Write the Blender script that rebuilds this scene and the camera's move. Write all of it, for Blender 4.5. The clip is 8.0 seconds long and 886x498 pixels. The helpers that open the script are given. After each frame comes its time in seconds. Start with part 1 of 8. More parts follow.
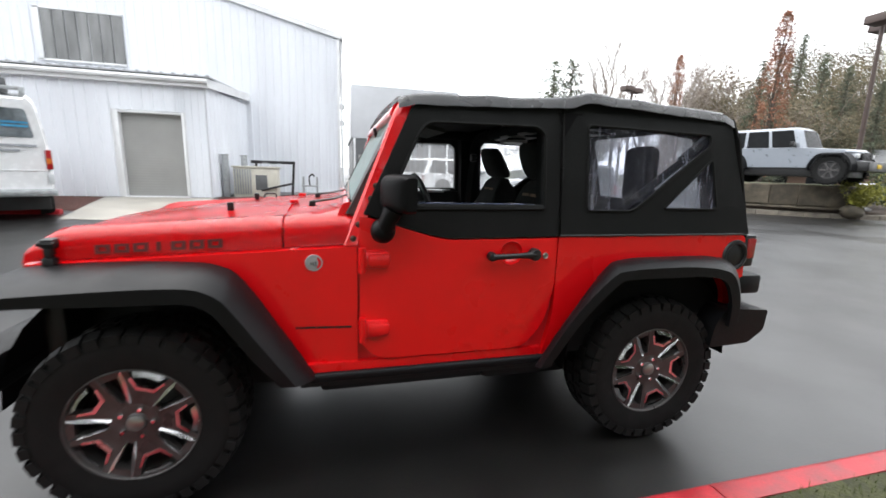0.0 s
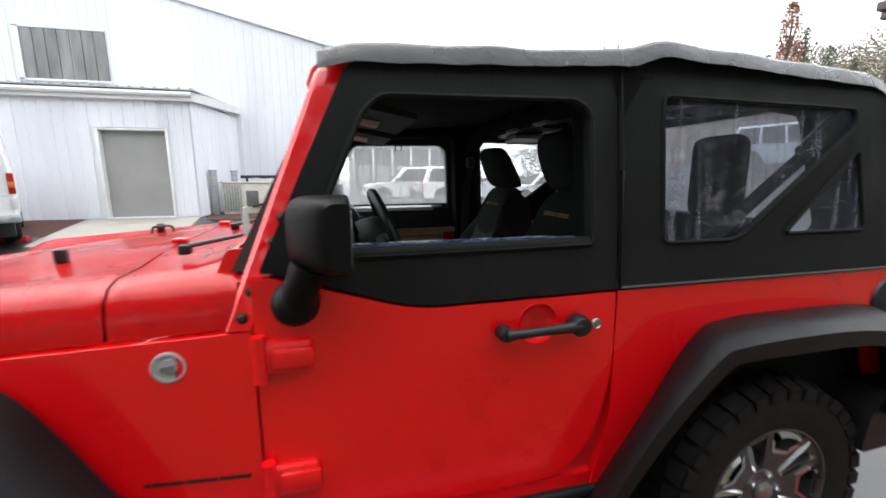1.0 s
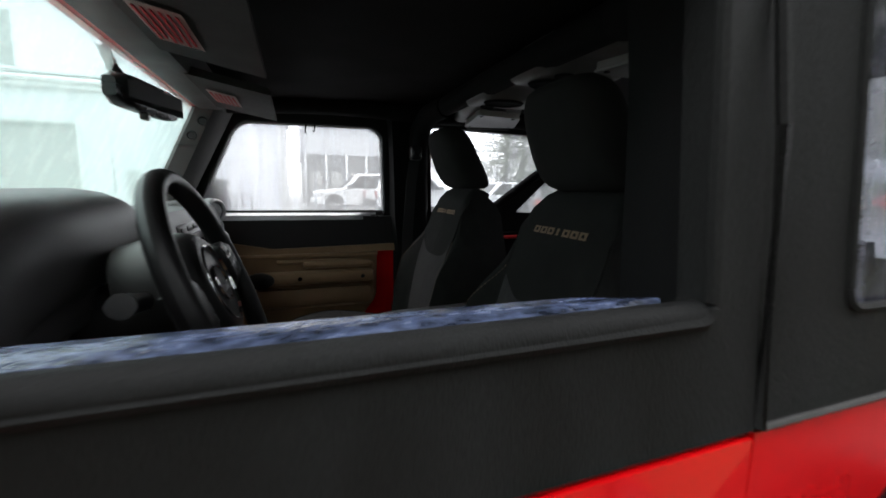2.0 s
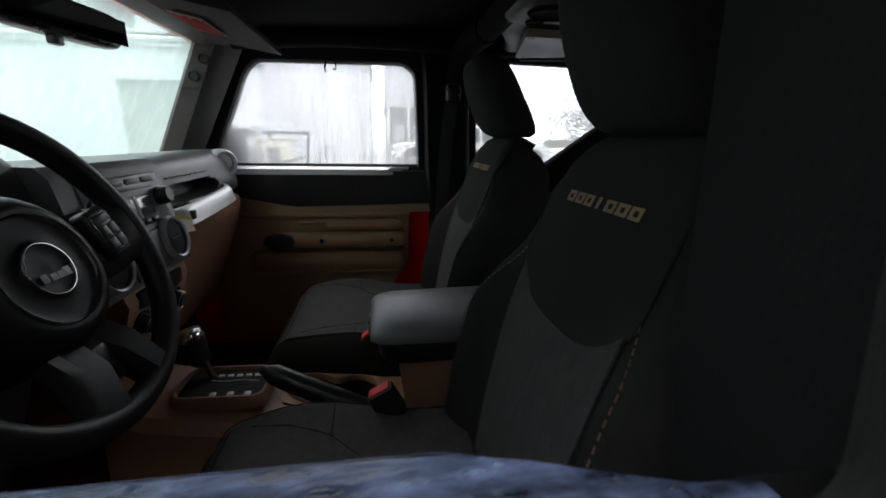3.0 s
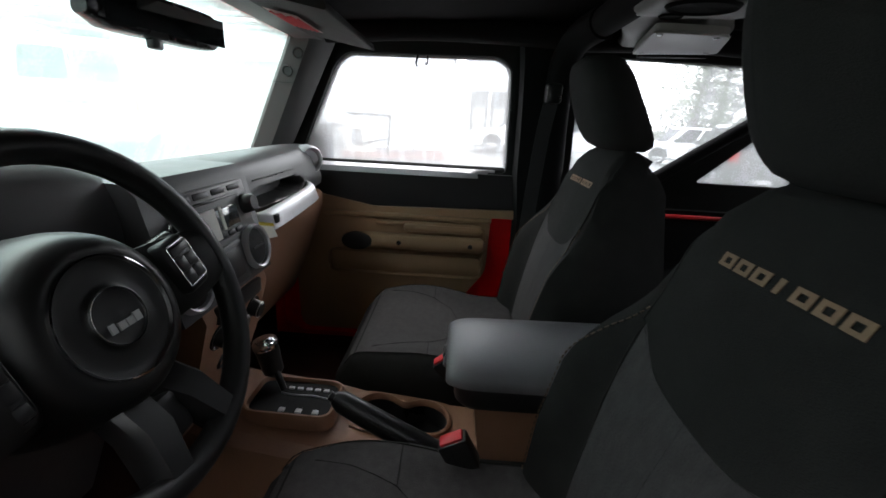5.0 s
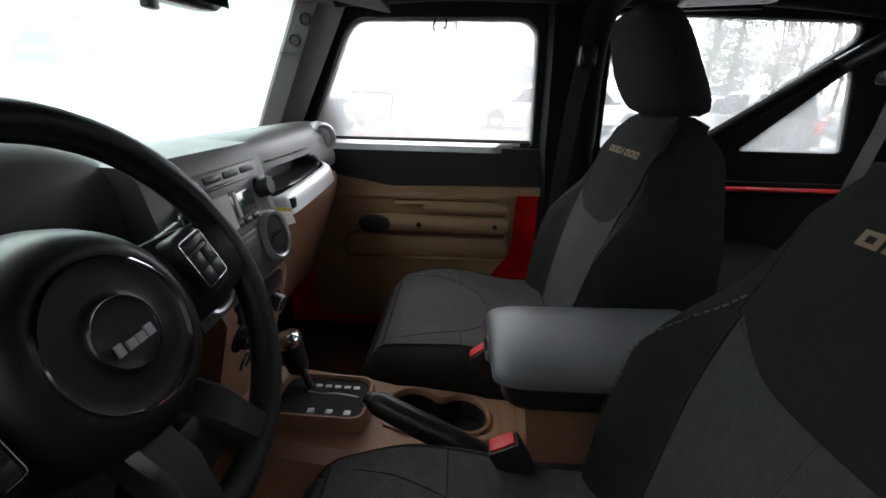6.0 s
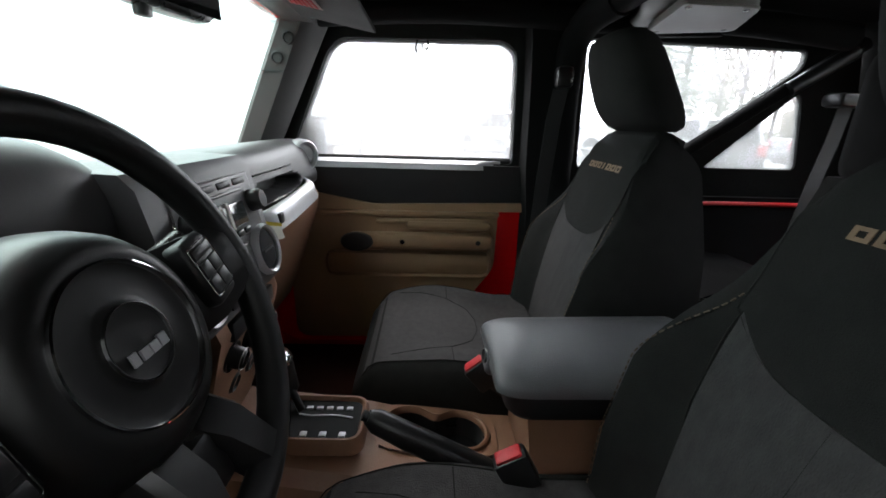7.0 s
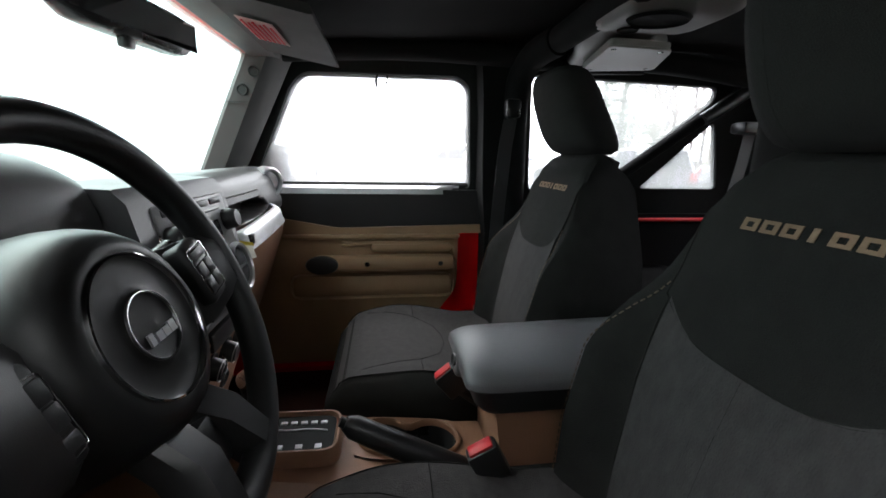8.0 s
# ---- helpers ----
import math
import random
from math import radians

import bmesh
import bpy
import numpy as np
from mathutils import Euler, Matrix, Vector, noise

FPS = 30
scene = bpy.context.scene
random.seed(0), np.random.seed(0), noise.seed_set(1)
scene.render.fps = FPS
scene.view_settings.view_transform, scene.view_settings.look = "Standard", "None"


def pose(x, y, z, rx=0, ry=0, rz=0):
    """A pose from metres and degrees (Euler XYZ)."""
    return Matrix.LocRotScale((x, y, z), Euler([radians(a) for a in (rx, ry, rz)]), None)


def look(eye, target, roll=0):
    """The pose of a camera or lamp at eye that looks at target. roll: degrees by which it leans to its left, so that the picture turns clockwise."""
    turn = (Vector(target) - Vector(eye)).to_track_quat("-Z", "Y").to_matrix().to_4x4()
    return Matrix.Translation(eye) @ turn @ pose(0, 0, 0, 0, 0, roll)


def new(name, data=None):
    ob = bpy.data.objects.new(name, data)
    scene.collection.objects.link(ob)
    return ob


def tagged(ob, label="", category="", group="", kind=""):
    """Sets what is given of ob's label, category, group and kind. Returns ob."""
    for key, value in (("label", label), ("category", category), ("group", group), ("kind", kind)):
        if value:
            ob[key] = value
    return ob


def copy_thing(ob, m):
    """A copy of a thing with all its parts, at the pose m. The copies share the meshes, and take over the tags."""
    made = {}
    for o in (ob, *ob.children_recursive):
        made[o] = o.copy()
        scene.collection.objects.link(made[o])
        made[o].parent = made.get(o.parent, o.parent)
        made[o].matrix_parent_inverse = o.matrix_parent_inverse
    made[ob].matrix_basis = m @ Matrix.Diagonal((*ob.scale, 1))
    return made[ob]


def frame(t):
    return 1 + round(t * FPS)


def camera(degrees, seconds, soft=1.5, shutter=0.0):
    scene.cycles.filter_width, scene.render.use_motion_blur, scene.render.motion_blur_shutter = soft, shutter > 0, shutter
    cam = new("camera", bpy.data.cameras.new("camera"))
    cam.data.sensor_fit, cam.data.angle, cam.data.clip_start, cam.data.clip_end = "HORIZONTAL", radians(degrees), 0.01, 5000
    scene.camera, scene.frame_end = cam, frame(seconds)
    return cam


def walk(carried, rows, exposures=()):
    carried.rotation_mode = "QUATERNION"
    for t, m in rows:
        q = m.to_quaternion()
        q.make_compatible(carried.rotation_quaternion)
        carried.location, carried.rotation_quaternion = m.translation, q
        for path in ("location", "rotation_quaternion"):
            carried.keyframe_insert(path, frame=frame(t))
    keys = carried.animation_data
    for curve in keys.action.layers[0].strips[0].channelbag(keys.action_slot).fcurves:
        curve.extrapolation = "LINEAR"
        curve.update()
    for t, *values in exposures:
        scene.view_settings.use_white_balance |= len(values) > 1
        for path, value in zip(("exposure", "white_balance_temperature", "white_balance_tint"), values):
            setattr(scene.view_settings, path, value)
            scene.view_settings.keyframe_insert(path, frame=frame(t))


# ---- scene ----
cam = camera(94.6, 8.0, 1.6, 0.35)
PATH = [
    (0, (0.809, -2.551, 1.423), (1.304, -0.651, 1.041), 1.9),
    (0.5, (0.924, -2.144, 1.409), (1.496, -0.263, 1.044), -0.9),
    (1, (1.099, -1.757, 1.434), (1.574, 0.154, 1.089), -0.2),
    (1.5, (1.269, -1.383, 1.442), (1.831, 0.503, 1.087), -0.6),
    (1.7, (1.305, -1.235, 1.394), (2.022, 0.613, 1.124), 1.0),
    (2.8, (1.58, -0.869, 1.372), (1.961, 1.033, 0.886), 1.4),
    (3, (1.608, -0.844, 1.37), (1.905, 1.064, 0.851), 1.1),
    (3.5, (1.648, -0.808, 1.381), (1.663, 1.101, 0.783), 0.2),
    (4, (1.66, -0.795, 1.41), (1.595, 1.106, 0.792), 2.3),
    (4.5, (1.63, -0.773, 1.428), (1.578, 1.136, 0.833), 4.2),
    (4.7, (1.606, -0.755, 1.427), (1.579, 1.156, 0.838), 3.6),
    (5.8, (1.524, -0.651, 1.412), (1.45, 1.227, 0.727), 1.9),
    (6, (1.513, -0.643, 1.405), (1.457, 1.23, 0.707), 1.5),
    (6.5, (1.487, -0.637, 1.394), (1.479, 1.245, 0.718), 1.8),
    (7, (1.466, -0.647, 1.385), (1.554, 1.261, 0.794), 1.8),
    (7.5, (1.448, -0.681, 1.371), (1.678, 1.238, 0.856), 2.3),
    (8, (1.447, -0.713, 1.366), (1.732, 1.217, 0.925), 1.2),
]
EXPOSURES = [(0, 0.35), (1.0, 0.38), (1.5, 0.8), (2.8, 0.75), (4, 1.25), (5.8, 1.75), (8, 2.1)]
walk(cam, [(t, look(eye, target, roll)) for t, eye, target, roll in PATH], exposures=EXPOSURES)
SKY = 0.225
# ==== body ====
# ---------------------------------------------------------------- world and light
world = bpy.data.worlds.new("overcast_sky")
scene.world = world
world.use_nodes = True
wn, wl = world.node_tree.nodes, world.node_tree.links
wn.clear()
sky = wn.new("ShaderNodeTexSky")
sky.sky_type = "NISHITA"
sky.sun_disc = False
sky.sun_elevation, sky.sun_rotation = radians(66), radians(310)
cloud = wn.new("ShaderNodeMix")
cloud.data_type = "RGBA"
cloud.inputs[0].default_value = 0.93
cloud.inputs[7].default_value = (10.4, 10.6, 10.9, 1)
wl.new(sky.outputs[0], cloud.inputs[6])
wbg = wn.new("ShaderNodeBackground")
wbg.inputs["Strength"].default_value = SKY
wl.new(cloud.outputs[2], wbg.inputs["Color"])
wout = wn.new("ShaderNodeOutputWorld")
wl.new(wbg.outputs[0], wout.inputs["Surface"])
sun = new("sun", bpy.data.lights.new("sun", "SUN"))
sun.data.energy, sun.data.angle, sun.data.color = 1.5, radians(60), (1.0, 0.97, 0.93)
sun.matrix_world = look((-6, 5, 18), (0, 0, 0))


# ---------------------------------------------------------------- materials
def nodes_of(name):
    m = bpy.data.materials.new(name)
    m.use_nodes = True
    nt = m.node_tree
    return m, nt.nodes, nt.links, nt.nodes["Principled BSDF"]


def mat(name, col, rough=0.5, metal=0.0, var=0.15, scale=6.0, bump=0.0, bscale=120.0, coat=0.0, rvar=0.1,
        stretch=(1, 1, 1), spec=0.5, rand=0.0, bdist=0.002):
    """A surface with broad stains, fine relief and uneven gloss."""
    m, n, l, p = nodes_of(name)
    tc = n.new("ShaderNodeTexCoord")
    mp = n.new("ShaderNodeMapping")
    mp.inputs["Scale"].default_value = stretch
    l.new(tc.outputs["Object"], mp.inputs[0])
    big = n.new("ShaderNodeTexNoise")
    big.inputs["Scale"].default_value, big.inputs["Detail"].default_value = scale, 5
    fine = n.new("ShaderNodeTexNoise")
    fine.inputs["Scale"].default_value, fine.inputs["Detail"].default_value = bscale, 3
    l.new(mp.outputs[0], big.inputs["Vector"])
    l.new(mp.outputs[0], fine.inputs["Vector"])
    ramp = n.new("ShaderNodeValToRGB")
    a, b = [tuple(min(1, c * k) for c in col[:3]) + (1,) for k in (1 - var, 1 + var)]
    ramp.color_ramp.elements[0].color, ramp.color_ramp.elements[1].color = a, b
    ramp.color_ramp.elements[0].position, ramp.color_ramp.elements[1].position = 0.3, 0.7
    l.new(big.outputs["Fac"], ramp.inputs[0])
    out = ramp.outputs[0]
    grain = n.new("ShaderNodeMix")
    grain.data_type, grain.blend_type = "RGBA", "MULTIPLY"
    grain.inputs[0].default_value = min(1, var * 1.5)
    l.new(out, grain.inputs[6])
    l.new(fine.outputs["Fac"], grain.inputs[7])
    out = grain.outputs[2]
    if rand:
        info = n.new("ShaderNodeObjectInfo")
        hsv = n.new("ShaderNodeHueSaturation")
        mr = n.new("ShaderNodeMapRange")
        mr.inputs["To Min"].default_value, mr.inputs["To Max"].default_value = 1 - rand, 1 + rand
        l.new(info.outputs["Random"], mr.inputs["Value"])
        l.new(mr.outputs[0], hsv.inputs["Value"])
        l.new(out, hsv.inputs["Color"])
        out = hsv.outputs[0]
    l.new(out, p.inputs["Base Color"])
    rr = n.new("ShaderNodeMapRange")
    rr.inputs["To Min"].default_value, rr.inputs["To Max"].default_value = max(0.02, rough - rvar), min(1, rough + rvar)
    rr.inputs["From Min"].default_value, rr.inputs["From Max"].default_value = 0.3, 0.7
    l.new(big.outputs["Fac"], rr.inputs["Value"])
    l.new(rr.outputs[0], p.inputs["Roughness"])
    p.inputs["Metallic"].default_value = metal
    p.inputs["Coat Weight"].default_value = coat
    p.inputs["Coat Roughness"].default_value = 0.06
    p.inputs["Specular IOR Level"].default_value = spec
    if bump:
        bp = n.new("ShaderNodeBump")
        bp.inputs["Strength"].default_value, bp.inputs["Distance"].default_value = bump, bdist
        l.new(fine.outputs["Fac"], bp.inputs["Height"])
        l.new(bp.outputs[0], p.inputs["Normal"])
    return m


def droplets(m, size=130.0, strength=0.5, amount=0.35):
    """Rain drops standing on a smooth surface: relief and wet gloss."""
    n, l = m.node_tree.nodes, m.node_tree.links
    p = n["Principled BSDF"]
    tc = n.new("ShaderNodeTexCoord")
    vo = n.new("ShaderNodeTexVoronoi")
    vo.inputs["Scale"].default_value = size
    l.new(tc.outputs["Object"], vo.inputs["Vector"])
    mr = n.new("ShaderNodeMapRange")
    mr.inputs["From Min"].default_value, mr.inputs["From Max"].default_value = amount, 0.0
    l.new(vo.outputs["Distance"], mr.inputs["Value"])
    gate = n.new("ShaderNodeTexNoise")
    gate.inputs["Scale"].default_value = size / 6
    l.new(tc.outputs["Object"], gate.inputs["Vector"])
    gr = n.new("ShaderNodeMapRange")
    gr.inputs["From Min"].default_value, gr.inputs["From Max"].default_value = 0.5, 0.62
    l.new(gate.outputs["Fac"], gr.inputs["Value"])
    mul = n.new("ShaderNodeMath")
    mul.operation = "MULTIPLY"
    l.new(mr.outputs[0], mul.inputs[0])
    l.new(gr.outputs[0], mul.inputs[1])
    bp = n.new("ShaderNodeBump")
    bp.inputs["Strength"].default_value, bp.inputs["Distance"].default_value = strength, 0.002
    l.new(mul.outputs[0], bp.inputs["Height"])
    if p.inputs["Normal"].links:
        l.new(p.inputs["Normal"].links[0].from_socket, bp.inputs["Normal"])
    l.new(bp.outputs[0], p.inputs["Normal"])
    return m


def pane_mat(name, tint, streak, haze=0.0, rough=0.05, scol=(0.55, 0.57, 0.66), fogcol=(0.8, 0.84, 0.84), run=(34, 34, 2.2), dots=(170, 0.35), edge=(0.66, 0.86)):
    """Clear sheet that lets the view through, with a sheen and dried rain streaks."""
    m, n, l, p = nodes_of(name)
    n.remove(p)
    out = n["Material Output"]
    tr = n.new("ShaderNodeBsdfTransparent")
    tr.inputs[0].default_value = tint + (1,)
    gl = n.new("ShaderNodeBsdfGlossy")
    gl.inputs["Roughness"].default_value = rough
    lw = n.new("ShaderNodeLayerWeight")
    lw.inputs["Blend"].default_value = 0.5
    pw = n.new("ShaderNodeMath")
    pw.operation = "POWER"
    pw.inputs[1].default_value = 4.5
    l.new(lw.outputs["Facing"], pw.inputs[0])
    fr = n.new("ShaderNodeMath")
    fr.operation = "MULTIPLY_ADD"
    fr.inputs[1].default_value, fr.inputs[2].default_value = 0.85, 0.035
    l.new(pw.outputs[0], fr.inputs[0])
    mx = n.new("ShaderNodeMixShader")
    l.new(fr.outputs[0], mx.inputs[0])
    l.new(tr.outputs[0], mx.inputs[1])
    l.new(gl.outputs[0], mx.inputs[2])
    last = mx
    tc = n.new("ShaderNodeTexCoord")
    if haze:
        fog = n.new("ShaderNodeBsdfTranslucent")
        fog.inputs[0].default_value = fogcol + (1,)
        film = n.new("ShaderNodeBsdfDiffuse")
        film.inputs[0].default_value = fogcol + (1,)
        fm = n.new("ShaderNodeMixShader")
        fm.inputs[0].default_value = 0.6
        l.new(film.outputs[0], fm.inputs[1])
        l.new(fog.outputs[0], fm.inputs[2])
        mh = n.new("ShaderNodeMixShader")
        mh.inputs[0].default_value = haze
        l.new(mx.outputs[0], mh.inputs[1])
        l.new(fm.outputs[0], mh.inputs[2])
        mx = last = mh
    if streak:
        mp = n.new("ShaderNodeMapping")
        mp.inputs["Scale"].default_value = run
        l.new(tc.outputs["Object"], mp.inputs[0])
        no = n.new("ShaderNodeTexNoise")
        no.inputs["Scale"].default_value, no.inputs["Detail"].default_value = 1.0, 4
        l.new(mp.outputs[0], no.inputs["Vector"])
        sp = n.new("ShaderNodeTexNoise")
        sp.inputs["Scale"].default_value, sp.inputs["Detail"].default_value = dots[0], 2
        l.new(tc.outputs["Object"], sp.inputs["Vector"])
        add = n.new("ShaderNodeMath")
        add.operation = "MULTIPLY_ADD"
        add.inputs[1].default_value = dots[1]
        l.new(sp.outputs["Fac"], add.inputs[0])
        l.new(no.outputs["Fac"], add.inputs[2])
        mr = n.new("ShaderNodeMapRange")
        mr.inputs["From Min"].default_value, mr.inputs["From Max"].default_value = edge
        mr.inputs["To Max"].default_value = streak
        l.new(add.outputs[0], mr.inputs["Value"])
        df = n.new("ShaderNodeBsdfDiffuse")
        df.inputs[0].default_value = scol + (1,)
        tl = n.new("ShaderNodeBsdfTranslucent")
        tl.inputs[0].default_value = scol + (1,)
        both = n.new("ShaderNodeMixShader")
        l.new(df.outputs[0], both.inputs[1])
        l.new(tl.outputs[0], both.inputs[2])
        m2 = n.new("ShaderNodeMixShader")
        l.new(mr.outputs[0], m2.inputs[0])
        l.new(mx.outputs[0], m2.inputs[1])
        l.new(both.outputs[0], m2.inputs[2])
        last = m2
    l.new(last.outputs[0], out.inputs["Surface"])
    return m


RED = droplets(mat("red_car_paint", (0.8, 0.0025, 0.006), 0.3, var=0.04, scale=3, coat=0.9, rvar=0.06, spec=0.25), 160, 0.06)
RED_IN = mat("red_inner_paint", (0.55, 0.006, 0.01), 0.4, var=0.08)
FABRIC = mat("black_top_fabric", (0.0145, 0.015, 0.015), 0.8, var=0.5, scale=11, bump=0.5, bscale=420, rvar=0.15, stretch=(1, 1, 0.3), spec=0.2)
# same top fabric, base paled to carry the wet sky sheen
ROOF_SHEEN = droplets(mat("wet_roof_painted_sheen", (0.06, 0.061, 0.065), 0.28, var=0.3, scale=7, bump=0.3, bscale=300, rvar=0.2, coat=0.6), 90, 0.4)
DECAL = mat("dark_red_decal", (0.13, 0.012, 0.012), 0.5, var=0.15)
VISOR = mat("charcoal_visor_cloth", (0.012, 0.0115, 0.0115), 0.85, var=0.15, bump=0.3, bscale=400)
LINER = mat("dark_headliner", (0.009, 0.009, 0.0095), 0.9, var=0.2, bump=0.2, bscale=300, spec=0.12)
FLARE = droplets(mat("black_flare_plastic", (0.008, 0.0085, 0.0098), 0.44, var=0.2, bump=0.4, bscale=380, rvar=0.1, spec=0.2), 150, 0.35)
BLACK = mat("black_plastic", (0.011, 0.011, 0.012), 0.38, var=0.2, bump=0.08, bscale=600)
SATIN = mat("satin_black_trim", (0.01, 0.01, 0.011), 0.3, var=0.15)
RUBBER = mat("tyre_rubber", (0.006, 0.006, 0.006), 0.75, var=0.35, scale=14, bump=0.5, bscale=260, spec=0.3)
RIM = mat("graphite_rim_paint", (0.1, 0.094, 0.093), 0.36, metal=0.5, var=0.25, scale=10)
RIM_CUT = mat("polished_rim_face", (0.72, 0.72, 0.73), 0.2, metal=1.0, var=0.12, scale=12)
RIM_DARK = mat("dark_rim_pocket", (0.011, 0.011, 0.0115), 0.5, var=0.3)
CHROME = mat("chrome", (0.75, 0.75, 0.76), 0.1, metal=1.0, var=0.06)
STEEL = mat("brushed_steel", (0.45, 0.44, 0.42), 0.35, metal=1.0, var=0.15)
DARK_BOLT = mat("dark_bolt", (0.05, 0.03, 0.02), 0.45, metal=0.6)
DASH = mat("charcoal_dash_vinyl", (0.041, 0.04, 0.042), 0.4, spec=0.5, var=0.12, bump=0.07, bscale=520, rvar=0.06)
PANEL = mat("black_centre_panel", (0.03, 0.03, 0.032), 0.38, var=0.12, bump=0.15, bscale=500)
SILVER = mat("silver_trim_plastic", (0.52, 0.52, 0.54), 0.36, metal=0.4, var=0.08)
TAN = mat("saddle_brown_plastic", (0.28, 0.145, 0.088), 0.55, var=0.14, bump=0.3, bscale=380)
TAN_LIGHT = mat("tan_door_vinyl", (0.34, 0.21, 0.122), 0.55, var=0.14, bump=0.35, bscale=420)
PLATE = mat("matt_dark_plate", (0.02, 0.02, 0.021), 0.7, var=0.1, spec=0.15)
POD = mat("light_grey_pod_plastic", (0.15, 0.138, 0.134), 0.5, var=0.1, bump=0.25, bscale=420)
COVER = mat("pale_cover_plastic", (0.27, 0.25, 0.245), 0.5, var=0.08)
LID = mat("grey_armrest_vinyl", (0.11, 0.107, 0.115), 0.38, var=0.08, bump=0.3, bscale=460)
RADIO = mat("grey_radio_face", (0.13, 0.128, 0.13), 0.35, var=0.1)
TRIM_GREY = mat("grey_pillar_plastic", (0.042, 0.041, 0.04), 0.55, var=0.1, bump=0.3, bscale=420)
CLOTH = mat("black_seat_cloth", (0.021, 0.0205, 0.0198), 0.92, var=0.25, scale=20, bump=0.7, bscale=700, spec=0.15)
CLOTH_MID = mat("charcoal_seat_insert", (0.058, 0.054, 0.055), 0.92, var=0.18, scale=70, bump=0.8, bscale=520, spec=0.15, stretch=(1, 1, 0.4))
THREAD = mat("tan_thread", (0.12, 0.085, 0.055), 0.8)
LETTER = mat("beige_embroidery", (0.26, 0.165, 0.105), 0.8, var=0.2, bscale=300, bump=0.4)
CARPET = mat("dark_brown_carpet", (0.04, 0.015, 0.011), 0.95, var=0.3, bump=0.8, bscale=300, spec=0.1)
LABEL = mat("visor_label_paper", (0.62, 0.45, 0.42), 0.6, var=0.12)
PAPER = mat("white_paper", (0.75, 0.74, 0.7), 0.7, var=0.06)
YELLOW = mat("yellow_print", (0.6, 0.45, 0.03), 0.6)
BUCKLE = mat("red_buckle_button", (0.55, 0.012, 0.02), 0.5, var=0.08)
WEB = mat("grey_seat_belt", (0.07, 0.07, 0.07), 0.8, var=0.15, bump=0.5, bscale=500)
FRONT_WEB = mat("black_seat_belt", (0.018, 0.018, 0.019), 0.8, var=0.15, bump=0.5, bscale=500)
LAMP_RED = mat("red_lamp_lens", (0.35, 0.01, 0.012), 0.12, var=0.1, coat=1)
LAMP_AMBER = mat("amber_lamp_lens", (0.6, 0.16, 0.02), 0.15, var=0.1, coat=1)
LAMP_CLEAR = mat("clear_lamp_lens", (0.6, 0.62, 0.64), 0.08, var=0.1, coat=1)
# sky reflection and its pale streaks are put into the blue base
SKY_SHEEN_SILL = droplets(mat("wet_sill_sky_reflection", (0.1, 0.13, 0.225), 0.2, var=0.9, scale=85, bump=0.8, bscale=220, stretch=(0.4, 1, 1), rvar=0.12), 110, 0.8)
VINYL = pane_mat("clear_vinyl_window", (0.7, 0.72, 0.8), 0.34, 0.14, fogcol=(0.28, 0.28, 0.37), scol=(0.4, 0.41, 0.5))
VINYL_WET = pane_mat("rainy_vinyl_window", (0.8, 0.82, 0.86), 0.6, 0.25, scol=(0.3, 0.3, 0.33), run=(14, 14, 8), dots=(210, 1.1), edge=(1.08, 1.24))
SIDE_GLASS = pane_mat("door_side_glass", (0.92, 0.93, 0.94), 0.25, 0.34, fogcol=(0.93, 0.93, 0.93))
WINDSCREEN = pane_mat("green_tinted_glass", (0.74, 0.9, 0.86), 0.22, 0.42, fogcol=(0.6, 0.8, 0.75), scol=(0.5, 0.62, 0.6))
MIRROR = mat("mirror_glass", (0.85, 0.86, 0.88), 0.03, metal=1.0, var=0.02)
CAR_GLASS = mat("dark_car_glass", (0.014, 0.016, 0.018), 0.12, var=0.2, spec=0.2)


# ---------------------------------------------------------------- mesh helpers
def part(name, bm, material, parent=None, label="", smooth=True, angle=38):
    """Links a bmesh as one mesh object under a thing or a part."""
    bmesh.ops.recalc_face_normals(bm, faces=bm.faces[:])
    me = bpy.data.meshes.new(name)
    bm.to_mesh(me)
    bm.free()
    me.materials.append(material)
    if smooth and me.polygons:
        me.polygons.foreach_set("use_smooth", [True] * len(me.polygons))
        me.set_sharp_from_angle(angle=radians(angle))
    ob = new(name, me)
    if parent:
        ob.parent = parent
        ob.matrix_parent_inverse = Matrix.Translation(-parent.location) if parent.parent is None else Matrix()
    if label:
        ob["label"] = label
    return ob


def thing(name, label, category, at=(0, 0, 0), group="", kind=""):
    e = new(name)
    e.location = at
    e.empty_display_size = 0.3
    e.matrix_world = Matrix.Translation(at)
    bpy.context.view_layer.update()
    return tagged(e, label, category, group, kind)


def BM():
    return bmesh.new()


def box(bm, x0, x1, y0, y1, z0, z1, bevel=0.0, m=None, seg=2):
    r = bmesh.ops.create_cube(bm, size=1)
    vs = r["verts"]
    bmesh.ops.scale(bm, vec=(x1 - x0, y1 - y0, z1 - z0), verts=vs)
    bmesh.ops.translate(bm, vec=((x0 + x1) / 2, (y0 + y1) / 2, (z0 + z1) / 2), verts=vs)
    if bevel:
        es = list({e for v in vs for e in v.link_edges})
        r = bmesh.ops.bevel(bm, geom=es, offset=bevel, segments=seg, affect="EDGES", profile=0.5)
        vs = list({v for f in r["faces"] for v in f.verts} | {v for v in vs if v.is_valid})
    if m is not None:
        bmesh.ops.transform(bm, matrix=m, verts=vs)
    return bm


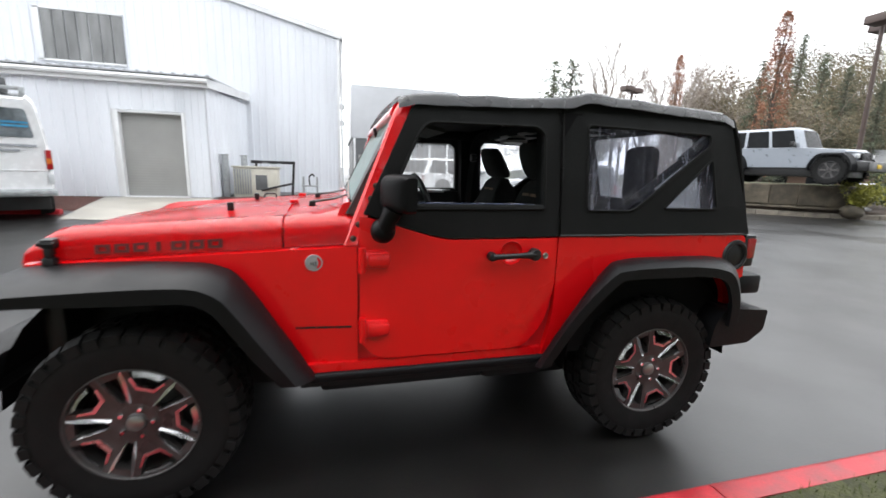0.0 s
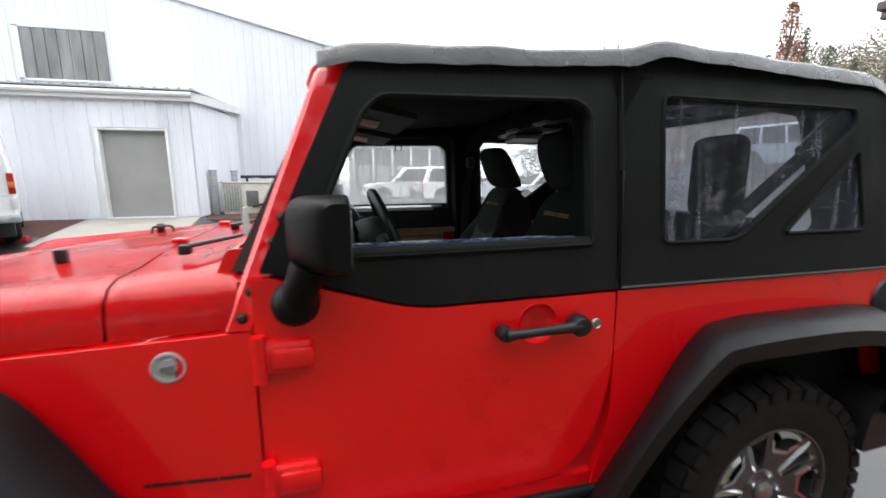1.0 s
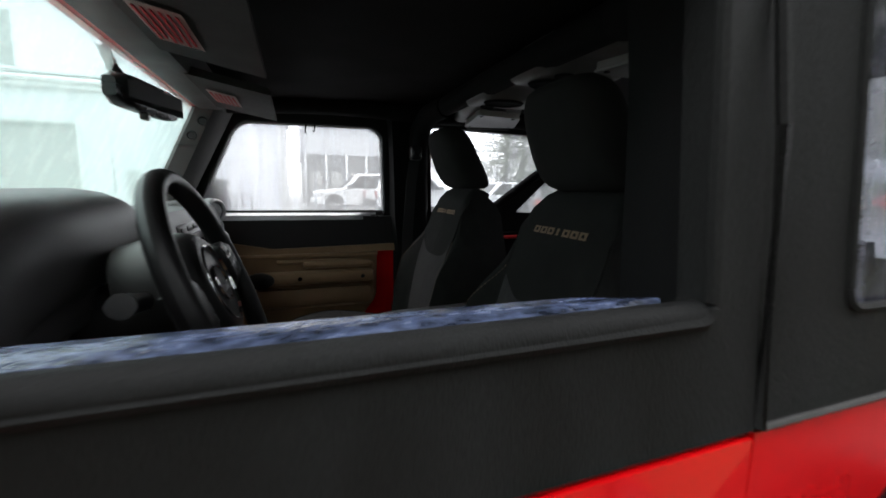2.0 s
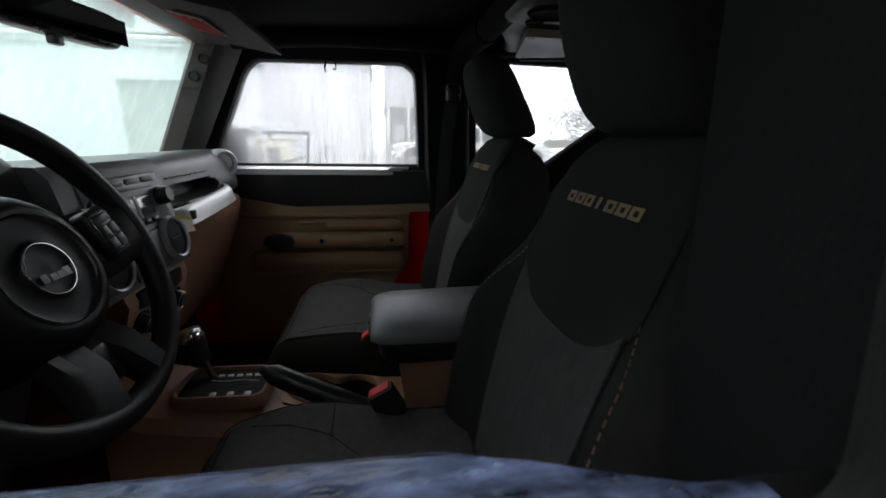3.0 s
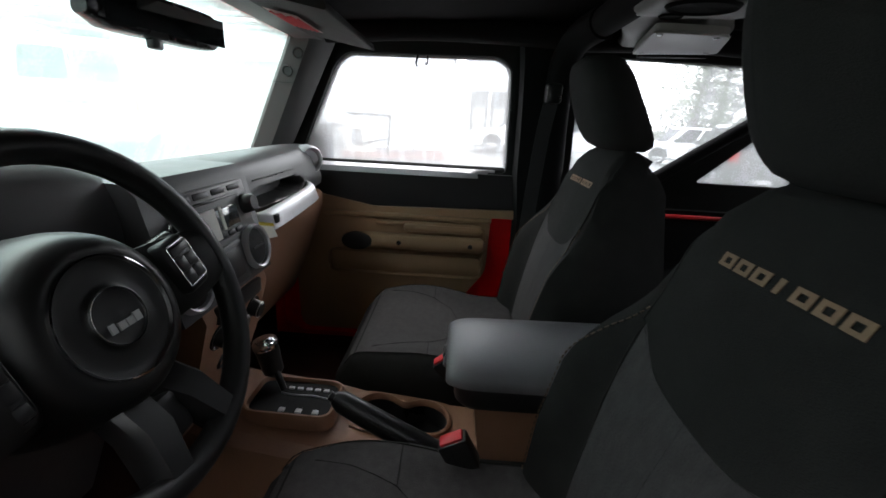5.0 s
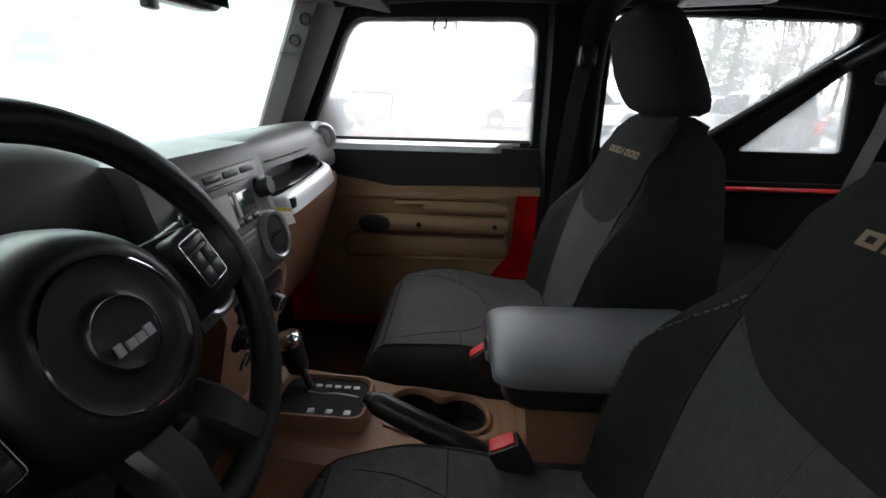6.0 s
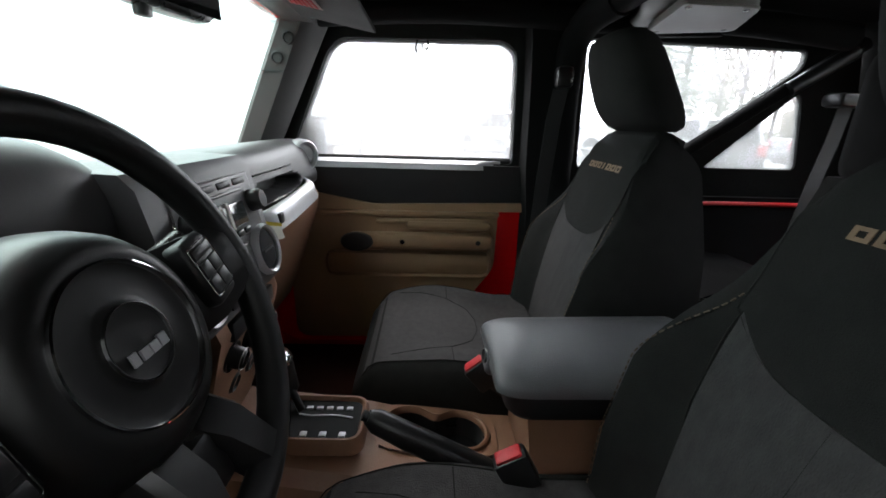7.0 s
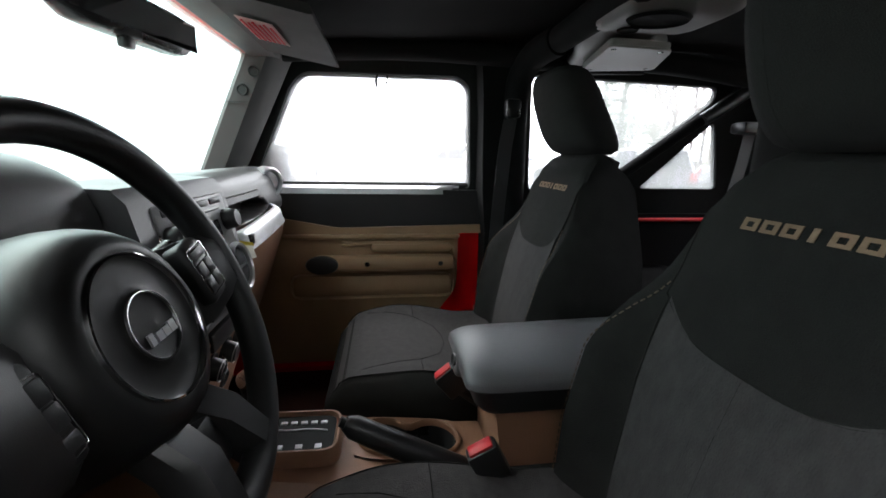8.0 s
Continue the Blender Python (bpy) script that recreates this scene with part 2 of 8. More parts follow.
def fillet(pts, r, seg=5):
    """Rounds the corners of a closed 2D outline. r: one radius or one per corner."""
    out, n = [], len(pts)
    for i, p in enumerate(pts):
        ri = r[i] if isinstance(r, (list, tuple)) else r
        p, a, b = Vector(p), Vector(pts[i - 1]), Vector(pts[(i + 1) % n])
        u, w = (a - p), (b - p)
        if ri <= 0 or u.length < 1e-6 or w.length < 1e-6:
            out.append(tuple(p))
            continue
        d = min(ri, u.length * 0.45, w.length * 0.45)
        s, e = p + u.normalized() * d, p + w.normalized() * d
        for k in range(seg + 1):
            t = k / seg
            out.append(tuple(s * (1 - t) ** 2 + p * 2 * t * (1 - t) + e * t * t))
    return out


def sheet(bm, outer, holes=(), y=0.0, thick=0.02, lean=None):
    """A slab in the xz plane with openings cut through it, from y to y + thick."""
    edges = []
    for loop in (outer, *holes):
        vs = [bm.verts.new((p[0], y, p[1])) for p in loop]
        edges += [bm.edges.new((vs[i], vs[(i + 1) % len(vs)])) for i in range(len(vs))]
    r = bmesh.ops.triangle_fill(bm, use_beauty=True, use_dissolve=False, edges=edges)
    faces = [g for g in r["geom"] if isinstance(g, bmesh.types.BMFace)]
    if thick:
        r = bmesh.ops.extrude_face_region(bm, geom=faces)
        bmesh.ops.translate(bm, vec=(0, thick, 0), verts=[g for g in r["geom"] if isinstance(g, bmesh.types.BMVert)])
    if lean:
        for v in bm.verts:
            v.co = lean(v.co)
    return bm


def loft(bm, rings, closed=True, caps=True):
    """Skins rings of equally many points."""
    vr = [[bm.verts.new(p) for p in ring] for ring in rings]
    n = len(vr[0])
    for a, b in zip(vr, vr[1:]):
        for i in range(n if closed else n - 1):
            j = (i + 1) % n
            bm.faces.new((a[i], a[j], b[j], b[i]))
    if caps and closed:
        bm.faces.new(vr[0][::-1])
        bm.faces.new(vr[-1])
    return bm


def lathe(bm, prof, seg=32, m=None, caps=False):
    """Turns a profile of (radius, height) about the z axis, then moves it by m."""
    m = m or Matrix()
    rings = [[m @ Vector((r * math.cos(2 * math.pi * k / seg), r * math.sin(2 * math.pi * k / seg), h)) for k in range(seg)] for r, h in prof]
    return loft(bm, rings, caps=caps)


def tube(bm, pts, r, seg=10, caps=True, flat=1.0):
    """A round bar along a line of points; r one radius or one per point."""
    pts = [Vector(p) for p in pts]
    rings = []
    up = Vector((0, 0, 1))
    for i, p in enumerate(pts):
        d = (pts[min(i + 1, len(pts) - 1)] - pts[max(i - 1, 0)]).normalized()
        s = d.cross(up)
        if s.length < 0.05:
            s = d.cross(Vector((0, 1, 0)))
        s.normalize()
        t = s.cross(d).normalized()
        ri = r[i] if isinstance(r, (list, tuple)) else r
        rings.append([p + (s * math.cos(a) + t * math.sin(a) * flat) * ri for a in [2 * math.pi * k / seg for k in range(seg)]])
    return loft(bm, rings, caps=caps)


def arc(pts, n=8):
    """A smooth line through the points."""
    pts = [Vector(p) for p in pts]
    out = []
    for i in range(len(pts) - 1):
        p0, p1, p2, p3 = pts[max(i - 1, 0)], pts[i], pts[i + 1], pts[min(i + 2, len(pts) - 1)]
        for k in range(n):
            t = k / n
            out.append(0.5 * ((2 * p1) + (p2 - p0) * t + (2 * p0 - 5 * p1 + 4 * p2 - p3) * t * t + (3 * p1 - p0 - 3 * p2 + p3) * t ** 3))
    out.append(pts[-1])
    return out


def mirrored(bm):
    """The same mesh on the other side of the car."""
    c = bm.copy()
    for v in c.verts:
        v.co.y = -v.co.y
    bmesh.ops.reverse_faces(c, faces=c.faces[:])
    return c


def both(name, bm, material, parent, label="", **k):
    c = mirrored(bm)
    return part(name, bm, material, parent, label, **k), part(name, c, material, parent, label, **k)


def axis_y(x, y, z):
    """Turns a z axis lathe so that its axis points to -y, at a place."""
    return Matrix.Translation((x, y, z)) @ Matrix.Rotation(radians(90), 4, "X")


def grid_surface(bm, f, nu, nv):
    """A sheet of nu by nv cells over the unit square."""
    vs = [[bm.verts.new(f(i / nu, j / nv)) for j in range(nv + 1)] for i in range(nu + 1)]
    for i in range(nu):
        for j in range(nv):
            bm.faces.new((vs[i][j], vs[i + 1][j], vs[i + 1][j + 1], vs[i][j + 1]))
    return bm


def lerp_table(tab, v):
    for (a, *p), (b, *q) in zip(tab, tab[1:]):
        if v <= b:
            t = (v - a) / (b - a)
            t = max(0, t)
            return [x + (y - x) * t for x, y in zip(p, q)]
    return list(tab[-1][1:])


def smooth(a, b, t):
    t = max(0, min(1, (t - a) / (b - a)))
    return t * t * (3 - 2 * t)


# ---------------------------------------------------------------- ground
def rise(x, y):
    """Height of the yard: level round the car, climbing gently towards the building."""
    t = min(1, max(0, (y - 2.0) / 10)) * min(1, max(0, (12 - x) / 4))
    return 0.2 * t * t * (3 - 2 * t)


def asphalt_mat():
    m, n, l, p = nodes_of("wet_asphalt")
    tc = n.new("ShaderNodeTexCoord")
    pud = n.new("ShaderNodeTexNoise")
    pud.inputs["Scale"].default_value, pud.inputs["Detail"].default_value = 0.55, 6
    l.new(tc.outputs["Object"], pud.inputs["Vector"])
    st = n.new("ShaderNodeTexNoise")
    st.inputs["Scale"].default_value, st.inputs["Detail"].default_value = 3.2, 6
    l.new(tc.outputs["Object"], st.inputs["Vector"])
    gr = n.new("ShaderNodeTexVoronoi")
    gr.inputs["Scale"].default_value = 110
    l.new(tc.outputs["Object"], gr.inputs["Vector"])
    cr = n.new("ShaderNodeValToRGB")
    cr.color_ramp.elements[0].color, cr.color_ramp.elements[1].color = (0.0035, 0.0033, 0.0031, 1), (0.012, 0.011, 0.0105, 1)
    cr.color_ramp.elements[0].position, cr.color_ramp.elements[1].position = 0.3, 0.72
    l.new(st.outputs["Fac"], cr.inputs[0])
    mx = n.new("ShaderNodeMix")
    mx.data_type, mx.blend_type = "RGBA", "MULTIPLY"
    mx.inputs[0].default_value = 0.5
    l.new(cr.outputs[0], mx.inputs[6])
    l.new(gr.outputs["Color"], mx.inputs[7])
    l.new(mx.outputs[2], p.inputs["Base Color"])
    rr = n.new("ShaderNodeMapRange")
    rr.inputs["From Min"].default_value, rr.inputs["From Max"].default_value = 0.4, 0.62
    rr.inputs["To Min"].default_value, rr.inputs["To Max"].default_value = 0.3, 0.42
    p.inputs["Specular IOR Level"].default_value = 0.7
    l.new(pud.outputs["Fac"], rr.inputs["Value"])
    l.new(rr.outputs[0], p.inputs["Roughness"])
    bp = n.new("ShaderNodeBump")
    bp.inputs["Strength"].default_value, bp.inputs["Distance"].default_value = 0.14, 0.002
    l.new(gr.outputs["Distance"], bp.inputs["Height"])
    l.new(bp.outputs[0], p.inputs["Normal"])
    return m


ASPHALT = asphalt_mat()
KERB_RED = droplets(mat("red_kerb_paint", (0.45, 0.025, 0.035), 0.4, var=0.3, scale=9, bump=0.5, bscale=90), 60, 0.2)
CONCRETE = mat("damp_concrete", (0.36, 0.34, 0.3), 0.5, var=0.18, scale=1.6, bump=0.4, bscale=60)
MULCH = mat("red_bark_mulch", (0.1, 0.03, 0.02), 0.9, var=0.5, scale=14, bump=1.0, bscale=45, bdist=0.02)
SOIL = mat("dark_soil", (0.05, 0.033, 0.022), 0.9, var=0.4, scale=8, bump=1.0, bscale=50, bdist=0.02)
TURF = mat("muddy_grass_ground", (0.07, 0.075, 0.03), 0.9, var=0.5, scale=12, bump=1.0, bscale=70, bdist=0.01)
GRASS = mat("grass_blades", (0.11, 0.14, 0.04), 0.8, var=0.4, scale=30)

bm = BM()
xs = [-400, -120, -60, -30, -20] + [-14 + i for i in range(29)] + [17, 20, 30, 60, 120, 400]
ys = [-400, -100, -30, -10, -4, -1.45, -1.3] + [0, 1, 2, 3, 4, 5, 6, 7, 8, 9, 10, 11, 12, 13, 14, 16, 18, 22, 30, 60, 120, 400]
vs = [[bm.verts.new((x, y, rise(x, y))) for y in ys] for x in xs]
for i in range(len(xs) - 1):
    for j in range(len(ys) - 1):
        bm.faces.new((vs[i][j], vs[i + 1][j], vs[i + 1][j + 1], vs[i][j + 1]))
ground = tagged(part("ground", bm, ASPHALT), "wet dark grey asphalt car park with puddles", "ground", kind="structure")

# red painted kerb with grass behind it
kerb = thing("kerb", "red painted concrete kerb along the wet asphalt", "kerb", (3, -1.33, 0), kind="structure")
kx = -1.3
while kx < 12:
    bm = BM()
    n = 8
    prof = [(-1.32, -0.02), (-1.326, 0.1), (-1.345, 0.128), (-1.365, 0.135), (-1.455, 0.135), (-1.455, -0.02)]
    loft(bm, [[(kx + (1.82 - 0.008) * k / n, y - 0.02 * math.sin(kx * 0.5 + k * 0.2) * 0.5, z) for y, z in prof] for k in range(n + 1)])
    part("kerb_stone", bm, KERB_RED, kerb)
    kx += 1.82
bm = BM()
grid_surface(bm, lambda u, v: Vector((-14 + 44 * u, -1.45 - 9.5 * v, 0.12 + 0.025 * noise.noise((u * 90, v * 25, 0)))), 60, 18)
verge = tagged(part("verge", bm, TURF), "muddy grass strip behind the red kerb", "lawn", kind="structure")
bm = BM()
rng = random.Random(4)
for k in range(5200):
    x, y = 1.2 + 4.2 * rng.random(), -1.462 - 1.0 * rng.random()
    h, a, b = 0.02 + 0.045 * rng.random(), rng.random() * 6.28, rng.uniform(-0.02, 0.02)
    z = 0.115
    dx, dy = 0.0035 * math.cos(a), 0.0035 * math.sin(a)
    q = [bm.verts.new(p) for p in ((x - dx, y - dy, z), (x + dx, y + dy, z), (x + b + 0.01 * math.cos(a * 3), y + b, z + h))]
    bm.faces.new(q)
tagged(part("grass", bm, GRASS, smooth=False), "short wet grass blades and weeds behind the kerb", "grass", kind="stuff")

# ---------------------------------------------------------------- the red car
car = thing("off_road_vehicle", "red two-door off-road car with black soft top, wet from rain", "car", (1.25, 0, 0))


def lean(co):
    """Upper sides tip inwards above the belt line."""
    k = max(0.0, co.z - 1.12) * 0.05 + 0.8 * max(0.0, co.z - 1.56) ** 2
    return Vector((co.x, co.y + (k if co.y < 0 else -k), co.z))


def flank(x):
    """Half width of the nose at a place along the car."""
    return 0.785 - 0.155 * max(0.0, min(1.0, (0.88 - x) / 1.35)) ** 1.15


YS = -0.795
# rear quarter panels
quarter = [(1.846, 1.118), (3.0, 1.122), (3.025, 0.9), (3.02, 0.66), (2.93, 0.64), (2.9, 0.82), (2.8, 0.94), (2.3, 0.95), (2.17, 0.88), (1.9, 0.5), (1.79, 0.5), (1.81, 0.56), (1.846, 0.72)]
bm = sheet(BM(), fillet(quarter, [0, 0.04, 0.02, 0.02, 0, 0.05, 0.08, 0.05, 0.05, 0, 0, 0.03, 0.08]), (), YS, 0.03)
quarter_l, quarter_r = both("rear_quarter_panel", bm, RED, car)
# sills under the doors
bm = sheet(BM(), [(0.68, 0.515), (1.80, 0.515), (1.80, 0.556), (0.9, 0.556), (0.66, 0.556)], (), YS + 0.004, 0.05)
both("sill_panel", bm, RED, car)
bm = BM()
rail = fillet([(-0.03, 0.0), (0.012, 0.0), (0.016, 0.03), (0.008, 0.042), (-0.04, 0.042)], 0.01, 3)
loft(bm, [[(x, -0.80 - a, 0.474 + b) for a, b in rail] for x in (0.68, 1.2, 1.86)])
both("rock_rail", bm, FLARE, car, "black tubular rock rail")
bm = sheet(BM(), [(0.86, 1.2), (0.93, 1.2), (0.93, 0.62), (1.0, 0.58), (1.66, 0.58), (1.74, 0.64), (1.79, 0.75), (1.81, 0.9), (1.81, 1.115), (1.89, 1.115), (1.89, 0.52), (0.86, 0.52)], (), YS + 0.03, 0.012)
both("door_jamb", bm, RED_IN, car)
bm = sheet(BM(), [(1.83, 1.165), (2.985, 1.165), (2.985, 0.5), (1.83, 0.5)], (), YS + 0.034, 0.03)
both("inner_side_trim", bm, LINER, car)
bm = tube(BM(), [(1.86, YS + 0.073, 1.143), (2.97, YS + 0.073, 1.145)], 0.008, 8)
both("tub_rim", bm, RED_IN, car)
# front side panels
bm = BM()
st = [0.886 - 1.266 * k / 16 for k in range(17)]


def side_low(x):
    if x > 0.69:
        return 0.5
    if x > 0.43:
        return 0.47 + (0.69 - x) / 0.26 * 0.4
    if x > 0.34:
        return 0.87 + (0.43 - x) / 0.09 * 0.07
    return 0.94


side_top = lambda x: 1.092 - 0.085 * max(0, (0.886 - x) / 1.3)
loft(bm, [[(x, -flank(x), side_low(x)), (x, -flank(x) - 0.002, (side_low(x) + side_top(x)) / 2), (x, -flank(x), side_top(x) - 0.006), (x, -flank(x) + 0.01, side_top(x)), (x, -flank(x) + 0.03, side_top(x)), (x, -flank(x) + 0.03, side_low(x))] for x in st])
fside_l, fside_r = both("front_side_panel", bm, RED, car)
SHELL = mat("grained_mirror_plastic", (0.0065, 0.0065, 0.007), 0.5, var=0.2, bump=0.25, bscale=450, spec=0.12)
GALV_BADGE = mat("badge_grey_paint", (0.2, 0.2, 0.2), 0.5)
# badge disc and model name bars
bm = BM()
lathe(bm, [(0.0, 0.006), (0.018, 0.007), (0.019, 0.004), (0.03, 0.004), (0.031, 0.008), (0.036, 0.007), (0.037, 0.0)], 28, axis_y(0.706, -0.768, 1.014))
badge = part("round_badge", bm, SILVER, fside_l, "round silver trail badge")
bm = BM()
for a in range(3):
    box(bm, 0.691 + 0.01 * a, 0.699 + 0.01 * a, -0.780, -0.774, 1.006 - 0.004 * a, 1.018 + 0.002 * a)
part("badge_relief", bm, GALV_BADGE, fside_l)


bm = BM()
for i in range(16):
    box(bm, 0.015 * i, 0.015 * i + (0.015 if i % 5 else 0.012), -0.004, 0, 0.003, 0.012)
bmesh.ops.transform(bm, matrix=Matrix.Translation((0.622, -0.789, 0.715)), verts=bm.verts)
for v in bm.verts:
    v.co.y += 0.79 - flank(v.co.x)
tagged(part("side_decal", bm, SATIN, fside_l, "small black decal bars"), kind="stuff")

# bonnet and scuttle
def bonnet_ring(x, dz=0.0):
    w, e = flank(x) - 0.004, side_top(x) + 0.006
    t = max(0.0, min(1.0, (x + 0.56) / 1.4))
    k = 1 - min(1.0, max(0.0, (x + 0.385) / 0.15))
    c = 1.045 + 0.2 * t ** 0.62 - 0.05 * k * k
    s = 1 - 0.62 * k ** 1.6
    half = [(-w, e), (-w + 0.004, e + 0.045 * s), (-w + 0.014, e + 0.085 * s), (-w + 0.04, e + 0.112 * s), (-w + 0.085, e + 0.125 * s), (-w * 0.72, c - 0.016), (-w * 0.55, c - 0.004), (-w * 0.3, c + 0.004), (0, c + 0.006)]
    full = half + [(-y, z) for y, z in half[-2::-1]]
    return [(x, y, z + dz) for y, z in full]


bm = BM()
loft(bm, [[(x - 0.05 * (1 - (y / 0.64) ** 2) * max(0, (0.3 - x) / 0.68), y, z) for x, y, z in bonnet_ring(-0.385 + 0.965 * k / 18)] for k in range(19)], closed=False)
bmesh.ops.solidify(bm, geom=bm.faces[:], thickness=0.02)
bonnet = part("bonnet", bm, RED, car)
bm = BM()
loft(bm, [bonnet_ring(0.588 + 0.3 * k / 6) for k in range(7)], closed=False)
bmesh.ops.solidify(bm, geom=bm.faces[:], thickness=0.02)
scuttle = part("scuttle", bm, RED, car)
bm = BM()
box(bm, -0.42, -0.36, -0.52, 0.52, 0.6, 1.03, 0.03)
box(bm, -0.41, -0.36, -0.62, 0.62, 0.94, 1.03, 0.02)
part("grille_panel", bm, RED, car)
for k in range(7):
    bm = box(BM(), -0.426, -0.416, -0.27 + 0.09 * k - 0.025, -0.27 + 0.09 * k + 0.025, 0.68, 0.97, 0.01)
    part("grille_slot", bm, RIM_DARK, car)
for sy in (-0.46, 0.46):
    bm = lathe(BM(), [(0, 0.03), (0.06, 0.025), (0.088, 0.0), (0.09, -0.02)], 24, Matrix.Translation((-0.42, sy, 0.86)) @ Matrix.Rotation(radians(-90), 4, "Y"))
    part("headlight", bm, LAMP_CLEAR, car)
bm = box(BM(), -0.66, -0.48, -0.8, 0.8, 0.5, 0.66, 0.03)
part("front_bumper", bm, FLARE, car)
# bonnet name bars, set along the side below the shoulder
bm = BM()
for i in range(7):
    a0, w = 0.07 * i + (0.022 if i == 3 else 0.006), (0.016 if i == 3 else 0.056)
    for x0, x1, z0, z1 in ((0, w, 0.0, 0.01), (0, w, 0.026, 0.036)) + (((0, 0.015, 0.01, 0.026), (w - 0.015, w, 0.01, 0.026)) if i != 3 else ((0, w, 0.01, 0.026),)):
        box(bm, a0 + x0, a0 + x1, -0.002, 0, z0, z1)
for v in bm.verts:
    x = -0.135 + v.co.x
    up = v.co.z
    v.co = Vector((x, -flank(x) + 0.004 + up * 0.09 + v.co.y - 0.0005, side_top(x) + 0.022 + up))
tagged(part("bonnet_decal", bm, DECAL, bonnet, "dark red decal bars along the side"), kind="stuff")
# bonnet latches, bumpers, foot loop, washer nozzles
for sgn in (-1, 1):
    x = -0.283
    w = flank(x)
    bm = BM()
    box(bm, x - 0.022, x + 0.022, -w - 0.03, -w + 0.012, 0.985, 1.035, 0.008)
    box(bm, x - 0.014, x + 0.014, -w - 0.026, -w + 0.004, 1.03, 1.075, 0.006)
    box(bm, x - 0.024, x + 0.024, -w - 0.028, -w + 0.03, 1.07, 1.11, 0.01)
    tube(bm, [(x - 0.028, -w - 0.022, 1.09), (x + 0.028, -w - 0.022, 1.09)], 0.01, 8)
    if sgn > 0:
        bm = mirrored(bm)
    part("bonnet_latch", bm, BLACK, bonnet, "black rubber bonnet latch")
for x, y in ((0.30, -0.35), (0.30, 0.35)):
    bm = box(BM(), x - 0.014, x + 0.014, y - 0.014, y + 0.014, 1.19, 1.232, 0.005)
    part("rubber_stop", bm, BLACK, bonnet)
bm = tube(BM(), arc([(0.40, 0.0, 1.228), (0.405, 0.005, 1.25), (0.43, 0.02, 1.253), (0.455, 0.035, 1.25), (0.46, 0.04, 1.23)], 4), 0.005, 8)
part("foot_loop", bm, SATIN, bonnet)
bm = box(BM(), 0.565, 0.61, -0.29, -0.25, 1.226, 1.243, 0.006)
part("bonnet_hinge", bm, RED, scuttle)
bm = box(BM(), 0.565, 0.61, 0.25, 0.29, 1.226, 1.243, 0.006)
part("bonnet_hinge", bm, RED, scuttle)
for y0 in (-0.42, 0.12):
    bm = BM()
    tube(bm, [(0.70, y0 - 0.14, 1.258), (0.79, y0, 1.262), (0.86, y0 + 0.17, 1.275)], [0.014, 0.012, 0.008], 8, flat=0.5)
    box(bm, 0.68, 0.71, y0 - 0.155, y0 - 0.125, 1.235, 1.262, 0.006)
    tube(bm, [(0.86, y0 - 0.1, 1.268), (0.87, y0 + 0.35, 1.275)], 0.006, 6)
    part("wiper", bm, BLACK, scuttle, "black wiper arm")

# windscreen frame: raked red pillars, header and foot
def pillar_ring(z):
    t = (z - 1.09) / 0.61
    x0, x1 = 0.825 + 0.24 * t, 0.893 + 0.24 * t
    y = -0.785 + 0.05 * t
    return [(x0, y + 0.012, z), (x0 + 0.012, y, z), (x1 - 0.008, y - 0.004, z), (x1, y + 0.004, z), (x1, y + 0.055, z), (x0 + 0.01, y + 0.085, z), (x0, y + 0.08, z)]


bm = BM()
loft(bm, [pillar_ring(1.09 + 0.58 * k / 8) for k in range(9)] + [[(x + 0.008, y + 0.012, z + 0.0) for x, y, z in pillar_ring(1.697)], [(x + 0.012, y + 0.03, z) for x, y, z in pillar_ring(1.708)]])
ws_l, ws_r = both("windscreen_pillar", bm, RED, car)
bm = BM()
hdr = fillet([(1.03, 1.645), (1.048, 1.69), (1.085, 1.712), (1.14, 1.708), (1.13, 1.66), (1.07, 1.64)], 0.012, 3)
loft(bm, [[(x, y, z) for x, z in hdr] for y in (-0.70, -0.35, 0, 0.35, 0.70)])
part("windscreen_header", bm, RED, car)
bm = BM()
foot = fillet([(0.80, 1.20), (0.83, 1.265), (0.86, 1.27), (0.90, 1.24), (0.90, 1.18)], 0.012, 3)
loft(bm, [[(x, y, z) for x, z in foot] for y in (-0.71, 0.71)])
part("windscreen_foot", bm, RED, car)
bm = BM()
grid_surface(bm, lambda u, v: Vector((0.862 + 0.205 * v + 0.0 * u, -0.70 + 1.40 * u + (0.0), 1.255 + 0.41 * v)), 8, 6)
glass = part("windscreen_glass", bm, WINDSCREEN, car, "wet green-tinted windscreen")
glass.visible_shadow = False
for sgn in (-1, 1):
    for z in (1.345, 1.29, 1.18, 1.12):
        t = (z - 1.09) / 0.61
        m = axis_y(0.868 + 0.24 * t - (0.0 if z > 1.2 else 0.01), -0.785 + 0.05 * t - 0.002, z)
        bm = lathe(BM(), [(0, 0.008), (0.006, 0.008), (0.008, 0.005), (0.013, 0.003), (0.0135, 0)], 14, m)
        if sgn > 0:
            bm = mirrored(bm)
        part("pillar_bolt", bm, DARK_BOLT, ws_l if sgn < 0 else ws_r)
bm = box(BM(), 0.845, 0.849, -0.63, -0.575, 1.29, 1.36, 0, Matrix.Translation((0.01, 0, 0)))
part("inspection_sticker", bm, PAPER, glass, "white and yellow windscreen sticker")

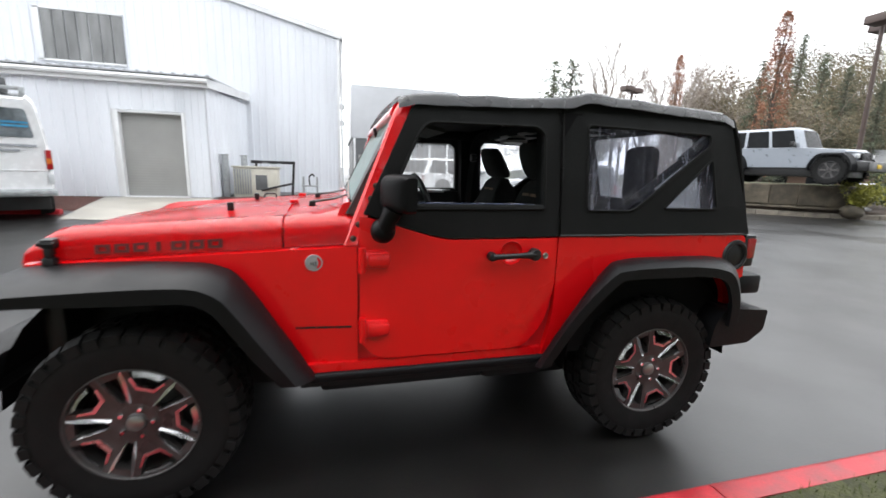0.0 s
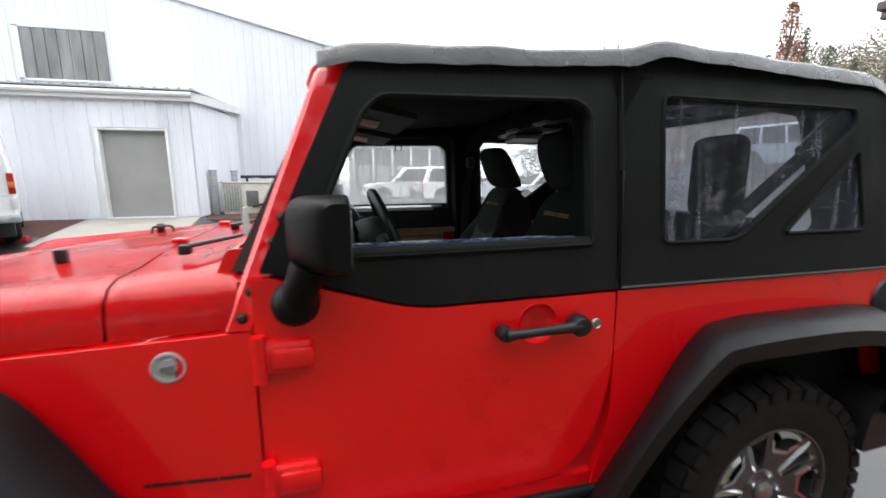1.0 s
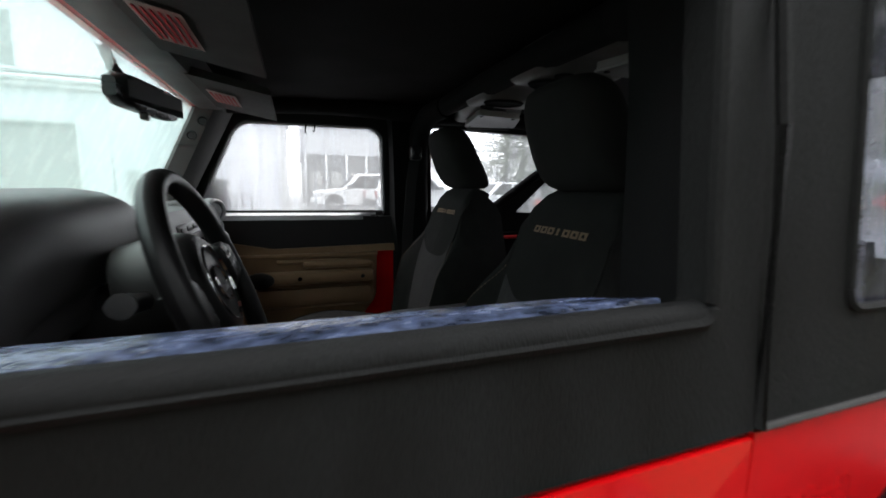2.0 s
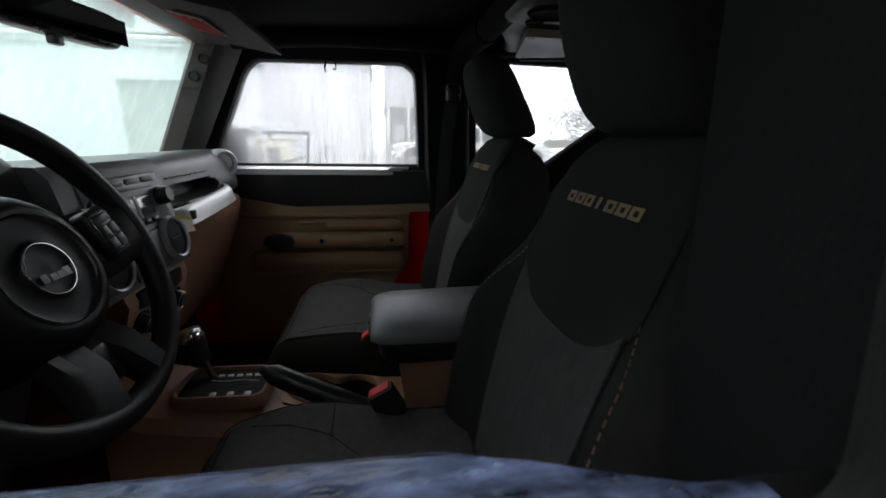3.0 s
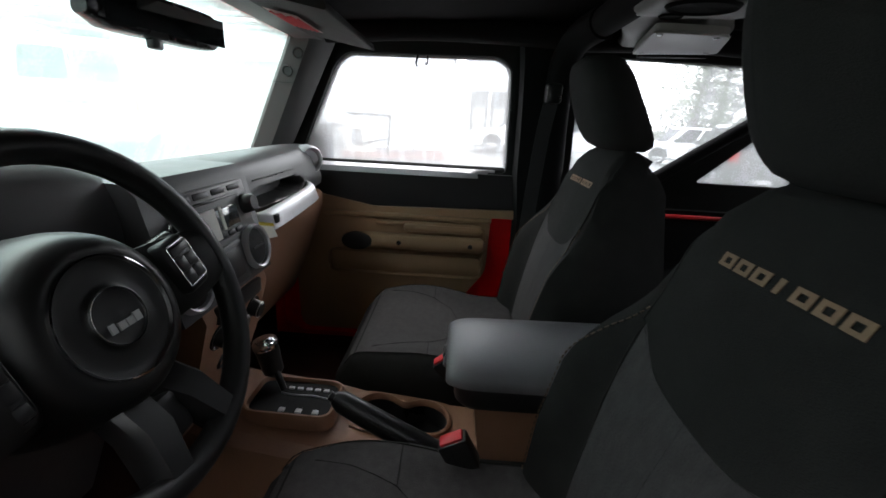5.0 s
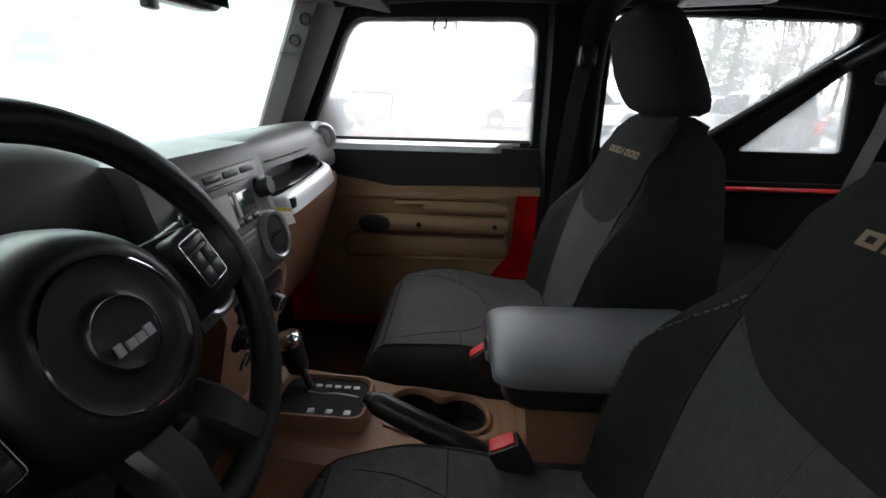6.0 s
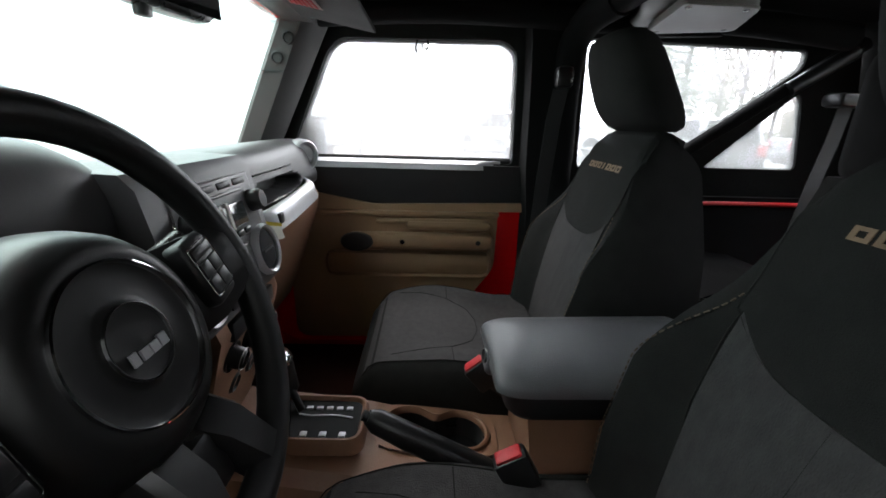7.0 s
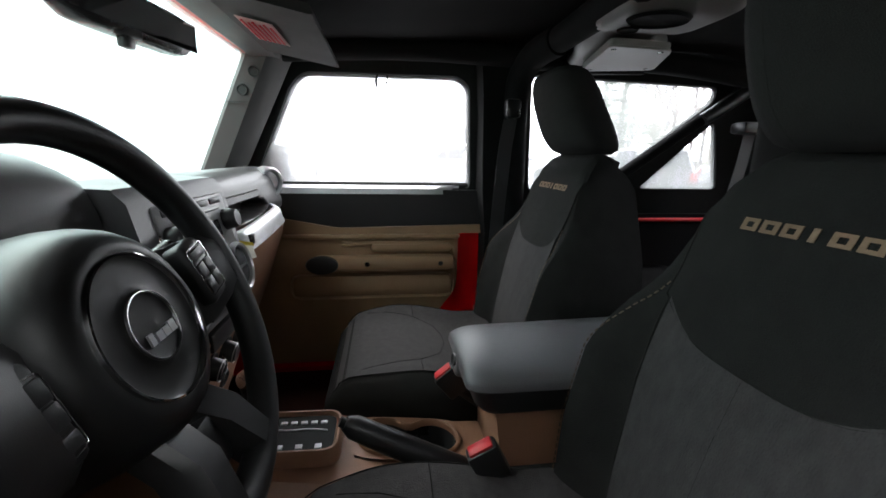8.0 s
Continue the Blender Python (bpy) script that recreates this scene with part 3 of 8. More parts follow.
# doors
door_out = [(0.896, 1.213), (0.932, 1.213), (1.055, 1.176), (1.268, 1.11), (1.836, 1.116), (1.84, 0.86), (1.79, 0.675), (1.70, 0.58), (1.64, 0.564), (0.98, 0.564), (0.896, 0.64)]
door_o = fillet(door_out, [0, 0.02, 0.06, 0.08, 0, 0.1, 0.1, 0.06, 0.05, 0.06, 0.05])
WIN = fillet([(1.008, 1.25), (1.155, 1.583), (1.195, 1.622), (1.70, 1.630), (1.742, 1.60), (1.757, 1.255)], [0.02, 0.06, 0.08, 0.07, 0.07, 0.02], 6)
UP = [(0.912, 1.222), (1.13, 1.702), (1.838, 1.735), (1.838, 1.125), (1.27, 1.119), (1.06, 1.184), (0.94, 1.222)]


def door(sgn):
    side = (lambda b: b) if sgn < 0 else mirrored
    hole = [(1.60 + 0.056 * math.cos(2 * math.pi * k / 30), 1.045 + 0.056 * math.sin(2 * math.pi * k / 30)) for k in range(30)]
    bm = side(sheet(BM(), door_o, (hole,), YS - 0.004, 0.045))
    skin = part("door", bm, RED, car, "red half door with black soft upper frame")
    # pressed pocket behind the handle
    bm = lathe(BM(), [(0.0, -0.034), (0.03, -0.032), (0.047, -0.022), (0.0555, -0.004), (0.057, 0.0012), (0.06, 0.0)], 30, axis_y(1.60, YS - 0.0045, 1.045))
    part("handle_pocket", side(bm), RED, skin)
    bm = BM()
    tube(bm, [(1.495, -0.838, 1.036), (1.53, -0.842, 1.038), (1.62, -0.842, 1.041), (1.70, -0.84, 1.043)], [0.016, 0.013, 0.013, 0.017], 12)
    lathe(bm, [(0.0, 0.03), (0.024, 0.028), (0.029, 0.018), (0.029, -0.012), (0.024, -0.02)], 18, axis_y(1.705, -0.825, 1.043))
    lathe(bm, [(0.0, 0.022), (0.017, 0.02), (0.021, 0.01), (0.021, -0.02)], 16, axis_y(1.495, -0.825, 1.036))
    part("door_handle", side(bm), BLACK, skin, "black grab door handle")
    bm = lathe(BM(), [(0.0, 0.004), (0.011, 0.004), (0.013, 0.007), (0.015, 0.003), (0.0155, 0)], 18, axis_y(1.778, YS - 0.004, 1.03))
    part("door_lock", side(bm), STEEL, skin, "steel lock cylinder")
    for z in (1.03, 0.714):
        bm = BM()
        box(bm, 0.905, 1.02, YS - 0.026, YS + 0.002, z - 0.04, z + 0.04, 0.012)
        box(bm, 0.93, 1.025, YS - 0.034, YS - 0.02, z - 0.026, z + 0.026, 0.008)
        tube(bm, [(0.905, YS - 0.022, z - 0.055), (0.905, YS - 0.022, z + 0.055)], 0.016, 12)
        part("door_hinge", side(bm), RED, skin)
    bm = side(sheet(BM(), fillet(UP, [0.03, 0.05, 0, 0, 0.05, 0.06, 0.02]), (WIN,), YS - 0.004, 0.038, None))
    for v in bm.verts:
        v.co = lean(v.co)
    part("soft_upper_frame", bm, FABRIC, skin, "black fabric window frame")
    # piping round the opening
    bm = tube(BM(), [lean(Vector((x, YS - 0.006, z))) for x, z in WIN + WIN[:1]], 0.007, 6)
    part("window_piping", side(bm), FABRIC, skin)
    bm = BM()
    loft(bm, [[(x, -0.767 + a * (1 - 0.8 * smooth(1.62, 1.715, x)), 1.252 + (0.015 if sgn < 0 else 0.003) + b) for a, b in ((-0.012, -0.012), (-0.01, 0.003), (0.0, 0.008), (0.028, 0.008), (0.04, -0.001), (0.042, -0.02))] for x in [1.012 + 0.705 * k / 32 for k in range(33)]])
    part("window_sill_seal", side(bm), SKY_SHEEN_SILL if sgn < 0 else SILVER, skin, "wet sill strip with sky reflection put into its blue" if sgn < 0 else "pale window sill strip")
    bm = tube(BM(), [(1.012, -0.784, 1.256), (1.3, -0.784, 1.257), (1.752, -0.782, 1.258)], 0.0165, 10)
    part("sill_roll", side(bm), FABRIC, skin)
    # mirror: raked housing on a ball foot
    bm = BM()
    rings = []
    for k in range(9):
        t = k / 8
        y = -0.81 - 0.142 * t
        x0, x1 = 0.98 + 0.085 * t ** 2.2, 1.117
        z0, z1 = 1.236 + 0.008 * t, 1.398 - 0.006 * t
        s = 1 if 0 < k < 8 else 0.9
        cx, cz = (x0 + x1) / 2, (z0 + z1) / 2
        ring = fillet([(x0, z0), (x1, z0), (x1, z1), (x0, z1)], [0.05, 0.012, 0.012, 0.05], 4)
        rings.append([(cx + (x - cx) * s, y, cz + (z - cz) * s) for x, z in ring])
    loft(bm, rings)
    mh = part("mirror_housing", side(bm), SHELL, skin, "black side mirror")
    bm = BM()
    lathe(bm, [(0.0, 0.054), (0.02, 0.052), (0.036, 0.043), (0.047, 0.026), (0.053, 0.006), (0.052, -0.012), (0.042, -0.03)], 24, axis_y(0.992, -0.828, 1.16))
    tube(bm, [(1.0, -0.845, 1.17), (1.01, -0.86, 1.205), (1.03, -0.866, 1.25)], [0.04, 0.037, 0.042], 14)
    part("mirror_arm", side(bm), SHELL, skin)
    bm = box(BM(), 1.1145, 1.1175, -0.935, -0.83, 1.258, 1.376, 0)
    part("mirror_glass", side(bm), MIRROR, skin)
    # inner trim
    bm = sheet(BM(), fillet([(0.99, 1.13), (0.99, 1.25), (1.80, 1.25), (1.80, 1.128), (1.29, 1.116), (1.10, 1.15)], 0.01, 2), (), YS + 0.036, 0.022)
    part("upper_inner_panel", side(bm), BLACK, skin)
    bm = sheet(BM(), fillet([(0.99, 1.135), (1.10, 1.15), (1.29, 1.114), (1.80, 1.126), (1.80, 1.095), (1.716, 1.095), (1.712, 0.885), (1.64, 0.79), (1.60, 0.61), (1.0, 0.61)], [0.01, 0.02, 0.03, 0, 0, 0.01, 0.03, 0.03, 0.05, 0.05], 3), (), YS + 0.043, 0.02)
    part("inner_door_card", side(bm), TAN_LIGHT, skin, "tan moulded inner door card")
    for nm, dims, bv in (("door_pull", (1.20, 1.70, 0.105, 0.965, 1.02), 0.02), ("arm_ledge", (1.40, 1.69, 0.085, 1.03, 1.062), 0.014), ("card_ridge", (1.10, 1.72, 0.078, 1.075, 1.094), 0.009), ("map_pocket", (1.12, 1.70, 0.082, 0.86, 0.95), 0.03)):
        bm = box(BM(), dims[0], dims[1], YS + 0.05, YS + dims[2], dims[3], dims[4], bv)
        part(nm, side(bm), TAN_LIGHT, skin)
    rimline = arc([(1.30, YS + 0.066, 1.058), (1.5, YS + 0.068, 1.06), (1.665, YS + 0.068, 1.055), (1.695, YS + 0.068, 1.02), (1.695, YS + 0.068, 0.95), (1.66, YS + 0.068, 0.905), (1.5, YS + 0.068, 0.895), (1.25, YS + 0.066, 0.89)], 5)
    part("recess_rim", side(tube(BM(), rimline, 0.009, 8)), TAN_LIGHT, skin)
    bm = lathe(BM(), [(0, 0.0), (0.03, 0.004), (0.042, 0.0), (0.045, -0.01)], 20, Matrix.Translation((1.235, YS + 0.112, 0.992)) @ Matrix.Rotation(radians(-90), 4, "X") @ Matrix.Diagonal((1.25, 0.75, 1, 1)))
    part("pull_cup", side(bm), BLACK, skin)
    for x in (1.388, 1.647):
        bm = lathe(BM(), [(0, 0.002), (0.008, 0.002), (0.009, 0)], 10, Matrix.Translation((x, YS + 0.1055, 0.993)) @ Matrix.Rotation(radians(-90), 4, "X"))
        part("screw_cap", side(bm), SATIN, skin)
    return skin


door_l, door_r = door(-1), door(1)
bm = BM()
bm.faces.new([bm.verts.new(lean(Vector((x, 0.787, z)))) for x, z in WIN])
pane = part("side_window_pane", bm, SIDE_GLASS, door_r, "rain-spotted clear side window")
pane.visible_shadow = False
bm = BM()
tube(bm, arc([(1.432, 0.735, 1.632), (1.43, 0.733, 1.615), (1.426, 0.733, 1.60), (1.43, 0.73, 1.588)], 4), 0.0028, 6)
tube(bm, arc([(1.462, 0.735, 1.632), (1.464, 0.733, 1.61), (1.462, 0.733, 1.597), (1.455, 0.73, 1.6)], 4), 0.0028, 6)
part("zip_pulls", bm, SATIN, door_r)

# flares
def flare(inner, outer, lip=0.065):
    n = 36
    ia, oa = arc(inner, 6), arc(outer, 6)
    pick = lambda line, t: line[min(len(line) - 1, int(round(t * (len(line) - 1))))]
    rings = []
    for k in range(n + 1):
        t = k / n
        i, o = pick(ia, t), pick(oa, t)
        mid = Vector((sum(p.x for p in oa) / len(oa), o.y, 0.55))
        d = (mid - o)
        d.y = 0
        d.normalize()
        o1 = o + d * 0.012 + Vector((0, -0.006, 0))
        o2 = o + d * lip + Vector((0, -0.004, 0))
        o3 = o + d * lip + Vector((0, 0.02, 0))
        o4 = o + d * 0.03 + Vector((0, 0.03, 0))
        i2 = i + d * 0.04
        rings.append([i, i.lerp(o, 0.3) - d * 0.012, i.lerp(o, 0.6) - d * 0.016, i.lerp(o, 0.85) - d * 0.006, o1, o2, o3, o4, i2])
    return loft(BM(), rings)


F_IN = [(-0.46, -0.60, 0.945), (-0.38, -0.63, 0.995), (-0.1, -0.665, 1.016), (0.16, -0.70, 1.02), (0.33, -0.735, 1.004), (0.43, -0.755, 0.935), (0.58, -0.775, 0.705), (0.708, -0.792, 0.5)]
F_OUT = [(-0.52, -0.84, 0.85), (-0.42, -0.925, 0.945), (-0.146, -0.935, 0.972), (0.22, -0.935, 0.98), (0.355, -0.935, 0.946), (0.43, -0.935, 0.865), (0.54, -0.932, 0.695), (0.645, -0.92, 0.53)]
both("front_wheel_flare", flare(F_IN, F_OUT, 0.072), FLARE, car, "textured black plastic wheel arch flare")
R_IN = [(1.79, -0.793, 0.47), (1.965, -0.793, 0.725), (2.105, -0.793, 0.935), (2.22, -0.793, 1.0), (2.55, -0.793, 1.01), (2.80, -0.793, 1.003), (2.92, -0.793, 0.962), (2.985, -0.793, 0.835), (3.0, -0.793, 0.68)]
R_OUT = [(1.715, -0.925, 0.51), (1.865, -0.935, 0.755), (2.045, -0.935, 0.945), (2.155, -0.935, 0.988), (2.5, -0.935, 0.998), (2.72, -0.935, 0.975), (2.815, -0.935, 0.925), (2.87, -0.935, 0.80), (2.89, -0.925, 0.66)]
both("rear_wheel_flare", flare(R_IN, R_OUT), FLARE, car, "textured black plastic wheel arch flare")
# arch liners and underbody
for x in (0.02, 2.45):
    bm = BM()
    loft(bm, [[(x + 0.52 * math.cos(a), y, 0.42 + 0.55 * math.sin(a)) for a in [math.pi * k / 14 for k in range(15)]] for y in (-0.80 if x > 1 else -0.70, -0.40)], closed=False)
    both("arch_liner", bm, LINER, car)
bm = BM()
box(bm, -0.45, 3.0, -0.40, 0.40, 0.40, 0.52, 0.02)
box(bm, -0.355, 0.84, -0.42, 0.42, 0.5, 1.0, 0.02)
box(bm, 0.62, 1.88, -0.74, 0.74, 0.49, 0.545, 0.01)
box(bm, 0.75, 1.75, -0.36, 0.36, 0.29, 0.42, 0.03)
box(bm, 1.55, 2.1, -0.62, -0.1, 0.30, 0.5, 0.04)
box(bm, 2.62, 2.98, -0.5, 0.5, 0.34, 0.5, 0.04)
for sy in (-1, 1):
    box(bm, -0.4, 3.0, min(sy * 0.36, sy * 0.5), max(sy * 0.36, sy * 0.5), 0.33, 0.5, 0.02)
    box(bm, 0.62, 1.82, min(sy * 0.5, sy * 0.72), max(sy * 0.5, sy * 0.72), 0.4, 0.49, 0.02)
box(bm, 0.7, 1.9, -0.5, 0.5, 0.25, 0.36, 0.03)
box(bm, -0.372, -0.29, -0.62, 0.62, 0.45, 0.93, 0.02)
part("chassis", bm, RIM_DARK, car)
for x in (0.0, 2.424):
    bm = tube(BM(), [(x, -0.72, 0.40), (x, 0.72, 0.40)], 0.05, 10)
    lathe(bm, [(0.0, -0.12), (0.1, -0.1), (0.13, 0), (0.1, 0.1), (0, 0.12)], 14, Matrix.Translation((x, 0.12, 0.40)))
    part("axle", bm, RIM_DARK, car)

# rear end
bm = BM()
loft(bm, [[(2.99, y, 0.62), (3.02, y, 0.62), (3.025, y, 0.9), (3.003, y, 1.12), (2.97, y, 1.12)] for y in (-0.765, 0.765)])
part("tailgate", bm, RED, car)
bm = BM()
ring = fillet([(2.78, 0.52), (3.04, 0.53), (3.14, 0.60), (3.15, 0.715), (2.86, 0.735), (2.80, 0.65)], 0.02, 3)
loft(bm, [[(x - (0.03 if abs(y) > 0.85 else 0), y, z) for x, z in ring] for y in (-0.90, -0.86, -0.5, 0, 0.5, 0.86, 0.90)])
part("rear_bumper", bm, FLARE, car, "black rear bumper")
bm = box(BM(), 3.0, 3.17, -0.80, -0.60, 0.775, 0.89, 0.02)
part("plate_bracket", bm, FLARE, car, "black bracket at the rear corner")
bm = BM()
box(bm, 3.0, 3.08, -0.80, -0.68, 0.94, 1.12, 0.012)
tl, tr = both("tail_light", bm, BLACK, car, "black tail light housing with red lens")
for t in (tl, tr):
    s = -1 if t is tl else 1
    bm = BM()
    box(bm, 3.01, 3.089, s * 0.74 - 0.048, s * 0.74 + 0.048, 0.985, 1.105, 0.01)
    box(bm, 3.015, 3.07, s * 0.803 - 0.003, s * 0.803 + 0.003, 0.99, 1.10, 0.002)
    part("lamp_lens", bm, LAMP_RED, t)
bm = lathe(BM(), [(0.0, -0.03), (0.055, -0.028), (0.062, 0.006), (0.072, 0.012), (0.084, 0.008), (0.088, 0.0)], 30, axis_y(2.945, YS, 1.007))
lathe(bm, [(0.0, 0.003), (0.058, 0.003), (0.062, 0.0)], 22, axis_y(2.945, YS, 1.007))
part("fuel_filler", bm, BLACK, quarter_l, "round black fuel filler")

# ---------------------------------------------------------------- soft top
QWIN = fillet([(1.985, 1.248), (2.25, 1.248), (2.69, 1.588), (2.69, 1.642), (1.965, 1.652)], [0.025, 0.04, 0.04, 0.03, 0.03], 5)
QTRI = fillet([(2.432, 1.26), (2.772, 1.26), (2.712, 1.522)], [0.02, 0.025, 0.03], 5)
soft = [(1.844, 1.124), (1.844, 1.765), (1.99, 1.785), (2.80, 1.752), (2.83, 1.72), (2.99, 1.2), (3.015, 1.124)]
bm = sheet(BM(), soft, (QWIN, QTRI), YS - 0.003, 0.016)
for v in bm.verts:
    v.co = lean(v.co)
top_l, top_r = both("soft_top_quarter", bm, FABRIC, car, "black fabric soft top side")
for t, m in ((top_l, VINYL), (top_r, VINYL_WET)):
    s = -1 if t is top_l else 1
    for w in (QWIN, QTRI):
        bm = BM()
        bm.faces.new([bm.verts.new(lean(Vector((x, s * 0.79, z)))) for x, z in w])
        p = part("vinyl_window", bm, m, t, "cloudy rain-streaked clear vinyl window")
        p.visible_shadow = False
        bm = tube(BM(), [lean(Vector((x, s * 0.799, z))) for x, z in w + w[:1]], 0.006, 6)
        part("window_hem", bm, FABRIC, t)
    bm = tube(BM(), [lean(Vector((x, s * 0.799, 1.127))) for x in (1.85, 2.4, 2.98)], 0.0045, 6)
    part("hem_bead", bm, TRIM_GREY, t)
    bm = tube(BM(), [lean(Vector((1.842, s * 0.80, z))) for z in (1.13, 1.45, 1.74)], 0.007, 6)
    part("seam_piping", bm, FABRIC, t)


def roof_z(x):
    k = [(1.06, 1.722), (1.14, 1.738), (1.5, 1.752), (1.84, 1.768), (1.99, 1.80), (2.15, 1.79), (2.5, 1.775), (2.78, 1.762), (2.845, 1.735)]
    for (a, b), (c, d) in zip(k, k[1:]):
        if x <= c:
            t = max(0, (x - a) / (c - a))
            return b + (d - b) * t * t * (3 - 2 * t)
    return k[-1][1]


bm = BM()
rings = []
for k in range(49):
    x = 1.062 + 1.783 * k / 48
    z = roof_z(x)
    ring = []
    for y in (-0.772, -0.757, -0.738, -0.71, -0.6, -0.35, 0, 0.35, 0.6, 0.71, 0.738, 0.757, 0.772):
        a = abs(y) / 0.757
        dz = 0.018 * (1 - a * a) + 0.006 * noise.noise((x * 7, y * 5, 1)) - (0.012 if a > 0.98 else 0.0)
        w = y * (1 if x < 2.0 else 1 - 0.02 * (x - 2))
        ring.append((x, w, z + dz))
    ring[0] = (x, ring[0][1], z - 0.05 - 0.008 * noise.noise((x * 9, 3, 2)))
    ring[-1] = (x, ring[-1][1], z - 0.05 - 0.008 * noise.noise((x * 9, 8, 2)))
    rings.append(ring)
loft(bm, rings, closed=False)
bmesh.ops.solidify(bm, geom=bm.faces[:], thickness=0.012)
roof = part("soft_top_roof", bm, ROOF_SHEEN, car, "wet black fabric roof with soft folds, sky sheen put into its grey")
bm = BM()
grid_surface(bm, lambda u, v: Vector((1.10 + 1.70 * u, -0.70 + 1.40 * v, roof_z(1.10 + 1.70 * u) - 0.045)), 16, 6)
part("headlining", bm, LINER, roof)
RW = fillet([(-0.50, 1.2), (0.52, 1.2), (0.50, 1.695), (-0.47, 1.695)], 0.07, 6)
bm = sheet(BM(), [(-0.787, 1.124), (0.787, 1.124), (0.778, 1.45), (0.774, 1.62), (0.742, 1.732), (-0.742, 1.732), (-0.774, 1.62), (-0.778, 1.45)], (RW,), 0, 0.012)
rear_m = lambda co: Vector((3.01 - (co.z - 1.124) * 0.28 + co.y, co.x, co.z))
for v in bm.verts:
    v.co = rear_m(v.co)
rear = part("soft_top_rear", bm, FABRIC, car, "black fabric rear curtain")
bm = BM()
bm.faces.new([bm.verts.new(rear_m(Vector((x, 0.005, z)))) for x, z in RW])
p = part("rear_window", bm, VINYL_WET, rear, "hazy clear vinyl rear window")
p.visible_shadow = False

# ---------------------------------------------------------------- wheels
def wheel(x, y, z, sgn):
    """Off-road wheel; sgn -1 faces the driver's side."""
    m = Matrix.Translation((x, y, z)) @ Matrix.Rotation(radians(90 * -sgn), 4, "X")
    w = part("wheel", lathe(BM(), [(0.0, 0.03), (0.1, 0.02), (0.2, -0.03), (0.215, -0.2)], 32, m), RIM_DARK, car, "graphite and polished wheel with chunky tyre")
    R = 0.396
    prof = [(0.234, 0.118), (0.24, 0.127), (0.262, 0.131), (0.3, 0.136), (0.335, 0.136), (0.362, 0.128), (0.378, 0.112), (0.384, 0.08), (0.387, 0.0), (0.384, -0.08), (0.378, -0.112), (0.362, -0.128), (0.3, -0.136), (0.24, -0.127), (0.234, -0.118)]
    bm = lathe(BM(), [(r, h - 0.045) for r, h in prof], 56, m)
    part("tyre", bm, RUBBER, w, "black mud-terrain tyre", angle=30)
    bm = BM()
    for k in range(34):
        a = 2 * math.pi * k / 34
        for row, (h0, h1) in enumerate(((0.082, 0.133), (0.02, 0.07), (-0.05, 0.0), (-0.075, -0.125))):
            da = (row % 2) * math.pi / 34
            q = Matrix.Rotation(a + da, 4, "Z")
            d = 0.026 + 0.006 * (k % 2) if row in (0, 3) else 0.024
            bb = BM()
            box(bb, 0.372, R + 0.002, -d, d, h0 - 0.045, h1 - 0.045)
            for v in bb.verts:
                if row in (0, 3) and v.co.x > 0.38 and abs(v.co.z + 0.045) > 0.12:
                    v.co.x -= 0.018
            if row == 0:
                box(bb, 0.343, 0.382, -d * 0.8, d * 0.8, 0.126 - 0.045, 0.139 - 0.045)
            bb.transform(m @ q)
            me = bpy.data.meshes.new("tmp")
            bb.to_mesh(me)
            bb.free()
            bm.from_mesh(me)
            bpy.data.meshes.remove(me)
    tagged(part("tread", bm, RUBBER, w, "chunky black tread blocks", angle=30), kind="stuff")
    bm = lathe(BM(), [(0.215, -0.12), (0.222, 0.03), (0.228, 0.060), (0.2305, 0.082), (0.2345, 0.086), (0.2385, 0.085), (0.2395, 0.076)], 64, m)
    part("rim", bm, RIM, w)
    # five twin-bar spokes with a slot between the bars, and framed windows between them
    dish = lambda q: 0.052 + 0.022 * (q / 0.23) ** 2

    def at(q, deg):
        a = radians(deg)
        return (q * math.cos(a), q * math.sin(a))

    def bent(bm, lift=0.0, mid=None, ring=None):
        for v in bm.verts:
            x, d, y = v.co.x, v.co.y, v.co.z
            q = math.hypot(x, y)
            z = dish(q) + lift - d
            if mid is not None:
                off = abs((math.degrees(math.atan2(y, x)) - mid + 180) % 360 - 180)
                z -= 0.0022 * max(0.0, off - 8)
            if ring is not None:
                z += 0.7 * (ring - q)
            v.co = Vector((x, y, z))
        bm.transform(m)
        return bm

    for k in range(5):
        c = 36 + 72 * k
        slot = fillet([at(0.095, c - 7), at(0.095, c + 7), at(0.205, c + 8.5), at(0.205, c - 8.5)], 0.008, 3)
        left = [at(0.152, c - 36), at(0.155, c - 26), at(0.2, c - 19), at(0.234, c - 17)]
        right = [at(0.234, c + 17), at(0.2, c + 19), at(0.155, c + 26), at(0.152, c + 36)]
        rimside = [at(0.234, c - 17 + 34 * j / 6) for j in range(1, 6)]
        outline = [at(0.05, c - 36), at(0.09, c - 36)] + left + rimside + right + [at(0.09, c + 36), at(0.05, c + 36), at(0.05, c)]
        part("spoke", bent(sheet(BM(), outline, (slot,), 0.0, 0.035)), RIM, w, angle=20)
        for sg in (-1, 1):
            bar = [at(0.086, c + sg * 7.5), at(0.086, c + sg * 15), at(0.208, c + sg * 13.5), at(0.226, c + sg * 15.5), at(0.228, c + sg * 10), at(0.208, c + sg * 8.6)]
            part("spoke_face", bent(sheet(BM(), bar[::sg], (), 0.0, 0.012), 0.008, mid=c), RIM_CUT, w, angle=20)
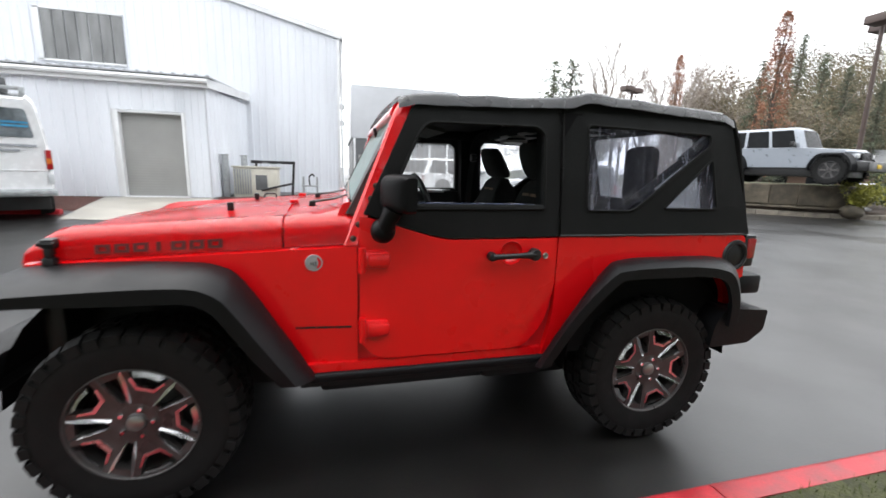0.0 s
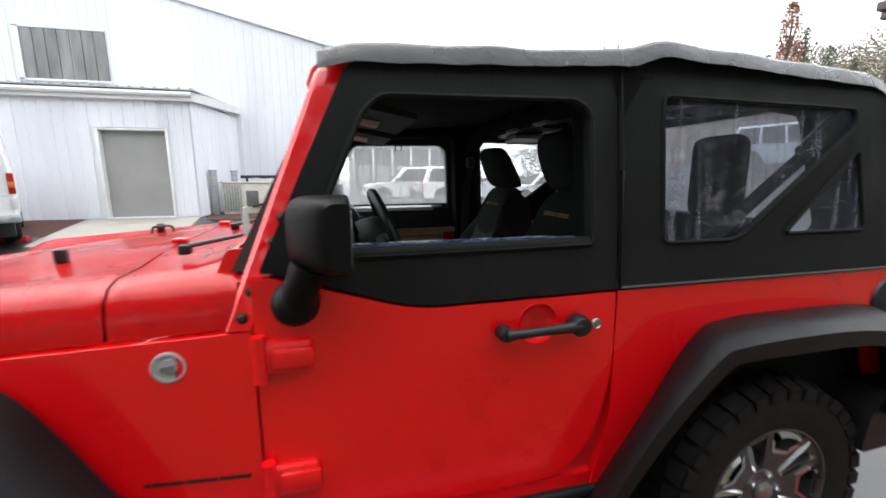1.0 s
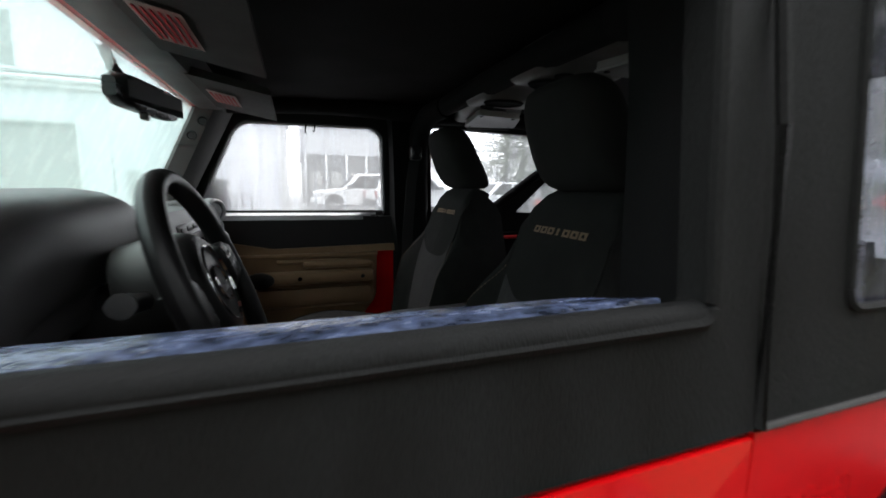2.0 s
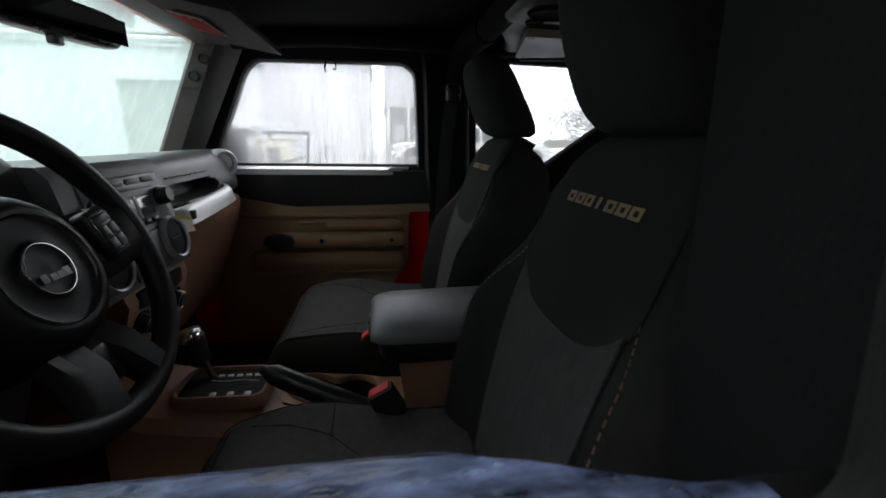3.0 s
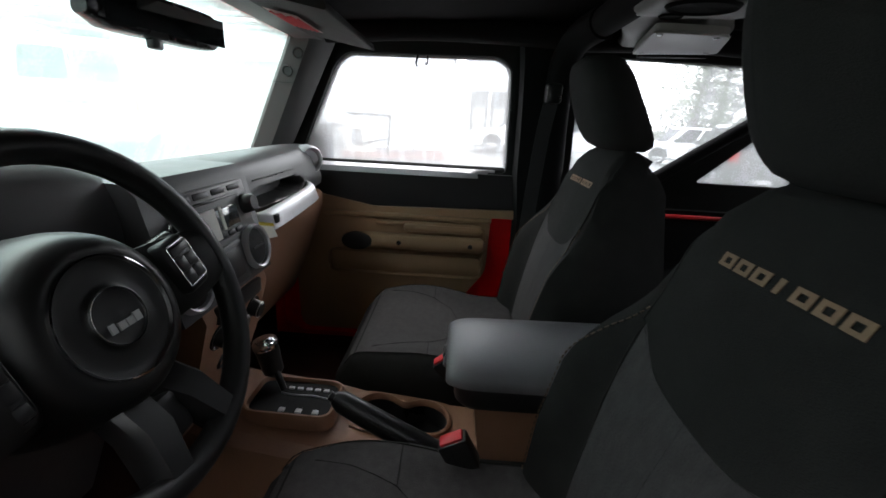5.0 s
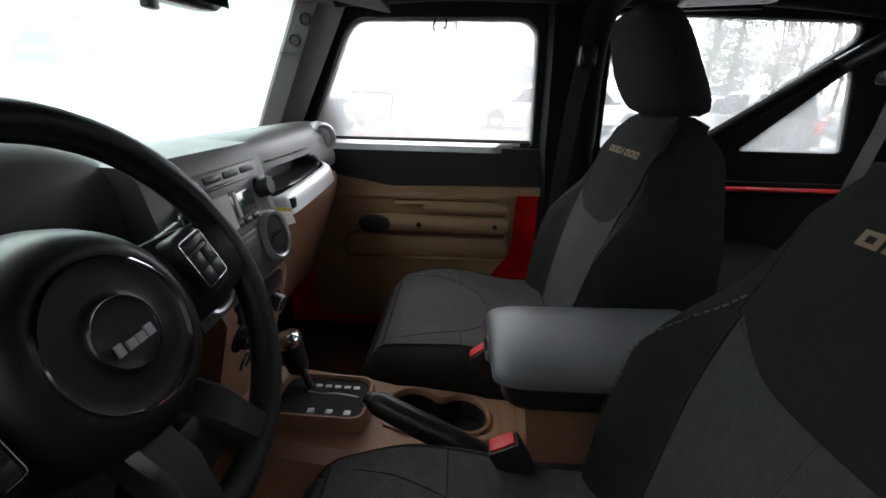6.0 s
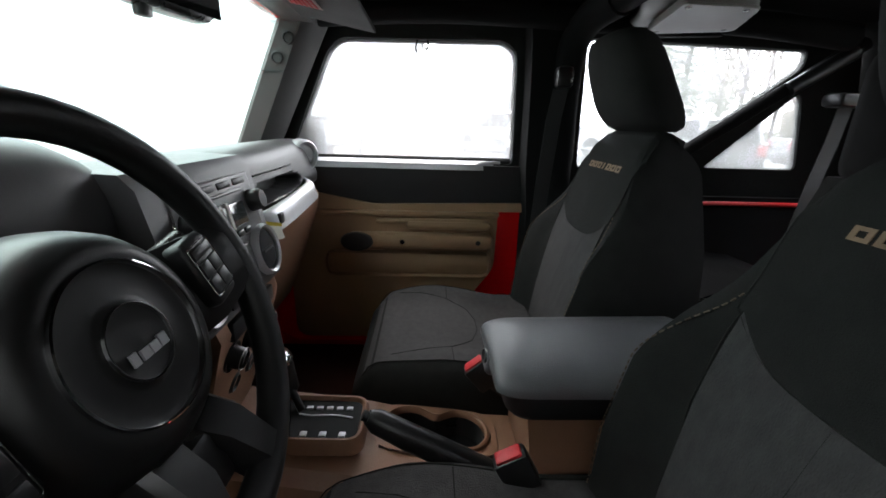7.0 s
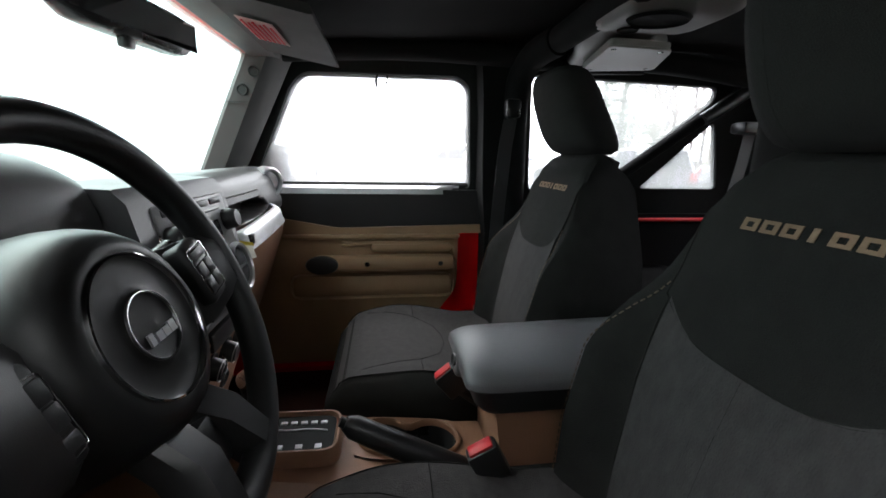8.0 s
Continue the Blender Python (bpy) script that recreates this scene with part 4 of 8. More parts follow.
        frame_out = [at(0.142, c + 36 - 13), at(0.139, c + 36), at(0.142, c + 36 + 13), at(0.196, c + 36 + 19.5), at(0.196, c + 36 + 16.5), at(0.156, c + 36 + 10.5), at(0.153, c + 36), at(0.156, c + 36 - 10.5), at(0.196, c + 36 - 16.5), at(0.196, c + 36 - 19.5)]
        part("window_rim", bent(sheet(BM(), frame_out, (), 0.0, 0.012), 0.004), RIM_CUT, w, angle=20)
        part("rim_pad", bent(sheet(BM(), [at(0.206, c + 36 - 13), at(0.226, c + 36 - 15), at(0.23, c + 36 - 7), at(0.231, c + 36), at(0.23, c + 36 + 7), at(0.226, c + 36 + 15), at(0.206, c + 36 + 13), at(0.209, c + 36)], (), 0.0, 0.012), 0.004, ring=0.22), RIM_CUT, w, angle=20)
    bm = lathe(BM(), [(0.0, 0.076), (0.026, 0.075), (0.032, 0.07), (0.034, 0.05)], 24, m)
    part("hub_cap", bm, STEEL, w)
    bm = lathe(BM(), [(0.034, 0.062), (0.04, 0.056), (0.075, 0.056), (0.084, 0.04)], 30, m)
    part("hub", bm, RIM, w)
    for k in range(5):
        a = 2 * math.pi * k / 5
        bm = lathe(BM(), [(0.0, 0.07), (0.008, 0.07), (0.0105, 0.066), (0.0105, 0.05)], 6, m @ Matrix.Translation((0.06 * math.cos(a), 0.06 * math.sin(a), 0)))
        part("lug_nut", bm, CHROME, w)


for x in (0.0, 2.424):
    wheel(x + (0.02 if x < 1 else 0.0), -0.782, 0.397, -1)
    wheel(x + (0.02 if x < 1 else 0.0), 0.782, 0.397, 1)

# ---------------------------------------------------------------- cabin shell
part("cabin_floor", box(BM(), 0.90, 2.98, -0.74, 0.74, 0.548, 0.575, 0.01), CARPET, car, "dark brown carpeted floor")
part("bulkhead", box(BM(), 0.86, 0.90, -0.74, 0.74, 0.5, 1.22, 0.01), CARPET, car)
part("rear_floor", box(BM(), 2.0, 2.98, -0.74, 0.74, 0.577, 0.72, 0.02), CARPET, car)


def bars(name, pts, r, material=LINER, label=""):
    return part(name, tube(BM(), arc(pts, 5), r, 14), material, car, label)


for s in (-1, 1):
    bars("roll_bar", [(1.90, s * 0.70, 0.7), (1.90, s * 0.70, 1.2), (1.885, s * 0.67, 1.55), (1.90, s * 0.60, 1.66), (1.93, s * 0.45, 1.685)], 0.042, LINER, "padded black roll bar hoop")
    bars("roll_bar", [(1.12, s * 0.66, 1.665), (1.5, s * 0.665, 1.69), (1.9, s * 0.64, 1.68)], 0.034, LINER, "padded black roof side bar")
    bars("roll_bar", [(1.93, s * 0.65, 1.68), (2.35, s * 0.65, 1.69), (2.72, s * 0.65, 1.66)], 0.036, LINER, "padded black roof side bar")
    bars("roll_bar", [(2.80, s * 0.68, 1.655), (2.70, s * 0.70, 1.583), (2.36, s * 0.72, 1.342), (2.06, s * 0.73, 1.12)], 0.021, LINER, "black diagonal brace")
    bars("brace_sleeve", [(2.76, s * 0.668, 1.628), (2.60, s * 0.69, 1.515)], 0.023, BLACK)
bars("roll_bar", [(1.93, -0.5, 1.685), (1.93, 0, 1.69), (1.93, 0.5, 1.685)], 0.036, LINER, "padded black cross bar")

for s in (-1, 1):
    bm = BM()
    tuck = 0.036 if s < 0 else 0.0
    loft(bm, [[(x0, s * 0.752, z), (x0 + 0.008, s * (yi - tuck), z), (x1, s * (yi - 0.004 - tuck), z), (x1 + 0.03, s * 0.752, z)] for x0, x1, yi, z in ((1.80, 1.92, 0.70, 0.58), (1.795, 1.92, 0.69, 1.10), (1.778, 1.915, 0.678, 1.25), (1.77, 1.91, 0.674, 1.5), (1.762, 1.91, 0.665, 1.62), (1.75, 1.91, 0.655, 1.70))])
    part("pillar_cover", bm, LINER, car, "black padded cover of the centre pillar")

# speaker bar overhead
bm = BM()
rings = []
for k in range(33):
    y = -0.64 + 1.28 * k / 32
    a = abs(y)
    g = smooth(0.02, 0.09, a) * (1 - smooth(0.22, 0.3, a))
    x0, x1 = 1.925 - 0.02 * g + 0.1 * smooth(0.3, 0.62, a), 2.14 + 0.03 * g + 0.14 * smooth(0.3, 0.5, a)
    lo = 1.672 - 0.024 * g - 0.012 * smooth(0.26, 0.34, a)
    ring = fillet([(x0, lo + 0.012), (x0 + 0.02, lo), (x1 - 0.03, lo + 0.002), (x1, lo + 0.03), (x1 - 0.02, 1.735), (x0 + 0.02, 1.735)], 0.016, 3)
    rings.append([(x, y, z) for x, z in ring])
loft(bm, rings)
speaker_bar = part("speaker_bar", bm, POD, car, "grey overhead speaker bar")
for s in (-1, 1):
    bm = lathe(BM(), [(0.0, 0.002), (0.05, 0.002), (0.055, 0.006), (0.06, 0.0)], 28, Matrix.Translation((2.005, s * 0.13, 1.6475)) @ Matrix.Rotation(radians(180), 4, "X") @ Matrix.Diagonal((1.1, 0.85, 1, 1)))
    part("speaker_grille", bm, LINER, speaker_bar)
    bm = lathe(BM(), [(0.0, 0.002), (0.018, 0.002), (0.021, 0.004), (0.024, 0.0)], 18, Matrix.Translation((1.985, s * 0.207, 1.6475)) @ Matrix.Rotation(radians(180), 4, "X"))
    part("speaker_port", bm, LINER, speaker_bar)
    quad = fillet([(1.992, s * 0.29), (2.165, s * 0.295), (2.262, s * 0.515), (2.06, s * 0.585)], [0.02, 0.03, 0.03, 0.02], 4)
    bm = BM()
    loft(bm, [[(2.12 + (x - 2.12) * k, s * 0.42 + (y - s * 0.42) * k, z) for x, y in quad] for z, k in ((1.655, 0.97), (1.641, 0.97), (1.639, 1.0), (1.634, 0.985))])
    cover = part("cover_panel", bm, COVER, speaker_bar, "pale grey cover panel")
    for x, y in ((2.016, 0.315), (2.145, 0.318), (2.225, 0.5), (2.075, 0.55)):
        part("cover_screw", lathe(BM(), [(0.0, 0.002), (0.006, 0.002), (0.0075, 0.0)], 10, Matrix.Translation((x, s * y, 1.6345)) @ Matrix.Rotation(radians(180), 4, "X")), SATIN, cover)
    bm = tube(BM(), [(2.085, s * 0.605, 1.637), (2.262, s * 0.56, 1.637)], 0.008, 8)
    part("cover_hinge", bm, SATIN, speaker_bar)

# pillar trims with screw holes
def trim(z):
    xg = 0.862 + 0.5 * (z - 1.255)
    y = -0.612 - (1.638 - z) * 0.16
    return [(xg - 0.006, y - 0.004, z), (xg + 0.012, y + 0.01, z), (xg + 0.07, y + 0.012, z), (xg + 0.095, y - 0.01, z), (xg + 0.115, -0.725 + 0.06 * (z - 1.25), z), (xg + 0.0, -0.735 + 0.06 * (z - 1.25), z)]


bm = loft(BM(), [trim(1.22 + 0.46 * k / 6) for k in range(7)])
trim_l, trim_r = both("pillar_trim", bm, TRIM_GREY, car, "grey plastic windscreen pillar cover")
for z, x in ((1.593, 1.083), (1.543, 1.046)):
    for s in (-1, 1):
        bm = lathe(BM(), [(0.0, 0.0), (0.011, 0.0), (0.014, 0.004), (0.0165, 0.003), (0.017, 0.0)], 16, Matrix.Translation((x, s * (0.5965 + (1.638 - z) * 0.16), z)) @ Matrix.Rotation(radians(90 * s), 4, "X"))
        part("screw_hole", bm, RIM_DARK, trim_l if s < 0 else trim_r)
for s in (-1, 1):
    bm = box(BM(), 0.996, 1.058, min(s * 0.6165, s * 0.622), max(s * 0.6165, s * 0.622), 1.508, 1.511)
    part("trim_joint", bm, RIM_DARK, trim_l if s < 0 else trim_r)
bm = BM()
loft(bm, [[(1.06, y, 1.645), (1.08, y, 1.632), (1.15, y, 1.635), (1.17, y, 1.69), (1.07, y, 1.69)] for y in (-0.63, 0, 0.63)])
part("header_trim", bm, TRIM_GREY, car, "grey plastic header cover")

# sun visors
for s in (-1, 1):
    bm = BM()
    ring = fillet([(0, 0.0), (0.19, -0.012), (0.195, -0.03), (0.0, -0.02)], 0.006, 3)
    loft(bm, [[(1.135 + a, s * y, 1.655 + b - 0.13 * a) for a, b in ring] for y in (0.09, 0.10, 0.3, 0.52, 0.535)])
    vis = part("sun_visor", bm, VISOR, car, "dark grey sun visor folded up")
    bm = BM()
    q = [(0.03, 0.20), (0.03, 0.37), (0.10, 0.37), (0.10, 0.20)]
    bm.faces.new([bm.verts.new((1.135 + a, s * y, 1.655 - 0.13 * a - 0.025 - 0.01 * a / 0.19 * 1.0 - 0.001)) for a, y in q])
    bmesh.ops.solidify(bm, geom=bm.faces[:], thickness=0.002)
    lab = part("warning_label", bm, LABEL, vis, "pale reddish warning label")
    bm = BM()
    for k in range(6):
        a = 0.037 + 0.0105 * k
        y0 = 0.215 + 0.012 * (k % 2)
        z = 1.655 - 0.13 * a - 0.026 - 0.01 * a / 0.19
        box(bm, 1.135 + a, 1.1385 + a, min(s * y0, s * 0.355), max(s * y0, s * 0.355), z - 0.0035, z - 0.0015)
    tagged(part("label_print", bm, BUCKLE, lab, "small red print bars"), kind="stuff")

# rear-view mirror
bm = BM()
rings = []
for k in range(11):
    t = k / 10
    y = -0.128 + 0.246 * t
    s = (1 - (2 * t - 1) ** 6) ** 0.5 * 0.45 + 0.55
    ring = fillet([(-0.012, -0.034), (0.028, -0.03), (0.028, 0.03), (-0.012, 0.034)], 0.014, 4)
    rings.append([(1.06 + a * s + 0.042 * t, y, 1.553 + b * s) for a, b in ring])
loft(bm, rings)
mir = part("rear_view_mirror", bm, SATIN, car, "black rear-view mirror")
bm = BM()
bm.faces.new([bm.verts.new((1.0895 + 0.042 * t, -0.128 + 0.246 * t, 1.553 + b)) for t, b in ((0.04, -0.022), (0.96, -0.022), (0.96, 0.022), (0.04, 0.022))])
part("mirror_glass", bm, MIRROR, mir)
bm = tube(BM(), [(1.025, -0.02, 1.65), (1.035, -0.01, 1.61), (1.06, -0.005, 1.572)], 0.011, 10)
part("mirror_stem", bm, SATIN, mir)
part("dimmer_tab", box(BM(), 1.08, 1.095, -0.035, -0.011, 1.507, 1.532, 0.004), SATIN, mir)

# ---------------------------------------------------------------- dashboard
dash_prof = fillet([(0.865, 1.24), (0.885, 1.29), (0.99, 1.322), (1.065, 1.325), (1.105, 1.30), (1.125, 1.22), (1.122, 1.2), (1.10, 1.185), (1.085, 1.15), (0.9, 1.13)], [0.01, 0.03, 0.05, 0.03, 0.03, 0.01, 0.006, 0.01, 0.02, 0.02], 4)
# finer points down the front face, which is pressed in behind the grab handle
fine_prof = []
for (x0, z0), (x1, z1) in zip(dash_prof, dash_prof[1:] + dash_prof[:1]):
    n = max(1, int(math.hypot(x1 - x0, z1 - z0) / 0.006)) if min(x0, x1) > 1.08 and 1.18 < z0 < 1.3 else 1
    fine_prof += [(x0 + (x1 - x0) * k / n, z0 + (z1 - z0) * k / n) for k in range(n)]


def dash_point(x, y, z):
    if abs(y) > 0.66:
        return (x - 0.03, y, z - 0.012)
    d = math.sqrt((abs(y - 0.335) / 0.165) ** 3 + (abs(z - 1.228) / 0.026) ** 2) if x > 1.06 else 2
    return (x - 0.06 * (1 - smooth(0.72, 1.0, d)), y, z)


bm = BM()
loft(bm, [[dash_point(x, y, z) for x, z in fine_prof] for y in [-0.69, -0.66, -0.3, 0, 0.14] + [0.16 + 0.0085 * k for k in range(42)] + [0.54, 0.66, 0.69]])
dash = part("dashboard", bm, DASH, car, "charcoal moulded dashboard with brown lower half")
# cluster hood
bm = BM()
rings = []
for k in range(25):
    t = -1 + k / 12
    y = -0.402 + 0.243 * t
    h, q = 0.066 * (1 - abs(t) ** 5) ** 0.8, 0.04 * (1 - abs(t) ** 3.5)
    rings.append([(0.92, y, 1.275), (0.945, y, 1.286 + h * 0.45), (0.985, y, 1.296 + h * 0.75), (1.03, y, 1.302 + h * 0.95), (1.06, y, 1.304 + h), (1.085, y, 1.3 + h), (1.105, y, 1.29 + h), (1.12, y, 1.273 + h), (1.129, y, 1.252 + h * 0.9), (1.133, y, 1.232 + h * 0.5 + q * 0.5), (1.133, y, 1.212 + q), (1.128, y, 1.203 + q), (1.118, y, 1.21 + q), (1.095, y, 1.24 + q * 0.8), (1.06, y, 1.255 + q * 0.7)])
loft(bm, rings)
part("cluster_hood", bm, DASH, dash)
bm = box(BM(), 1.05, 1.075, -0.60, -0.20, 1.13, 1.31, 0.01)
part("cluster_face", bm, SATIN, dash)
for y in (-0.33, -0.46):
    bm = lathe(BM(), [(0.0, 0.0), (0.05, 0.0), (0.053, 0.006), (0.056, 0.0)], 28, Matrix.Translation((1.077, y, 1.235)) @ Matrix.Rotation(radians(90), 4, "Y"))
    part("gauge", bm, PANEL, dash)
# lower brown panels; the driver's is charcoal, with its shadow put into colour
for y0, y1 in ((0.085, 0.68), (-0.68, -0.21)):
    bm = BM()
    prof = fillet([(1.09, 1.178), (1.12, 1.168), (1.118, 1.12), (1.06, 0.95), (1.0, 0.80), (0.93, 0.80), (0.93, 1.18)], 0.015, 3)
    loft(bm, [[(x, y, z) for x, z in prof] for y in (y0, y0 + 0.02, y1 - 0.02, y1)])
    part("lower_dash", bm, TAN if y0 > 0 else DASH, dash, "brown lower dashboard" if y0 > 0 else "lower dashboard below the wheel, shadow put into its dark colour")
# groove line and emblem dot on the passenger side
bm = box(BM(), 1.1, 1.1165, 0.20, 0.44, 1.268, 1.271)
part("panel_groove", bm, SATIN, dash)
# grab handle with dark pocket
bm = BM()
loft(bm, [[Vector(p) + Vector((0.009 * math.copysign(abs(math.cos(a)) ** 0.6, math.cos(a)) - 0.011 * math.sin(a), 0, 0.021 * math.copysign(abs(math.sin(a)) ** 0.5, math.sin(a)))) for a in [2 * math.pi * (k + 0.5) / 16 for k in range(16)]]
          for p in arc([(1.112, 0.158, 1.178), (1.146, 0.17, 1.182), (1.158, 0.21, 1.185), (1.157, 0.40, 1.193), (1.15, 0.50, 1.201), (1.10, 0.535, 1.212)], 6)])
part("grab_handle", bm, SILVER, dash, "broad silver grab handle")
bm = box(BM(), 1.16, 1.17, 0.186, 0.208, 1.174, 1.196, 0.003)
part("handle_screw", bm, SATIN, dash)


def vent(x, y, z, turn, parent):
    m = Matrix.Translation((x, y, z)) @ Matrix.Rotation(radians(turn), 4, "Z") @ Matrix.Rotation(radians(90), 4, "Y")
    ring = part("air_vent", lathe(BM(), [(0.030, 0.0), (0.032, 0.012), (0.039, 0.016), (0.045, 0.010), (0.047, -0.02)], 30, m), SILVER, parent, "round vent with silver ring")
    part("vent_disc", lathe(BM(), [(0.0, 0.006), (0.02, 0.008), (0.031, 0.004), (0.032, -0.01)], 26, m), SILVER, ring)
    bm = box(BM(), -0.002, 0.002, -0.024, 0.024, 0.005, 0.0095)
    bm.transform(m)
    part("vent_blade", bm, SILVER, ring)


vent(1.1, 0.615, 1.28, -36, dash)
vent(1.09, -0.625, 1.27, -12, dash)
# centre stack
def stack_x(z):
    return 1.155 + (1.315 - z) * 0.22


bm = BM()
loft(bm, [[(1.06, y, 1.325), (stack_x(1.315) - 0.012, y, 1.322), (stack_x(1.30), y, 1.305), (stack_x(1.115), y, 1.115), (1.12, y, 1.10), (1.02, y, 1.12)] for y in (-0.205, -0.195, 0.07, 0.08)])
stack = part("centre_panel", bm, DASH, dash, "dark centre console stack")


def stack_box(name, y0, y1, z0, z1, proud, material, label="", bevel=0.003, back=0.02):
    bm = box(BM(), -back, proud, y0, y1, z0, z1, bevel)
    for v in bm.verts:
        v.co.x += stack_x(v.co.z)
    return part(name, bm, material, stack, label)


stack_box("radio", -0.165, 0.06, 1.205, 1.297, 0.004, RADIO, "black car radio")
stack_box("disc_slot", -0.13, 0.03, 1.271, 1.277, 0.006, SATIN)
stack_box("radio_display", -0.115, 0.012, 1.222, 1.258, 0.006, mat("radio_display_glass", (0.09, 0.1, 0.11), 0.12, coat=1), "glossy grey radio display")
stack_box("display_film", -0.105, -0.06, 1.21, 1.262, 0.008, PAPER, "peeling clear protective film", 0.001, 0.001)
stack_box("display_film", -0.048, -0.04, 1.222, 1.262, 0.008, PAPER, "", 0.001, 0.001)
for k in range(5):
    stack_box("preset_key", -0.115 + 0.026 * k, -0.094 + 0.026 * k, 1.208, 1.218, 0.007, SATIN)
for k in range(4):
    stack_box("radio_key", -0.15 + 0.05 * k, -0.108 + 0.05 * k, 1.281, 1.292, 0.006, PANEL)
for y in (0.042, -0.145):
    m = Matrix.Translation((stack_x(1.255), y, 1.25)) @ Matrix.Rotation(radians(78), 4, "Y")
    kn = part("radio_knob", lathe(BM(), [(0.0, 0.026), (0.014, 0.026), (0.017, 0.022), (0.019, 0.004), (0.019, -0.01)], 22, m), SATIN, stack, "black radio knob")
    part("knob_ring", lathe(BM(), [(0.019, 0.0), (0.022, 0.004), (0.024, 0.0)], 22, m), CHROME if y < 0 else SATIN, kn)
stack_box("cubby_frame", -0.115, -0.005, 1.122, 1.195, 0.004, PANEL)
stack_box("cubby", -0.105, -0.015, 1.132, 1.188, 0.0055, RIM_DARK, "dark open cubby", 0.006)
for y in (0.038, -0.165):
    m = Matrix.Translation((stack_x(1.165) - 0.008, y, 1.165)) @ Matrix.Rotation(radians(78), 4, "Y")
    ring = part("air_vent", lathe(BM(), [(0.0365, 0.008), (0.0375, 0.018), (0.041, 0.021), (0.0445, 0.015), (0.046, -0.02)], 32, m), SILVER, stack, "round vent with silver ring")
    part("vent_disc", lathe(BM(), [(0.0, 0.015), (0.022, 0.017), (0.035, 0.013), (0.037, -0.01)], 28, m), PLATE, ring)
    bm = box(BM(), -0.002, 0.002, -0.02, 0.02, 0.014, 0.018)
    bm.transform(m)
    part("vent_blade", bm, SATIN, ring)
# paper tag tucked beside the vent
bm = BM()
bm.faces.new([bm.verts.new(p) for p in ((1.165, 0.088, 1.205), (1.185, 0.128, 1.192), (1.19, 0.142, 1.158), (1.175, 0.09, 1.163))])
bmesh.ops.solidify(bm, geom=bm.faces[:], thickness=0.0015)
tag = part("paper_tag", bm, PAPER, stack, "white paper tag with a yellow stripe")
bm = BM()
bm.faces.new([bm.verts.new(p) for p in ((1.167, 0.087, 1.2055), (1.187, 0.127, 1.1925), (1.188, 0.13, 1.185), (1.169, 0.088, 1.197))])
bmesh.ops.translate(bm, vec=(0.003, -0.002, 0), verts=bm.verts)
part("tag_stripe", bm, YELLOW, tag)
# lower stack, brown, with switches and heater knobs
bm = BM()
rings = []
for y in (-0.15, -0.14, 0.055, 0.065):
    rings.append([(1.05, y, 1.118), (1.185, y, 1.118), (1.195, y, 1.09), (1.165, y, 0.98), (1.12, y, 0.86), (1.0, y, 0.86)])
loft(bm, rings)
lower = part("lower_panel", bm, TAN, dash, "brown lower centre stack")
bm = box(BM(), 1.17, 1.199, -0.12, 0.035, 1.075, 1.105, 0.004)
part("switch_panel", bm, SATIN, lower)
for k in range(3):
    z = 1.045
    y = -0.105 + 0.06 * k
    m = Matrix.Translation((1.184, y, z)) @ Matrix.Rotation(radians(105), 4, "Y")
    kn = part("heater_knob", lathe(BM(), [(0.0, 0.02), (0.013, 0.02), (0.016, 0.016), (0.018, 0.0), (0.024, 0.002), (0.026, -0.006)], 22, m), SATIN, lower, "black heater knob with chrome ring")
    part("knob_ring", lathe(BM(), [(0.0165, 0.0165), (0.0172, 0.0178), (0.018, 0.0165)], 22, m), STEEL, kn)
for k in range(2):
    m = Matrix.Translation((1.163, -0.07 + 0.06 * k, 0.975)) @ Matrix.Rotation(radians(107), 4, "Y")
    part("power_socket", lathe(BM(), [(0.0, -0.004), (0.011, -0.004), (0.014, 0.004), (0.018, 0.0)], 18, m), RIM_DARK, lower)

# ---------------------------------------------------------------- steering wheel
SW = Matrix.Translation((1.262, -0.385, 1.226)) @ Matrix.Rotation(radians(68.6), 4, "Y")
wheel_rim = lathe(BM(), [(0.17 + 0.0155 * math.cos(a), 0.0165 * math.sin(a)) for a in [2 * math.pi * k / 14 for k in range(15)]], 56, SW)
GRIP = mat("black_wheel_leather", (0.008, 0.008, 0.0085), 0.42, var=0.15, bump=0.06, bscale=900, spec=0.35)
steer = part("steering_wheel", wheel_rim, GRIP, car, "black leather steering wheel")
AIRBAG = mat("black_airbag_vinyl", (0.009, 0.009, 0.0095), 0.4, var=0.1, bump=0.05, bscale=900, spec=0.4)
HUB = SW @ Matrix.Translation((-0.004, 0, 0))
bm = lathe(BM(), [(0.1, -0.09), (0.0985, -0.06), (0.0955, -0.035), (0.091, -0.018), (0.0855, -0.006), (0.079, 0.002), (0.071, 0.0068), (0.064, 0.0082), (0.0595, 0.0062), (0.05, 0.0045), (0.035, 0.0052), (0.0305, 0.006), (0.0285, 0.0085), (0.0255, 0.0072), (0.0, 0.01)], 56, HUB)
part("airbag_cover", bm, AIRBAG, steer, "round black airbag cover", angle=60)
bm = lathe(BM(), [(0.0616, 0.0062), (0.061, 0.0098), (0.0596, 0.0104), (0.0584, 0.0052)], 56, HUB)
part("chrome_ring", bm, CHROME, steer, "thin chrome ring")
bm = lathe(BM(), [(0.0292, 0.0072), (0.0286, 0.01), (0.0277, 0.01), (0.027, 0.007)], 40, HUB)
part("emblem_ring", bm, CHROME, steer)
bm = BM()
for i, w in enumerate((0.006, 0.008, 0.008, 0.008)):
    box(bm, 0.0095 * i, 0.0095 * i + w, -0.002, 0, 0.0 if i in (0, 3) else 0.002, 0.0095)
